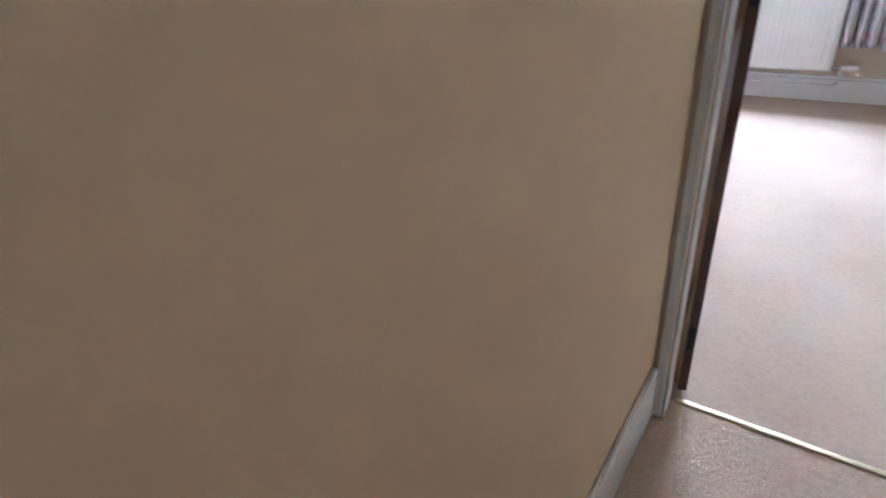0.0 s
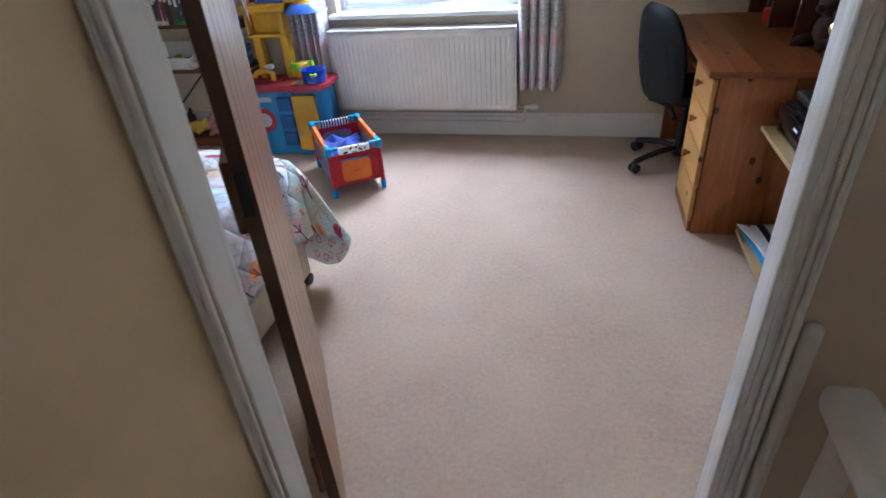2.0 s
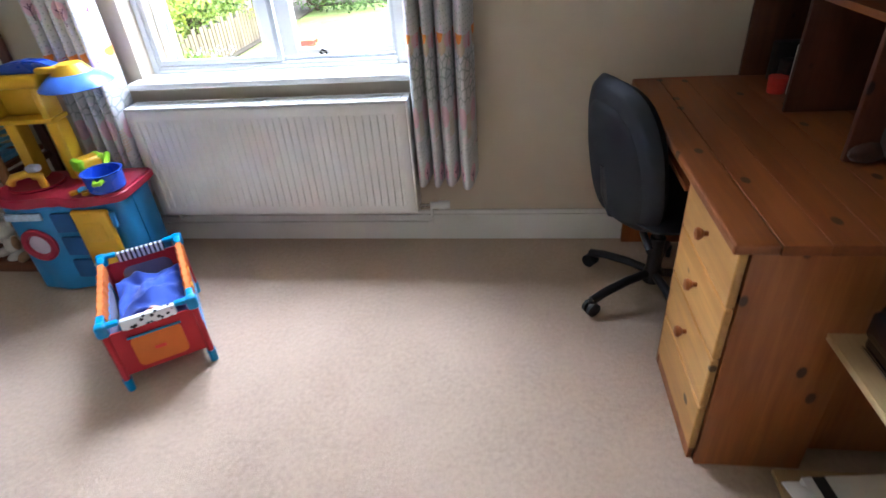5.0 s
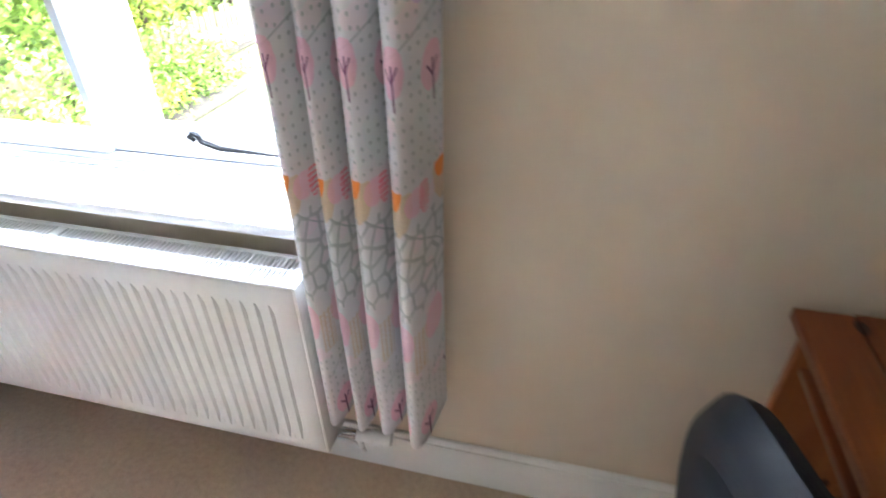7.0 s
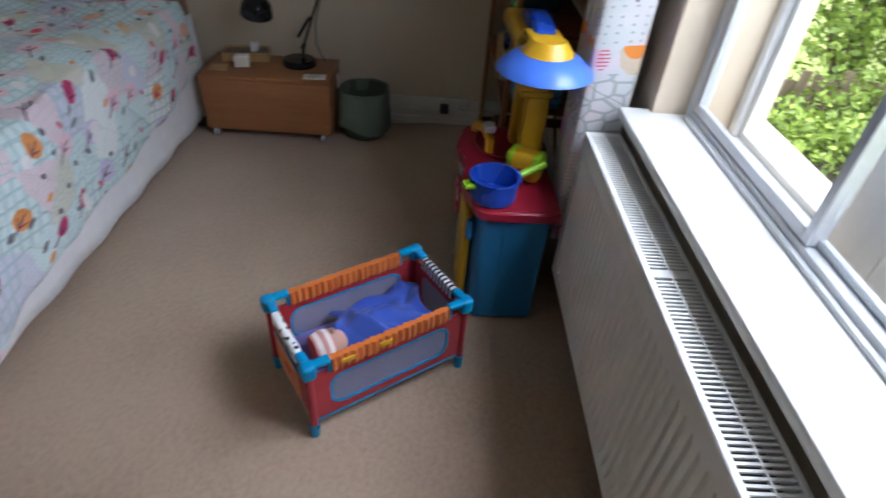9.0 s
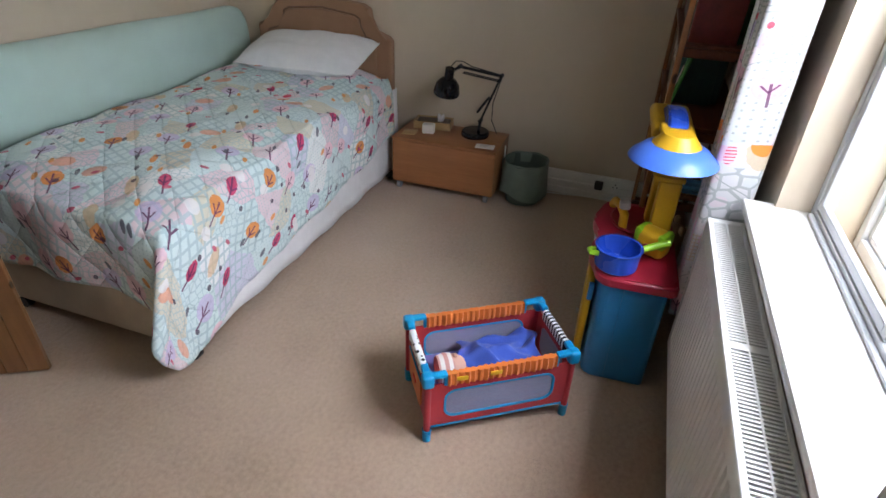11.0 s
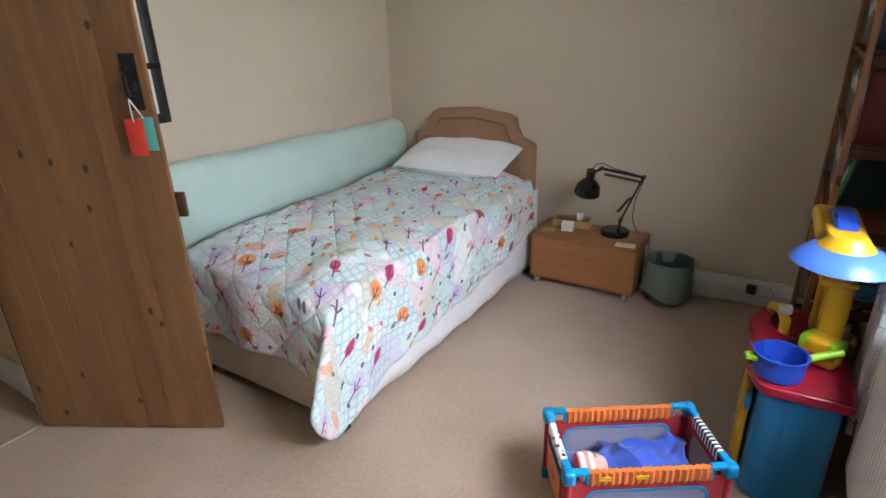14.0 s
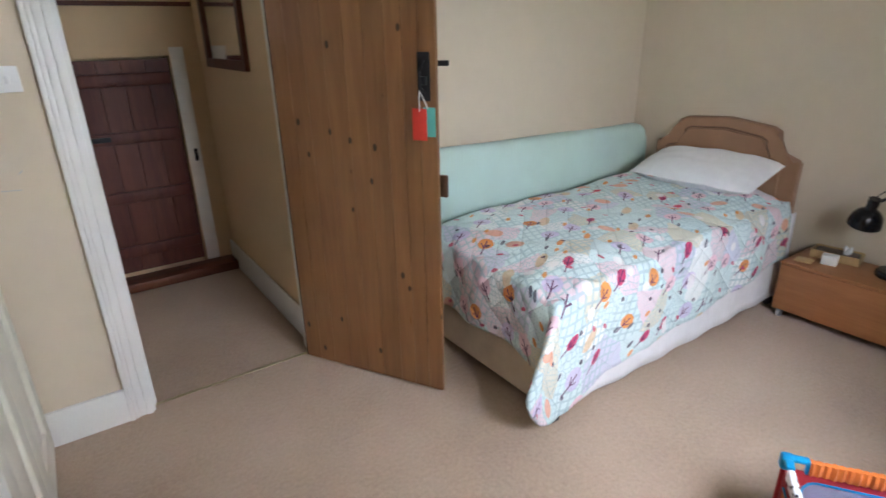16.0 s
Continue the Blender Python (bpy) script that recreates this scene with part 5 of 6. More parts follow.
tube(bm, [(0.062, 0.0, 0.052), (0.09, 0.004, 0.058), (0.125, 0.008, 0.066), (0.148, 0.010, 0.070)], 0.0105, 10)
part("handle", bm, TOY_GREEN, pan, "lime-green handle")
bm = bmesh.new()
tube(bm, [(-0.06, -0.012, 0.050), (-0.082, -0.008, 0.050), (-0.082, 0.008, 0.050), (-0.06, 0.012, 0.050)], 0.008, 8)
part("side_grip", bm, TOY_GREEN, pan)

# ---- doll's cot ----
C_FR, C_FL, C_BR = Vector((-0.690, -0.852)), Vector((-0.916, -1.008)), Vector((-0.968, -0.445))
axis = (C_BR - C_FR + Vector((0, 0)))
ang = math.atan2(axis.y, axis.x)
CL = axis.length
CWID = 0.285
mid = (C_FL + C_BR) / 2
cot = thing("dolls_cot", "red, orange and cyan doll's travel cot", "doll cot", Matrix.Translation((mid.x, mid.y, 0)) @ Matrix.Rotation(ang, 4, "Z"))
hx, hy, TZ = CL / 2, CWID / 2, 0.292
for sx in (-1, 1):
    for sy in (-1, 1):
        bm = bmesh.new()
        rod(bm, (sx * hx, sy * hy, 0.0), (sx * hx, sy * hy, 0.05), 0.014, 0.016)
        part("foot", bm, CRIB_CYAN, cot, "cyan plastic foot")
        part("post", R((sx * hx, sy * hy, 0.05), (sx * hx, sy * hy, TZ - 0.04), 0.012), CRIB_RED, cot)
        bm = bmesh.new()
        box(bm, sx * hx - 0.02, sx * hx + 0.02, sy * hy - 0.02, sy * hy + 0.02, TZ - 0.045, TZ + 0.006, 0.012, 3)
        box(bm, min(sx * hx, sx * (hx - 0.062)), max(sx * hx, sx * (hx - 0.062)), sy * hy - 0.013, sy * hy + 0.013, TZ - 0.012, TZ + 0.004, 0.006)
        box(bm, min(sx * (hx - 0.052), sx * (hx - 0.064)), max(sx * (hx - 0.052), sx * (hx - 0.064)), sy * hy - 0.008, sy * hy + 0.008, TZ - 0.05, TZ - 0.01, 0.003)
        box(bm, sx * hx - 0.013, sx * hx + 0.013, min(sy * hy, sy * (hy - 0.055)), max(sy * hy, sy * (hy - 0.055)), TZ - 0.014, TZ + 0.002, 0.006)
        part("corner", bm, CRIB_CYAN, cot, "cyan plastic corner")


def rounded(w, h, r, n=6):
    pts = []
    for cx_, cy_, a0 in ((w - r, h - r, 0), (-w + r, h - r, 90), (-w + r, -h + r, 180), (w - r, -h + r, 270)):
        for i in range(n + 1):
            a = radians(a0 + 90 * i / n)
            pts.append((cx_ + r * math.cos(a), cy_ + r * math.sin(a)))
    return pts


def ring(bm, outer, inner, depth, m):
    vs = []
    for d in (0, depth):
        vs.append(([bm.verts.new(m @ Vector((u, v, d))) for u, v in outer], [bm.verts.new(m @ Vector((u, v, d))) for u, v in inner]))
    n = len(outer)
    for i in range(n):
        j = (i + 1) % n
        for k in (0, 1):
            bm.faces.new((vs[k][0][i], vs[k][0][j], vs[k][1][j], vs[k][1][i]))
        for e in (0, 1):
            bm.faces.new((vs[0][e][i], vs[0][e][j], vs[1][e][j], vs[1][e][i]))
    return bm


Z0, Z1 = 0.065, TZ - 0.045
for sy in (-1, 1):
    m = Matrix.Translation((0, sy * hy, (Z0 + Z1) / 2)) @ Matrix.Rotation(radians(90), 4, "X") @ Matrix.Translation((0, 0, -0.003))
    w, h = hx - 0.010, (Z1 - Z0) / 2
    bm = ring(bmesh.new(), rounded(w, h, 0.004), rounded(w - 0.045, h - 0.030, 0.04), 0.006, m)
    side = part("side_panel", bm, CRIB_RED, cot, "red nylon side")
    bm = ring(bmesh.new(), rounded(w - 0.0445, h - 0.0295, 0.04), rounded(w - 0.052, h - 0.037, 0.036), 0.009, m @ Matrix.Translation((0, 0, -0.0015)))
    part("trim", bm, CRIB_CYAN, side, "cyan piping")
    bm = prism(bmesh.new(), rounded(w - 0.0525, h - 0.0375, 0.036), 0.002, m @ Matrix.Translation((0, 0, 0.002)))
    part("mesh_window", bm, NET, side, "lilac mesh")
    bm = bmesh.new()
    n = 60
    g = []
    for i in range(n + 1):
        x = -hx + 0.062 + (2 * hx - 0.124) * i / n
        o = 0.004 * math.sin(i * 1.9) + 0.002 * math.sin(i * 0.7)
        g.append([bm.verts.new((x, sy * hy + q * (0.011 + o * (abs(q) > 0)), z)) for q, z in ((1, TZ - 0.047), (1.1, TZ - 0.02), (0.8, TZ - 0.002), (-0.8, TZ - 0.002), (-1.1, TZ - 0.02), (-1, TZ - 0.047))])
    for a, b in zip(g, g[1:]):
        for k in range(6):
            bm.faces.new((a[k], a[(k + 1) % 6], b[(k + 1) % 6], b[k]))
    part("padded_rail", bm, CRIB_ORANGE, cot, "gathered orange rail")
    part("lower_trim", B(-hx + 0.014, hx - 0.014, sy * hy - 0.005, sy * hy + 0.005, 0.056, 0.064, bevel=0.002), CRIB_CYAN, cot)
    if sy < 0:
        for x in (-hx + 0.11, -hx + 0.22):
            part("badge", B(x - 0.02, x + 0.02, sy * hy - 0.016, sy * hy - 0.010, TZ - 0.030, TZ - 0.014, bevel=0.002), TOY_YELLOW, cot, "yellow badge")
for sx in (-1, 1):
    m = Matrix.Translation((sx * hx, 0, (Z0 + Z1) / 2)) @ Matrix.Rotation(radians(90), 4, "Z") @ Matrix.Rotation(radians(90), 4, "X") @ Matrix.Translation((0, 0, -0.003))
    w, h = hy - 0.010, (Z1 - Z0) / 2
    if sx < 0:
        bm = prism(bmesh.new(), rounded(w, h, 0.004), 0.006, m)
        end = part("end_panel", bm, CRIB_RED, cot, "red nylon end")
        bm = prism(bmesh.new(), rounded(w * 0.62, h * 0.68, 0.02), 0.005, m @ Matrix.Translation((0, -0.008, -0.006 if True else 0)))
        part("pocket", bm, CRIB_ORANGE, end, "orange pocket")
        part("pocket_edge", B(-hx - 0.011, -hx - 0.006, -hy * 0.60, hy * 0.60, Z1 - 0.036, Z1 - 0.030), CRIB_CYAN, end)
        part("badge", B(-hx - 0.0125, -hx - 0.0095, -0.018, 0.018, Z0 + 0.075, Z0 + 0.087), CARD_RED, end)
    else:
        bm = ring(bmesh.new(), rounded(w, h, 0.004), rounded(w - 0.04, h - 0.03, 0.035), 0.006, m)
        end = part("end_panel", bm, CRIB_RED, cot)
        bm = prism(bmesh.new(), rounded(w - 0.041, h - 0.031, 0.034), 0.002, m @ Matrix.Translation((0, 0, 0.002)))
        part("mesh_window", bm, NET, end)
    bm = bmesh.new()
    box(bm, sx * hx - 0.012, sx * hx + 0.012, -hy + 0.055, hy - 0.055, TZ - 0.046, TZ - 0.002, 0.008)
    part("end_rail", bm, STRIPE if sx > 0 else SPOTS, cot, "black and white end rail")
part("base", B(-hx + 0.012, hx - 0.012, -hy + 0.012, hy - 0.012, 0.064, 0.075, bevel=0.003), CRIB_RED, cot)
# doll and blanket in the cot
CM = Matrix.Translation((mid.x, mid.y, 0.035)) @ Matrix.Rotation(ang, 4, "Z")
bm = bmesh.new()
ball(bm, (-0.115, 0.0, 0.135), 0.048, 1.0, 0.92, 0.95, 20)
ball(bm, (-0.115, 0.0, 0.183), 0.008, 1, 1, 0.8, 8)
ball(bm, (-0.01, 0.005, 0.115), 0.08, 1.15, 0.7, 0.5, 16)
solo("doll", bm, SKIN, "pale vinyl baby doll lying in the cot", "doll", at=CM)
bm = bmesh.new()
lathe(bm, [(0.020, -0.030), (0.046, -0.028), (0.054, 0.0), (0.051, 0.022), (0.046, 0.028)], 24)
solo("doll_hat", bm, stripes("pink_white_stripes", (0.62, 0.30, 0.27), (0.78, 0.72, 0.68), 11.0, "Z"), "pink and white striped doll's hat", "hat", at=CM @ Matrix.Translation((-0.150, 0.0, 0.132)) @ Matrix.Rotation(radians(90), 4, "Y"))


def blanket(u, v):
    x = -0.085 + u * 0.29
    y = -0.122 + v * 0.244
    d = math.exp(-((x - 0.0) / 0.13) ** 2 - (y / 0.075) ** 2)
    ridge = 1 - abs(noise.noise(Vector((x * 9 + y * 5, y * 9, 1))) * 2.2)
    z = 0.100 + 0.075 * d + 0.030 * max(0.0, ridge) ** 2 + wobble((x * 22, y * 22, 2), 1.0, 0.016) + 0.03 * u ** 3
    return (x + 0.02 * math.sin(v * 9), y, max(z, 0.097))


bl = cloth("blanket", blanket, 60, 54, (0.29, 0.244), 0.004, DOLL_BLUE, None, "crumpled blue blanket over the doll", "blanket", offset=1.0)
bl.matrix_basis = CM
solo("cot_sheet", B(-hx + 0.02, hx - 0.02, -hy + 0.02, hy - 0.02, 0.0405, 0.092, bevel=0.006), fabric("lilac_sheet", (0.20, 0.20, 0.52)), "lilac-blue sheet in the cot", "sheet", at=CM)


# ---- shelving in the corner ----
sh = thing("bookcase", "open red-brown pine shelving with slatted ladder ends", "bookcase")
SX0, SX1, SY0, SY1 = LEFT + 0.022, -1.735, -0.315, -0.012
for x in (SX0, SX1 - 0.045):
    # front posts orange, back posts and rungs a darker red-brown
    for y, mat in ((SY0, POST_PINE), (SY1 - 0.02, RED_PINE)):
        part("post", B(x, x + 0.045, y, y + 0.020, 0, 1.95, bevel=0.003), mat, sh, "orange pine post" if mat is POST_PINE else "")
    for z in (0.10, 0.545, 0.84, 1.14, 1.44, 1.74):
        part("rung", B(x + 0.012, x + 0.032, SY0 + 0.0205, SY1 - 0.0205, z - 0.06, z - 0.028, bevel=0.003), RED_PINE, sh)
SHELF_Z = (0.045, 0.52, 0.805, 1.10, 1.40, 1.70)
for z in SHELF_Z:
    part("shelf", B(SX0 + 0.0455, SX1 - 0.0455, SY0 + 0.002, SY1 - 0.002, z, z + 0.020, bevel=0.003), RED_PINE_X, sh)
part("plinth", B(SX0 + 0.0455, SX1 - 0.0455, SY0 + 0.012, SY0 + 0.030, 0.0, 0.0445), RED_PINE_X, sh)
bm = bmesh.new()
tube(bm, [(SX0 + 0.06, SY1 - 0.008, 0.10), (SX0 + 0.47, SY1 - 0.008, 0.46), (SX1 - 0.06, SY1 - 0.008, 0.12)], 0.006, 6)
part("brace", bm, IRON, sh, "black iron cross brace")


def book(x, w, h, d, z, colour, tilt=0.0, spine=True):
    b = thing("book", "upright hardback book on the shelf", "book", Matrix.Translation((x, SY0 + 0.03, z)) @ Matrix.Rotation(radians(tilt), 4, "Y"), group="books on the shelving")
    cover = plain("book_cover", colour, 0.4, vary=0.25, scale=25)
    part("cover", B(0, w, 0, d, 0, h, bevel=0.003), cover, b)
    part("title_block", B(w * 0.2, w * 0.8, -0.001, 0.0002, h * 0.55, h * 0.8), PAPER, b, smooth=False)


rng = random.Random(7)
COL = [(0.03, 0.12, 0.04), (0.20, 0.03, 0.025), (0.30, 0.27, 0.22), (0.03, 0.045, 0.12), (0.10, 0.06, 0.03), (0.04, 0.04, 0.045), (0.12, 0.04, 0.08), (0.04, 0.10, 0.10)]
for level, x, stop in ((0.826, SX0 + 0.10, SX1 - 0.36), (1.121, SX0 + 0.08, SX1 - 0.12), (1.421, SX0 + 0.10, SX1 - 0.35)):
    while x < stop:
        w = rng.uniform(0.018, 0.042)
        book(x, w, rng.uniform(0.19, 0.26), rng.uniform(0.16, 0.21), level, rng.choice(COL), rng.uniform(-2, 5))
        x += w + 0.006
# picture-fronted books leaning on the middle shelf
for x, c in ((SX0 + 0.33, (0.72, 0.70, 0.66)), (SX0 + 0.55, (0.06, 0.30, 0.07))):
    b = thing("picture_book", "picture book leaning with its cover outwards", "book", pose(x, SY0 + 0.025, 0.826, -12, 0, 0), group="picture books")
    part("cover", B(0, 0.18, 0, 0.012, 0.0, 0.22, bevel=0.002), plain("glossy_cover", c, 0.25, vary=0.5, scale=22), b)
    bm = bmesh.new()
    prism(bm, rounded(0.05, 0.05, 0.03), 0.001, Matrix.Translation((0.09, -0.0012, 0.11)) @ Matrix.Rotation(radians(90), 4, "X"))
    part("cover_picture", bm, PAPER, b, smooth=False)
# tray of toys
tray = thing("toy_tray", "white plastic tray full of small toys", "tray", pose(SX0 + 0.25, SY0 + 0.03, 0.541))
bm = bmesh.new()
box(bm, 0, 0.34, 0, 0.22, 0, 0.008)
box(bm, 0, 0.34, 0, 0.008, 0.0085, 0.075, 0.003)
box(bm, 0, 0.34, 0.212, 0.22, 0.0085, 0.14, 0.003)
prism(bm, [(0.0085, 0.0085), (0.2115, 0.0085), (0.2115, 0.14), (0.0085, 0.075)], 0.008, Matrix(((0, 0, 1, 0.0), (1, 0, 0, 0.0), (0, 1, 0, 0.0), (0, 0, 0, 1))))
prism(bm, [(0.0085, 0.0085), (0.2115, 0.0085), (0.2115, 0.14), (0.0085, 0.075)], 0.008, Matrix(((0, 0, 1, 0.332), (1, 0, 0, 0.0), (0, 1, 0, 0.0), (0, 0, 0, 1))))
part("tray_shell", bm, WHITE_PLASTIC, tray, smooth=False)
for i in range(9):
    b = solo("toy_block", B(-0.022, 0.022, -0.022, 0.022, -0.018, 0.018, bevel=0.006), (TOY_RED, TOY_ROYAL, TOY_YELLOW, TOY_GREEN)[i % 4], "bright plastic toy block in the tray", "toy", group="toy blocks", at=pose(SX0 + 0.30 + 0.058 * (i % 5), SY0 + 0.08 + 0.06 * (i // 5), 0.541 + 0.03 + 0.02 * (i % 2), 20 * i, 13 * i, 31 * i))
# open-weave basket
bk = thing("basket", "light blue plastic lattice basket", "basket", pose(SX1 - 0.22, SY0 + 0.05, 0.541))
bm = bmesh.new()
box(bm, 0, 0.15, 0, 0.18, 0, 0.006)
for z in (0.02, 0.05, 0.08, 0.11):
    for x0, x1, y0, y1 in ((0, 0.15, 0, 0.004), (0, 0.15, 0.176, 0.18), (0, 0.004, 0.0045, 0.1755), (0.146, 0.15, 0.0045, 0.1755)):
        box(bm, x0, x1, y0, y1, z, z + 0.014)
for i in range(7):
    x = i * 0.0235
    box(bm, x, x + 0.008, -0.001, 0.003, 0.006, 0.124)
part("lattice", bm, plain("pale_blue_plastic", (0.13, 0.42, 0.70), 0.4), bk, smooth=False)


def soft_toy(name, label, at, mat, parts, limbs=()):
    bm = bmesh.new()
    for c, r, sx, sy, sz in parts:
        ball(bm, c, r, sx, sy, sz, 14)
    for v in bm.verts:
        v.co += v.co.normalized() * noise.noise(v.co * 60) * 0.004
    return solo(name, bm, mat, label, "soft toy", at=at)


BODY = [((0, 0, 0.055), 0.055, 1, 0.9, 1), ((0, -0.01, 0.135), 0.045, 1, 1, 0.95), ((-0.035, 0, 0.175), 0.016, 1, 0.6, 1), ((0.035, 0, 0.175), 0.016, 1, 0.6, 1), ((-0.05, -0.04, 0.02), 0.024, 1, 1.8, 0.9), ((0.05, -0.04, 0.02), 0.024, 1, 1.8, 0.9), ((-0.06, -0.02, 0.09), 0.019, 0.9, 1.2, 1.9), ((0.06, -0.02, 0.09), 0.019, 0.9, 1.2, 1.9), ((0, -0.05, 0.125), 0.018, 1, 1, 0.8)]
LYING = [((0, 0, 0.045), 0.05, 1.5, 0.9, 0.85), ((0.09, -0.01, 0.06), 0.042, 1, 1, 0.95), ((0.10, -0.035, 0.10), 0.014, 0.7, 0.5, 1.6), ((0.11, 0.02, 0.10), 0.014, 0.7, 0.5, 1.6), ((-0.07, -0.04, 0.025), 0.022, 1.5, 1, 1), ((0.03, -0.05, 0.025), 0.02, 1, 1.6, 1)]
Z = 0.066
soft_toy("soft_toy", "brown plush bear sitting on the bottom shelf", pose(SX1 - 0.20, SY0 + 0.20, Z, 0, 0, 10), PLUSH_TAN, [(Vector(c) * 1.5, r * 1.5, a, b, d) for c, r, a, b, d in BODY])
soft_toy("soft_toy", "white plush unicorn on the bottom shelf", pose(SX1 - 0.24, SY0 + 0.08, Z, 0, 0, -20), PLUSH_WHITE, BODY)
soft_toy("soft_toy", "tan plush dog on the bottom shelf", pose(SX1 - 0.13, SY0 + 0.07, Z, 0, 0, 25), PLUSH_TAN, BODY)
soft_toy("soft_toy", "green and yellow plush animal lying on the bottom shelf", pose(SX0 + 0.42, SY0 + 0.10, Z, 0, 0, 12), PLUSH_YELLOW, LYING)
soft_toy("soft_toy", "green plush frog on the bottom shelf", pose(SX0 + 0.46, SY0 + 0.18, Z, 0, 0, -30), PLUSH_GREEN, LYING)
soft_toy("soft_toy", "pink plush animal on the bottom shelf", pose(SX0 + 0.60, SY0 + 0.09, Z, 0, 0, 5), PLUSH_PINK, [(Vector(c) * 0.8, r * 0.8, a, b, d) for c, r, a, b, d in BODY])
soft_toy("soft_toy", "dark brown plush toy in the corner of the shelf", pose(SX0 + 0.22, SY0 + 0.12, Z, 0, 0, 40), PLUSH_BROWN, [(Vector(c) * 1.2, r * 1.2, a, b, d) for c, r, a, b, d in LYING])
soft_toy("soft_toy", "pastel rainbow plush on the middle shelf", pose(SX0 + 0.66, SY0 + 0.08, 0.541, 0, 0, 8), PLUSH_WHITE, LYING)
soft_toy("soft_toy", "pink plush pig on the middle shelf", pose(SX0 + 0.63, SY0 + 0.13, 0.541, 0, 0, -15), PLUSH_PINK, LYING)
soft_toy("soft_toy", "small pink toy on the upper shelf", pose(SX1 - 0.17, SY0 + 0.10, 1.121, 0, 0, 60), PLUSH_PINK, [(Vector(c) * 0.7, r * 0.7, a, b, d) for c, r, a, b, d in BODY])
# hexagonal wooden frame hung on the shelving's end
bm = bmesh.new()
hexa = [(0.055 * math.cos(radians(60 * k + 10)), 0.085 * math.sin(radians(60 * k + 10))) for k in range(6)]
ring(bm, [(u * 1.18, v * 1.12) for u, v in hexa], hexa, 0.012, Matrix.Translation((SX0 + 0.85, SY0 - 0.014, 0.70)) @ Matrix.Rotation(radians(90), 4, "X"))
solo("wooden_hexagon", bm, PINE_PALE, "small pale wooden hexagon hung on the shelving", "ornament", smooth=False)

# ---- desk with hutch ----
desk = thing("desk", "orange pine pedestal desk with three drawers", "desk")
DKX0, DKX1, DKY0, DKY1, DKZ = 0.885, RIGHT - 0.012, -1.222, -0.008, 0.745
w5 = (DKX1 - DKX0) / 7
for i in range(7):
    part("top_board", B(DKX0 + w5 * i + 0.0004, DKX0 + w5 * (i + 1) - 0.0004, DKY0, DKY1, DKZ - 0.026, DKZ, bevel=0.0016 if 0 < i < 6 else 0.006), PINE_Y, desk, smooth=False)
PX0, PX1, PY0, PY1 = 0.915, 1.21, -1.205, -0.79
bm = bmesh.new()
box(bm, PX0 + 0.018, PX1, PY0, PY0 + 0.02, 0.0, DKZ - 0.027, 0.002)
part("side_panel", bm, PINE, desk, "knotty pine side panel")
part("side_panel", B(PX0, PX1, PY1 - 0.02, PY1, 0.0, DKZ - 0.027, bevel=0.002), PINE, desk)
part("back_panel", B(PX1 + 0.0005, DKX1 - 0.02, PY0 + 0.03, PY0 + 0.048, 0.05, DKZ - 0.027), PINE, desk)
part("rear_panel", B(PX1 - 0.02, PX1, PY0 + 0.0205, PY1 - 0.0205, 0.02, DKZ - 0.027), PINE, desk)
part("far_leg", B(DKX0 + 0.03, DKX1 - 0.03, DKY1 - 0.022, DKY1, 0.0, DKZ - 0.027, bevel=0.002), PINE, desk)
part("modesty_panel", B(DKX1 - 0.06, DKX1 - 0.04, PY1 + 0.001, DKY1 - 0.023, 0.18, DKZ - 0.027), PINE, desk)
zs = [0.055, 0.225, 0.395, 0.555, 0.712]
for k, (a, b) in enumerate(zip(zs, zs[1:])):
    dr = part("drawer", B(PX0 - 0.006, PX0 + 0.015, PY0 + 0.004, PY1 - 0.023, a + 0.003, b - 0.003, bevel=0.005), PINE_PALE, desk, "yellow pine drawer front", smooth=False)
    if k > 0:
        bm = bmesh.new()
        lathe(bm, [(0.007, 0.0), (0.007, 0.010), (0.012, 0.014), (0.017, 0.022), (0.015, 0.030), (0.0, 0.034)], 18)
        part("knob", bm, PINE, dr, "turned pine knob", at=Matrix.Translation((PX0 - 0.006, (PY0 + PY1) / 2 - 0.01, (a + b) / 2 + 0.01)) @ Matrix.Rotation(radians(-90), 4, "Y"))
part("plinth", B(PX0 + 0.002, PX0 + 0.016, PY0 + 0.0205, PY1 - 0.0205, 0.0, 0.054), PINE, desk)
part("keyboard_tray", B(DKX0 + 0.03, DKX1 - 0.1, PY1 + 0.03, DKY1 - 0.05, 0.635, 0.652, bevel=0.002), PINE_Y, desk)
for y in (PY1 + 0.012, DKY1 - 0.036):
    part("tray_runner", B(DKX0 + 0.05, DKX1 - 0.1, y - 0.008, y + 0.008, 0.64, 0.70), PINE_Y, desk)
hu = thing("hutch", "red-brown pine shelf unit standing on the desk", "shelf unit")
HX0 = 1.275
for y in (DKY1 - 0.02, -0.44, -0.82, DKY0 + 0.002):
    part("upright", B(HX0, DKX1 - 0.002, y, y + 0.018, DKZ + 0.001, 1.46, bevel=0.002), RED_PINE, hu)
for z in (1.085, 1.4605):
    part("shelf", B(HX0 - 0.002, DKX1 - 0.002, DKY0, DKY1 + 0.0, z, z + 0.018, bevel=0.002) if z > 1.4 else B(HX0, DKX1 - 0.012, DKY0 + 0.0205, -0.8205 + 0.0, z, z + 0.018), PINE_Y, hu)
part("shelf", B(HX0, DKX1 - 0.012, -0.8015, -0.4405, 1.085, 1.103), PINE_Y, hu)
part("shelf", B(HX0, DKX1 - 0.012, -0.4215, DKY1 - 0.0205, 1.085, 1.103), PINE_Y, hu)
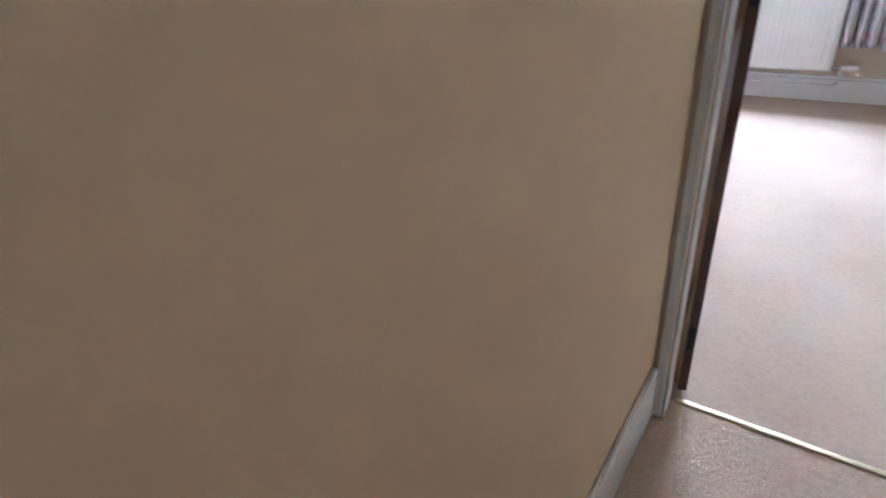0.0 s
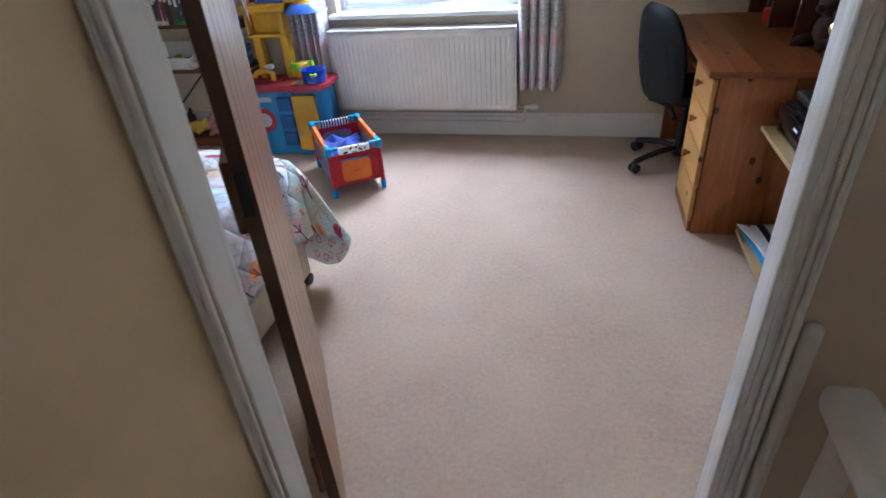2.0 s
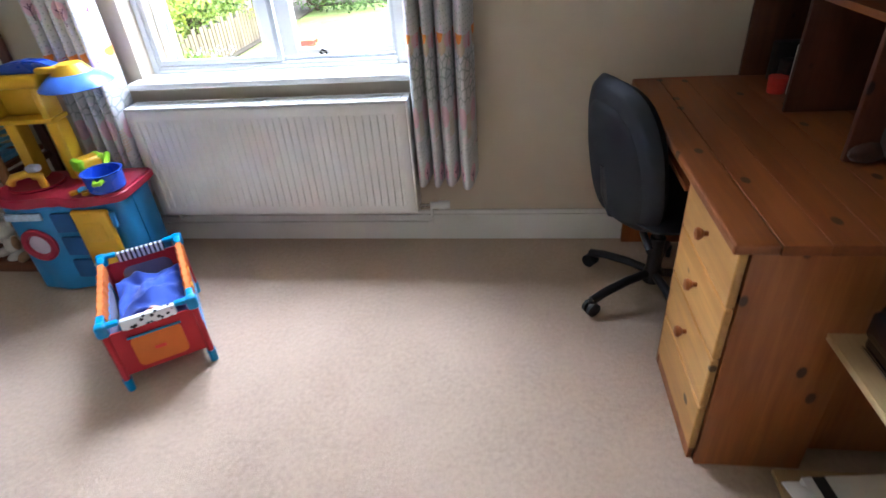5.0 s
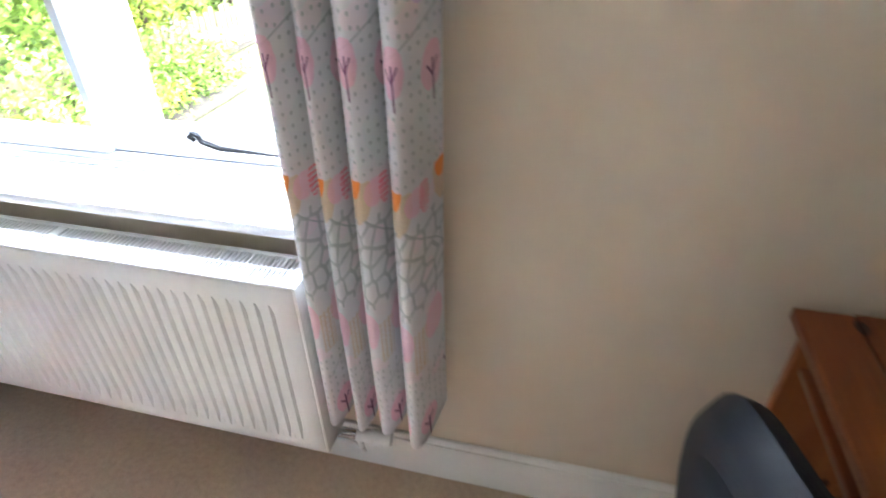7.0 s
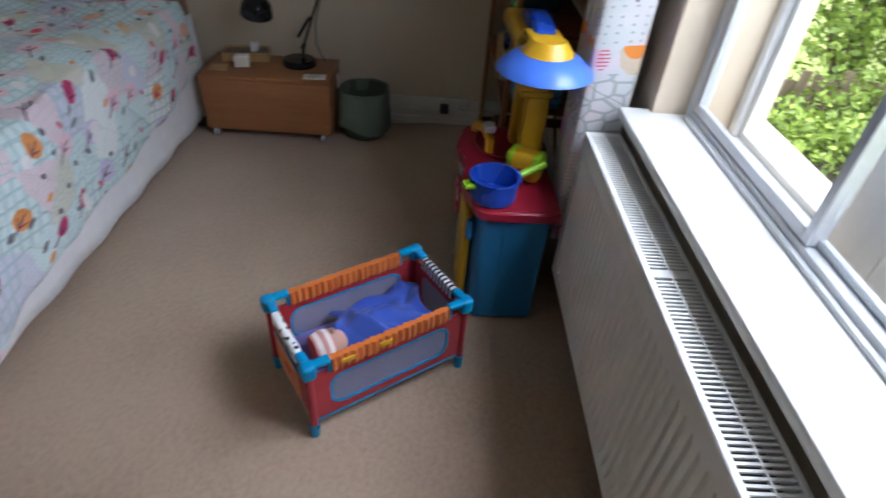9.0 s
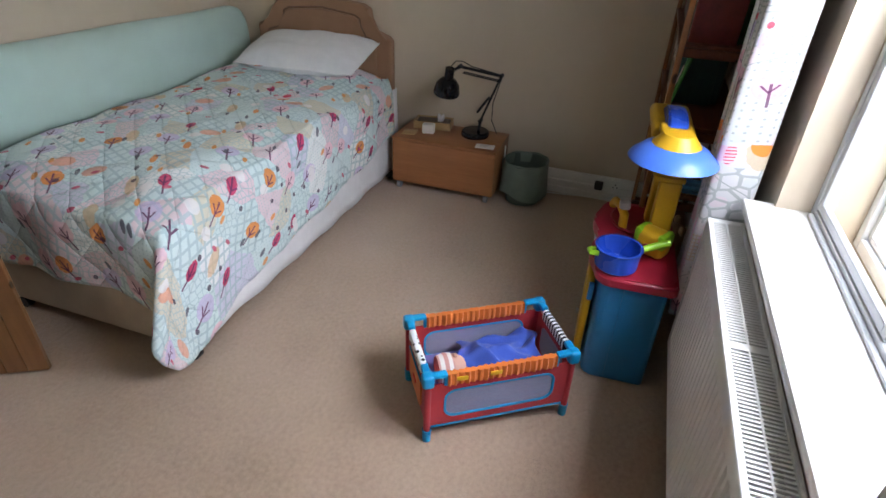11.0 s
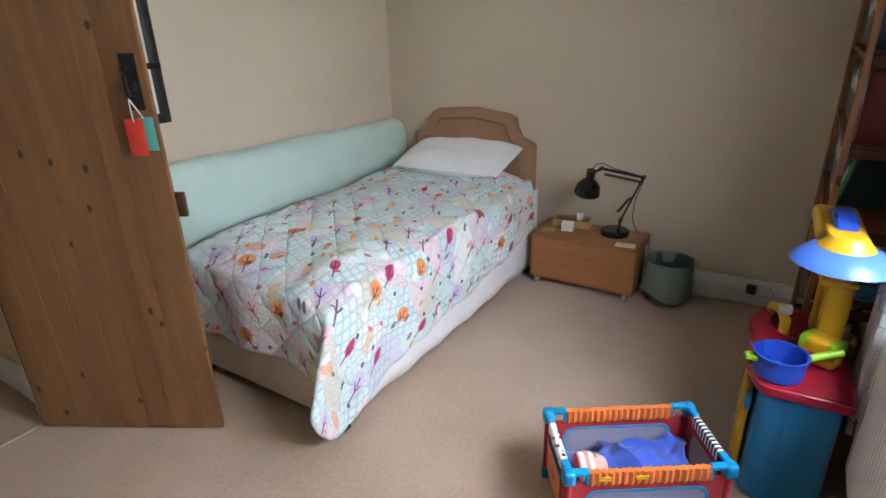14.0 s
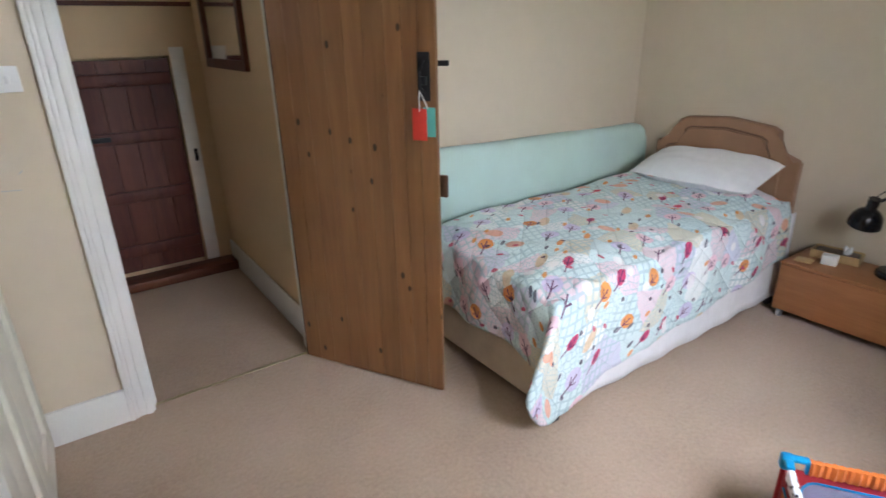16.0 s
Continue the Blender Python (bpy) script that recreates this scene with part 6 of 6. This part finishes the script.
part("back", B(DKX1 - 0.010, DKX1 - 0.003, DKY0 + 0.0205, DKY1 - 0.0205, DKZ + 0.002, 1.46), RED_PINE, hu)
# clutter in the hutch
for k, (y, w, h, m_, lab) in enumerate(((-0.10, 0.05, 0.14, BLACK, "black camera case in the hutch"), (-0.19, 0.06, 0.10, BLACK, "black gadget in the hutch"), (-0.28, 0.05, 0.17, PAPER, "white box in the hutch"), (-0.35, 0.04, 0.12, BLACK, "black tin in the hutch"))):
    solo("small_case", B(-0.05, 0.05, -w / 2, w / 2, 0, h, bevel=0.008), m_, lab, "case", at=pose(HX0 + 0.12, y, DKZ + 0.001, 0, 0, 6 * k))
solo("red_pot", R((0, 0, 0), (0, 0, 0.055), 0.028, 0.032), CARD_RED, "small red pot in the hutch", "pot", at=pose(HX0 + 0.05, -0.235, DKZ + 0.001))
for y, c in ((-0.08, (0.5, 0.5, 0.48)), (-0.12, (0.2, 0.25, 0.4)), (-0.16, (0.7, 0.68, 0.6))):
    solo("paperback", B(0, 0.16, -0.012, 0.012, 0, 0.21, bevel=0.002), plain("paperback_cover", c, 0.4, vary=0.3, scale=30), "paperback on the hutch shelf", "book", at=pose(HX0 + 0.02, y, 1.104), group="paperbacks")
BEAR = [(Vector(c) * 1.3, r * 1.3, a, b, d) for c, r, a, b, d in BODY]
soft_toy("teddy_bear", "brown teddy bear sitting on the desk", pose(1.40, -0.86, DKZ + 0.001, 0, 0, -70), PLUSH_BROWN, BEAR)
soft_toy("teddy_bear", "brown teddy bear leaning on the other on the desk", pose(1.42, -1.03, DKZ + 0.001, 0, 0, -95), PLUSH_BROWN, BEAR)

# ---- office chair ----
ch = thing("office_chair", "dark blue-grey vinyl office chair pushed under the desk", "chair", Matrix.Translation((0.968, -0.405, 0)) @ Matrix.Rotation(radians(20), 4, "Z"))
bm = bmesh.new()
lathe(bm, [(0.0, 0.06), (0.035, 0.06), (0.038, 0.10), (0.028, 0.13), (0.028, 0.26), (0.02, 0.262), (0.02, 0.40), (0.0, 0.40)], 20)
part("column", bm, BLACK, ch)
for k in range(5):
    a = radians(72 * k + 118)
    d = Vector((math.cos(a), math.sin(a), 0))
    bm = bmesh.new()
    tube(bm, [d * 0.03 + Vector((0, 0, 0.10)), d * 0.12 + Vector((0, 0, 0.098)), d * 0.22 + Vector((0, 0, 0.082)), d * 0.285 + Vector((0, 0, 0.062))], 0.017, 10)
    leg = part("leg", bm, BLACK, ch)
    bm = bmesh.new()
    s = d.cross(Vector((0, 0, 1)))
    for o in (-0.014, 0.014):
        rod(bm, d * 0.285 + s * (o - 0.008) + Vector((0, 0, 0.028)), d * 0.285 + s * (o + 0.008) + Vector((0, 0, 0.028)), 0.028, None, 18)
    rod(bm, d * 0.285 + Vector((0, 0, 0.03)), d * 0.285 + Vector((0, 0, 0.068)), 0.012)
    part("castor", bm, BLACK, leg)


def pad(w, h, t, top=1.0, bottom=0.8, bow=0.03, square=3.0, flat=5.0, rings_=9, seg=48):
    """A padded panel with a rounded outline, thick to near its rim, bowed across its width."""
    bm = bmesh.new()
    first = {}
    for side in (1, -1):
        mid_ = bm.verts.new((side * t / 2, 0, 0))
        last = None
        for k in range(1, rings_ + 1):
            r = (k / rings_) ** 0.6
            row = []
            for i in range(seg):
                a = 2 * math.pi * i / seg
                c, d = math.cos(a), math.sin(a)
                g = (abs(c) ** square + abs(d) ** square) ** (-1 / square)
                p, q = r * g * c, r * g * d
                q_ = max(-1.0, min(1.0, q))
                half = w / 2 * (1 - (1 - (top if q > 0 else bottom)) * abs(q_) ** 1.6)
                depth = side * t / 2 * max(0.0, 1 - r ** flat) ** 0.5 + bow * p * p
                row.append(first[i] if side < 0 and k == rings_ else bm.verts.new((depth, p * half, q * h / 2)))
            if side > 0 and k == rings_:
                first = dict(enumerate(row))
            for i in range(seg):
                j = (i + 1) % seg
                bm.faces.new((mid_, row[i], row[j]) if last is None else (last[i], row[i], row[j], last[j]))
            last = row
    return bm


part("seat", pad(0.47, 0.44, 0.075, 1.0, 1.0, 0.015, 4.0), LEATHER, ch, "dark vinyl seat", at=Matrix.Translation((0.01, 0, 0.445)) @ Matrix.Rotation(radians(90), 4, "Y"))
back = part("backrest", pad(0.455, 0.52, 0.085, 0.74, 0.96, 0.028, 3.6, 7.0), LEATHER, ch, "dark blue-grey padded backrest", at=Matrix.Translation((-0.205, 0, 0.632)) @ Matrix.Rotation(radians(-9), 4, "Y"))
part("back_shell", pad(0.375, 0.43, 0.05, 0.76, 0.96, 0.028, 3.6, 4.0), CHAIR_SHELL, ch, "dark grey plastic back shell", at=Matrix.Translation((-0.238, 0, 0.606)) @ Matrix.Rotation(radians(-9), 4, "Y"))
bm = bmesh.new()
tube(bm, [(0.02, 0, 0.40), (-0.14, 0, 0.385), (-0.205, 0, 0.41), (-0.235, 0, 0.50), (-0.245, 0, 0.60)], 0.022, 10)
part("back_support", bm, BLACK, ch)
bm = bmesh.new()
tube(bm, [(-0.10, -0.05, 0.395), (-0.15, -0.12, 0.375), (-0.17, -0.20, 0.355)], 0.013, 10)
part("lever", bm, BLACK, ch, "black height lever")

# ---- printer trolley ----
tr = thing("printer_trolley", "low pale-board printer trolley on black castors", "trolley")
TX0_, TX1_, TY0_, TY1_ = 1.105, 1.50, -1.765, -1.26
for z in (0.052, 0.526):
    part("shelf", B(TX0_, TX1_, TY0_, TY1_, z, z + 0.018, bevel=0.002), MELAMINE, tr)
part("back_board", B(TX1_ - 0.14, TX1_ - 0.122, TY0_ + 0.02, TY1_ - 0.02, 0.0705, 0.5255), MELAMINE, tr)
for x in (TX0_ + 0.04, TX1_ - 0.04):
    for y in (TY0_ + 0.035, TY1_ - 0.035):
        bm = bmesh.new()
        rod(bm, (x - 0.01, y, 0.024), (x + 0.01, y, 0.024), 0.024, None, 16)
        rod(bm, (x, y, 0.03), (x, y, 0.0515), 0.01)
        part("castor", bm, BLACK, tr, "black castor")
solo("floor_board", B(1.10, 1.50, -1.86, -1.80, 0.0, 0.045, bevel=0.003), MELAMINE, "pale board lying beside the trolley", "board")
pr = thing("printer", "gloss black inkjet printer on the trolley", "printer", Matrix.Translation((1.125, -1.735, 0.545)))
part("body", B(0.02, 0.36, 0, 0.43, 0.0, 0.125, bevel=0.018, seg=3), GLOSS_BLACK, pr)
part("scanner_lid", B(0.055, 0.36, 0.006, 0.424, 0.1255, 0.160, bevel=0.012, seg=3), BLACK, pr)
pnl = part("control_panel", B(0.0, 0.053, 0.02, 0.41, 0.055, 0.118, bevel=0.010), GLOSS_BLACK, pr)
part("chrome_edge", B(0.017, 0.0195, 0.01, 0.42, 0.008, 0.014), CHROME, pr, "bright trim line")
bm = bmesh.new()
for k in range(3):
    box(bm, 0.10 + k * 0.045, 0.135 + k * 0.045, 0.10, 0.34, 0.1603, 0.1612)
part("label", bm, PAPER, pr, "white and black label", smooth=False)
bm = bmesh.new()
for k in range(5):
    box(bm, 0.105 + 0.045 * (k % 3), 0.128 + 0.045 * (k % 3), 0.13 + 0.04 * k, 0.15 + 0.04 * k, 0.1614, 0.1620)
part("label_print", bm, BLACK, pr, smooth=False)
part("logo_bar", B(-0.0012, -0.0002, 0.16, 0.20, 0.085, 0.094), WHITE_PLASTIC, pr, "small pale bar mark", smooth=False)
part("button", B(-0.002, 0.0, 0.05, 0.062, 0.082, 0.094), WHITE_PLASTIC, pr, smooth=False)
stack = thing("paper_stack", "white papers and a box file on a blue folder", "papers", pose(1.15, -1.63, 0.071, 0, 0, 6))
part("folder", B(0.0, 0.26, 0.0, 0.32, 0, 0.016, bevel=0.003), BLUE_FILE, stack, "bright blue folder")
part("box_file", B(0.02, 0.27, 0.01, 0.31, 0.0165, 0.052, bevel=0.003), PAPER, stack)
part("dark_strip", B(0.045, 0.075, 0.012, 0.308, 0.0522, 0.0535), BLACK, stack, smooth=False)
for k in range(4):
    part("sheet", B(-0.02, 0.03, 0.02, 0.26, 0.053 + 0.004 * k, 0.0555 + 0.004 * k, m=pose(0, 0.01 * k, 0.0, 0, 8 + 2 * k, 3 * k)), PAPER, stack, smooth=False)

# ---- white fitted cupboard ----
cu = thing("cupboard", "off-white panelled fitted cupboard beside the doorway", "cupboard")
WX, WY0, WY1 = 1.015, -2.882, -1.952
part("carcass", B(WX + 0.024, RIGHT - 0.002, WY0, WY1, 0.0, 2.1), CREAM_GLOSS, cu, smooth=False)


def panel_door(y0, y1, z0, z1):
    bm = bmesh.new()
    s, x0, x1 = 0.105, WX, WX + 0.0235
    box(bm, x0, x1, y0, y0 + s, z0, z1, 0.003)
    box(bm, x0, x1, y1 - s, y1, z0, z1, 0.003)
    rails = [(z0, z0 + 0.13), (z0 + 0.80, z0 + 0.93), (z1 - 0.11, z1)]
    for a, b in rails:
        box(bm, x0, x1, y0 + s + 0.0004, y1 - s - 0.0004, a, b, 0.003)
    d = part("door", bm, CREAM_GLOSS, cu, "off-white panelled door")
    for (a, b), (c, e) in zip(rails, rails[1:]):
        bm = bmesh.new()
        box(bm, x0 + 0.014, x1, y0 + s + 0.0005, y1 - s - 0.0005, b + 0.0005, c - 0.0005)
        box(bm, x0 + 0.009, x0 + 0.0138, y0 + s + 0.035, y1 - s - 0.035, b + 0.035, c - 0.035, 0.004)
        part("panel", bm, CREAM_GLOSS, d)
    return d


d1 = panel_door(-2.405, WY1, 0.03, 2.06)
d2 = panel_door(WY0, -2.411, 0.03, 2.06)
bm = bmesh.new()
lathe(bm, [(0.009, 0.0), (0.008, 0.012), (0.017, 0.020), (0.019, 0.030), (0.012, 0.038), (0.0, 0.040)], 20)
part("knob", bm, BRASS, d1, "brass knob", at=Matrix.Translation((WX, -2.0, 1.06)) @ Matrix.Rotation(radians(-90), 4, "Y"))

# ---- landing ----
hd = thing("door_2", "dark red-brown ledged plank door at the landing's end", "door")
hd["kind"] = "structure"
for i in range(5):
    part("board", B(0.0345 + 0.136 * i, 0.170 + 0.136 * i, -4.565, -4.54, 0.07, 1.435, bevel=0.003, seg=1), OLD_OAK, hd, smooth=False)
for z in (0.18, 0.55, 0.93, 1.28):
    part("ledge", B(0.04, 0.71, -4.5395, -4.515, z, z + 0.075, bevel=0.006), OLD_OAK, hd)
bm = bmesh.new()
box(bm, 0.45, 0.60, -4.5145, -4.505, 0.955, 0.985, 0.003)
part("latch", bm, IRON, hd)
solo("hall_step", B(HL + 0.002, 1.2, -4.498, -4.33, 0.0, 0.062, bevel=0.008), RED_PINE_X, "brown wooden step below the dark door", "step")
bm = bmesh.new()
box(bm, -0.055, 0.028, -4.4995, -4.478, 0.066, 1.50, 0.004)
solo("trim_hall_door", bm, GLOSS, "cream door surround on the landing", kind="structure")
solo("door_catch", B(-0.03, -0.008, -4.477, -4.465, 0.78, 0.86, bevel=0.002), IRON, "black iron catch on the door surround", "catch")
solo("ceiling_rail", B(HL + 0.01, 1.6, -4.4995, -4.47, 1.735, 1.76, bevel=0.002), OLD_OAK, "thin dark rail on the landing wall", "rail")
mir = thing("mirror", "small dark-framed mirror on the landing wall", "mirror")
MY0, MY1, MZ0, MZ1 = -4.24, -3.46, 1.385, 1.90
bm = bmesh.new()
ring(bm, [(MY0, MZ0), (MY1, MZ0), (MY1, MZ1), (MY0, MZ1)], [(MY0 + 0.05, MZ0 + 0.05), (MY1 - 0.05, MZ0 + 0.05), (MY1 - 0.05, MZ1 - 0.05), (MY0 + 0.05, MZ1 - 0.05)], 0.025, Matrix(((0, 0, 1, HL + 0.001), (1, 0, 0, 0), (0, 1, 0, 0), (0, 0, 0, 1))))
part("frame", bm, RED_PINE, mir, smooth=False)
part("glass", B(HL + 0.002, HL + 0.012, MY0 + 0.049, MY1 - 0.049, MZ0 + 0.049, MZ1 - 0.049), plain("mirror_silver", (0.85, 0.85, 0.85), 0.08, 1.0, vary=0.01, bump=0.0), mir, smooth=False)
# white turned balusters of the stair
st = thing("balustrade", "white painted stair balustrade with turned balusters", "balustrade")
prof = [(0.020, 0.0), (0.020, 0.12), (0.012, 0.135), (0.021, 0.155), (0.012, 0.175), (0.015, 0.20), (0.023, 0.30), (0.019, 0.42), (0.012, 0.52), (0.020, 0.545), (0.012, 0.565), (0.020, 0.585), (0.020, 0.78)]
for k in range(6):
    bm = bmesh.new()
    lathe(bm, prof, 14)
    part("baluster", bm, GLOSS, st, at=Matrix.Translation((0.735, -3.06 - 0.115 * k, 0.03)))
bm = bmesh.new()
box(bm, 0.705, 0.765, -3.72, -3.015, 0.8105, 0.855, 0.015, 3)
part("handrail", bm, GLOSS, st)
part("string", B(0.71, 0.76, -3.72, -3.015, 0.0, 0.03, bevel=0.004), GLOSS, st)
bm = bmesh.new()
box(bm, 0.672, 0.694, -3.012, -2.9925, 0.0, 0.93, 0.009, 3)
part("wall_post", bm, GLOSS, st, "slim white half post against the wall")


# ---- garden ----
GZ = -0.6


def lawn_material():
    n = Nodes("mown_grass")
    v = n.mapped()
    a, b = n.noise(v, 38.0, 5.0, 0.75), n.noise(v, 2.2, 4.0, 0.7)
    both = n.math("ADD", n.math("MULTIPLY", a, 0.55), n.math("MULTIPLY", b, 0.45))
    n.bump(a, 0.8, 0.02)
    return n.done(n.ramp(both, [(0.3, (0.14, 0.22, 0.05)), (0.5, (0.29, 0.37, 0.11)), (0.68, (0.46, 0.50, 0.24))]), 0.9)


LAWN = lawn_material()
SOIL = plain("dark_soil", (0.09, 0.075, 0.06), 0.95, vary=0.4, scale=12, bump=0.6, grain=60)
LEAF = leaf_material("shrub_leaves", (0.07, 0.13, 0.022), (0.26, 0.37, 0.07))
LEAF_DARK = leaf_material("dark_shrub_leaves", (0.03, 0.07, 0.02), (0.12, 0.20, 0.05))
LEAF_YELLOW = leaf_material("golden_shrub_leaves", (0.14, 0.19, 0.025), (0.36, 0.42, 0.06))
PETAL = leaf_material("pale_petals", (0.35, 0.38, 0.70), (0.70, 0.72, 0.80))
PETAL_Y = leaf_material("yellow_petals", (0.75, 0.50, 0.02), (0.80, 0.62, 0.10))
BARK = plain("brown_bark", (0.12, 0.085, 0.06), 0.9, vary=0.3, scale=14, bump=0.5)
FENCE = wood("weathered_fence", (0.16, 0.12, 0.085), (0.30, 0.24, 0.18), "Z", False, 0.8)
RENDER = wall_material("white_render", (0.78, 0.78, 0.76))
bm = bmesh.new()
box(bm, -400, 400, 0.335, 800, GZ - 0.5, GZ)
solo("ground", bm, LAWN, "mown green lawn", kind="structure", smooth=False)
bm = bmesh.new()
box(bm, -2.4, 8, 2.05, 2.55, GZ, GZ + 0.03, 0.01)
box(bm, -12, 8, 0.34, 0.9, GZ, GZ + 0.02, 0.01)
box(bm, -4.1, -3.1, 1.2, 4.5, GZ, GZ + 0.05, 0.02)
box(bm, -6.0, -4.05, 4.6, 16, GZ, GZ + 0.05, 0.02)
box(bm, -12, 6, 11.2, 16, GZ, GZ + 0.06, 0.02)
solo("flower_bed", bm, SOIL, "dark soil flower border", kind="structure")


def leaves(count, centre, spread, size, seed, clump=0.55):
    """A crown of many small bent leaves, gathered in uneven clumps."""
    r = random.Random(seed)
    knots = [Vector((r.gauss(0, 0.5), r.gauss(0, 0.5), r.gauss(0, 0.45))) for _ in range(16)]
    vs, fs = [], []
    for _ in range(count):
        k = r.choice(knots)
        p = k + Vector((r.gauss(0, 1), r.gauss(0, 1), r.gauss(0, 1))).normalized() * (r.random() ** 0.5) * clump
        p = Vector((p.x * spread[0], p.y * spread[1], p.z * spread[2])) + Vector(centre)
        if p.z < GZ + 0.02:
            p.z = GZ + 0.02 + r.random() * 0.3
        q = Euler((r.uniform(-1.1, 1.1), r.uniform(-1.1, 1.1), r.uniform(0, 6.28))).to_matrix()
        s = size * r.uniform(0.6, 1.4)
        i = len(vs)
        for c in ((-0.5, 0, 0), (0, -0.28, 0.08), (0.55, 0, -0.05), (0, 0.28, 0.08)):
            vs.append(p + q @ (Vector(c) * s))
        fs += [(i, i + 1, i + 2), (i, i + 2, i + 3)]
    return vs, fs


def shrub(name, label, centre, spread, size, count, mat, seed, trunk=True, category="shrub"):
    t = thing(name, label, category)
    vs, fs = leaves(count, centre, spread, size, seed)
    me = bpy.data.meshes.new("crown")
    me.from_pydata([tuple(v) for v in vs], [], fs)
    me.materials.append(mat)
    ob = new("crown", me)
    ob.parent = t
    if trunk:
        bm = bmesh.new()
        base = Vector((centre[0], centre[1], GZ - 0.02))
        r = random.Random(seed)
        for k in range(4):
            a = base + Vector((r.uniform(-0.12, 0.12), r.uniform(-0.12, 0.12), 0))
            b = Vector(centre) + Vector((r.uniform(-0.5, 0.5) * spread[0], r.uniform(-0.5, 0.5) * spread[1], r.uniform(0, 0.4) * spread[2]))
            tube(bm, [a, (a + b) / 2 + Vector((r.uniform(-0.1, 0.1), r.uniform(-0.1, 0.1), 0)), b], 0.018 + 0.01 * k, 6)
        part("trunk", bm, BARK, t)
    return t


shrub("shrub", "leafy green shrub over the fence", (-4.9, 3.2, 0.85), (0.95, 1.5, 1.25), 0.085, 14000, LEAF, 1)
shrub("shrub", "tall bright green shrub by the fence", (-5.2, 5.4, 0.75), (1.2, 1.4, 1.25), 0.085, 12000, LEAF_YELLOW, 2)
shrub("shrub", "dark green shrub in the border", (-5.2, 7.4, 0.25), (1.0, 1.2, 0.8), 0.08, 6000, LEAF, 3)
shrub("shrub", "broad dark shrub at the lawn's end", (-4.0, 10.6, 0.1), (1.6, 1.0, 0.7), 0.085, 6000, LEAF_DARK, 4)
shrub("shrub", "golden shrub at the lawn's end", (-4.9, 10.2, 0.5), (1.3, 1.0, 0.9), 0.085, 6000, LEAF_YELLOW, 5)
shrub("shrub", "green shrub at the far border", (-0.8, 12.6, 0.2), (1.5, 1.0, 0.75), 0.10, 6000, LEAF, 6)
shrub("shrub", "large shrub at the far border", (2.4, 13.2, 0.6), (1.7, 1.0, 1.1), 0.10, 6000, LEAF_DARK, 7)
shrub("tree", "leafy tree beyond the garden", (-7.0, 9.0, 2.6), (2.2, 2.2, 2.0), 0.13, 9000, LEAF, 8, category="tree")
shrub("tree", "leafy tree at the end of the garden", (0.4, 17.0, 3.2), (3.2, 2.4, 2.4), 0.16, 9000, LEAF_DARK, 9, category="tree")
shrub("flower_clump", "pale blue flowers in the near border", (-1.2, 2.35, GZ + 0.14), (0.55, 0.12, 0.12), 0.035, 700, PETAL, 11, False, "flowers")
shrub("flower_clump", "low green plants in the near border", (-1.3, 2.4, GZ + 0.10), (1.1, 0.22, 0.14), 0.06, 2200, LEAF, 12, False, "plants")
shrub("flower_clump", "yellow primroses in the near border", (-1.75, 2.6, GZ + 0.12), (0.16, 0.12, 0.10), 0.04, 160, PETAL_Y, 13, False, "flowers")
shrub("flower_clump", "low plants below the fence", (-3.75, 3.3, GZ + 0.26), (0.5, 1.8, 0.42), 0.065, 8000, LEAF, 14, False, "plants")
shrub("flower_clump", "yellow flowers below the fence", (-3.3, 3.5, GZ + 0.2), (0.2, 0.5, 0.12), 0.04, 140, PETAL_Y, 15, False, "flowers")
shrub("flower_clump", "lilac flowers at the lawn's edge", (-4.3, 5.6, GZ + 0.2), (0.35, 1.0, 0.2), 0.05, 700, PETAL, 16, False, "flowers")
fn = thing("garden_fence", "weathered wooden paling fence", "fence")
for i in range(64):
    y = 2.0 + i * 0.115
    part("paling", B(-4.16, -4.14, y, y + 0.085, GZ, GZ + 0.58 + 0.05 * math.sin(i * 2.3), bevel=0.004, seg=1), FENCE, fn, smooth=False)
for z in (GZ + 0.14, GZ + 0.42):
    part("rail", B(-4.20, -4.165, 1.9, 9.5, z, z + 0.06), FENCE, fn, smooth=False)
rb = thing("garden_trug", "bright red plastic trug standing on the lawn", "trug", pose(-2.75, 6.15, GZ))
bm = bmesh.new()
lathe(bm, [(0.0, 0.0), (0.13, 0.0), (0.16, 0.05), (0.19, 0.24), (0.20, 0.25), (0.185, 0.25), (0.15, 0.06), (0.0, 0.02)], 28)
part("tub", bm, CARD_RED, rb)
for sgn in (-1, 1):
    bm = bmesh.new()
    tube(bm, [(sgn * 0.19, -0.07, 0.245), (sgn * 0.21, -0.05, 0.30), (sgn * 0.21, 0.05, 0.30), (sgn * 0.19, 0.07, 0.245)], 0.012, 8)
    part("handle", bm, CARD_RED, rb)
solo("seed_tray", B(-0.17, 0.17, -0.11, 0.11, 0, 0.07, bevel=0.012), BLACK, "black plastic seed tray on the lawn", "tray", at=pose(-3.1, 6.2, GZ, 0, 0, 20))
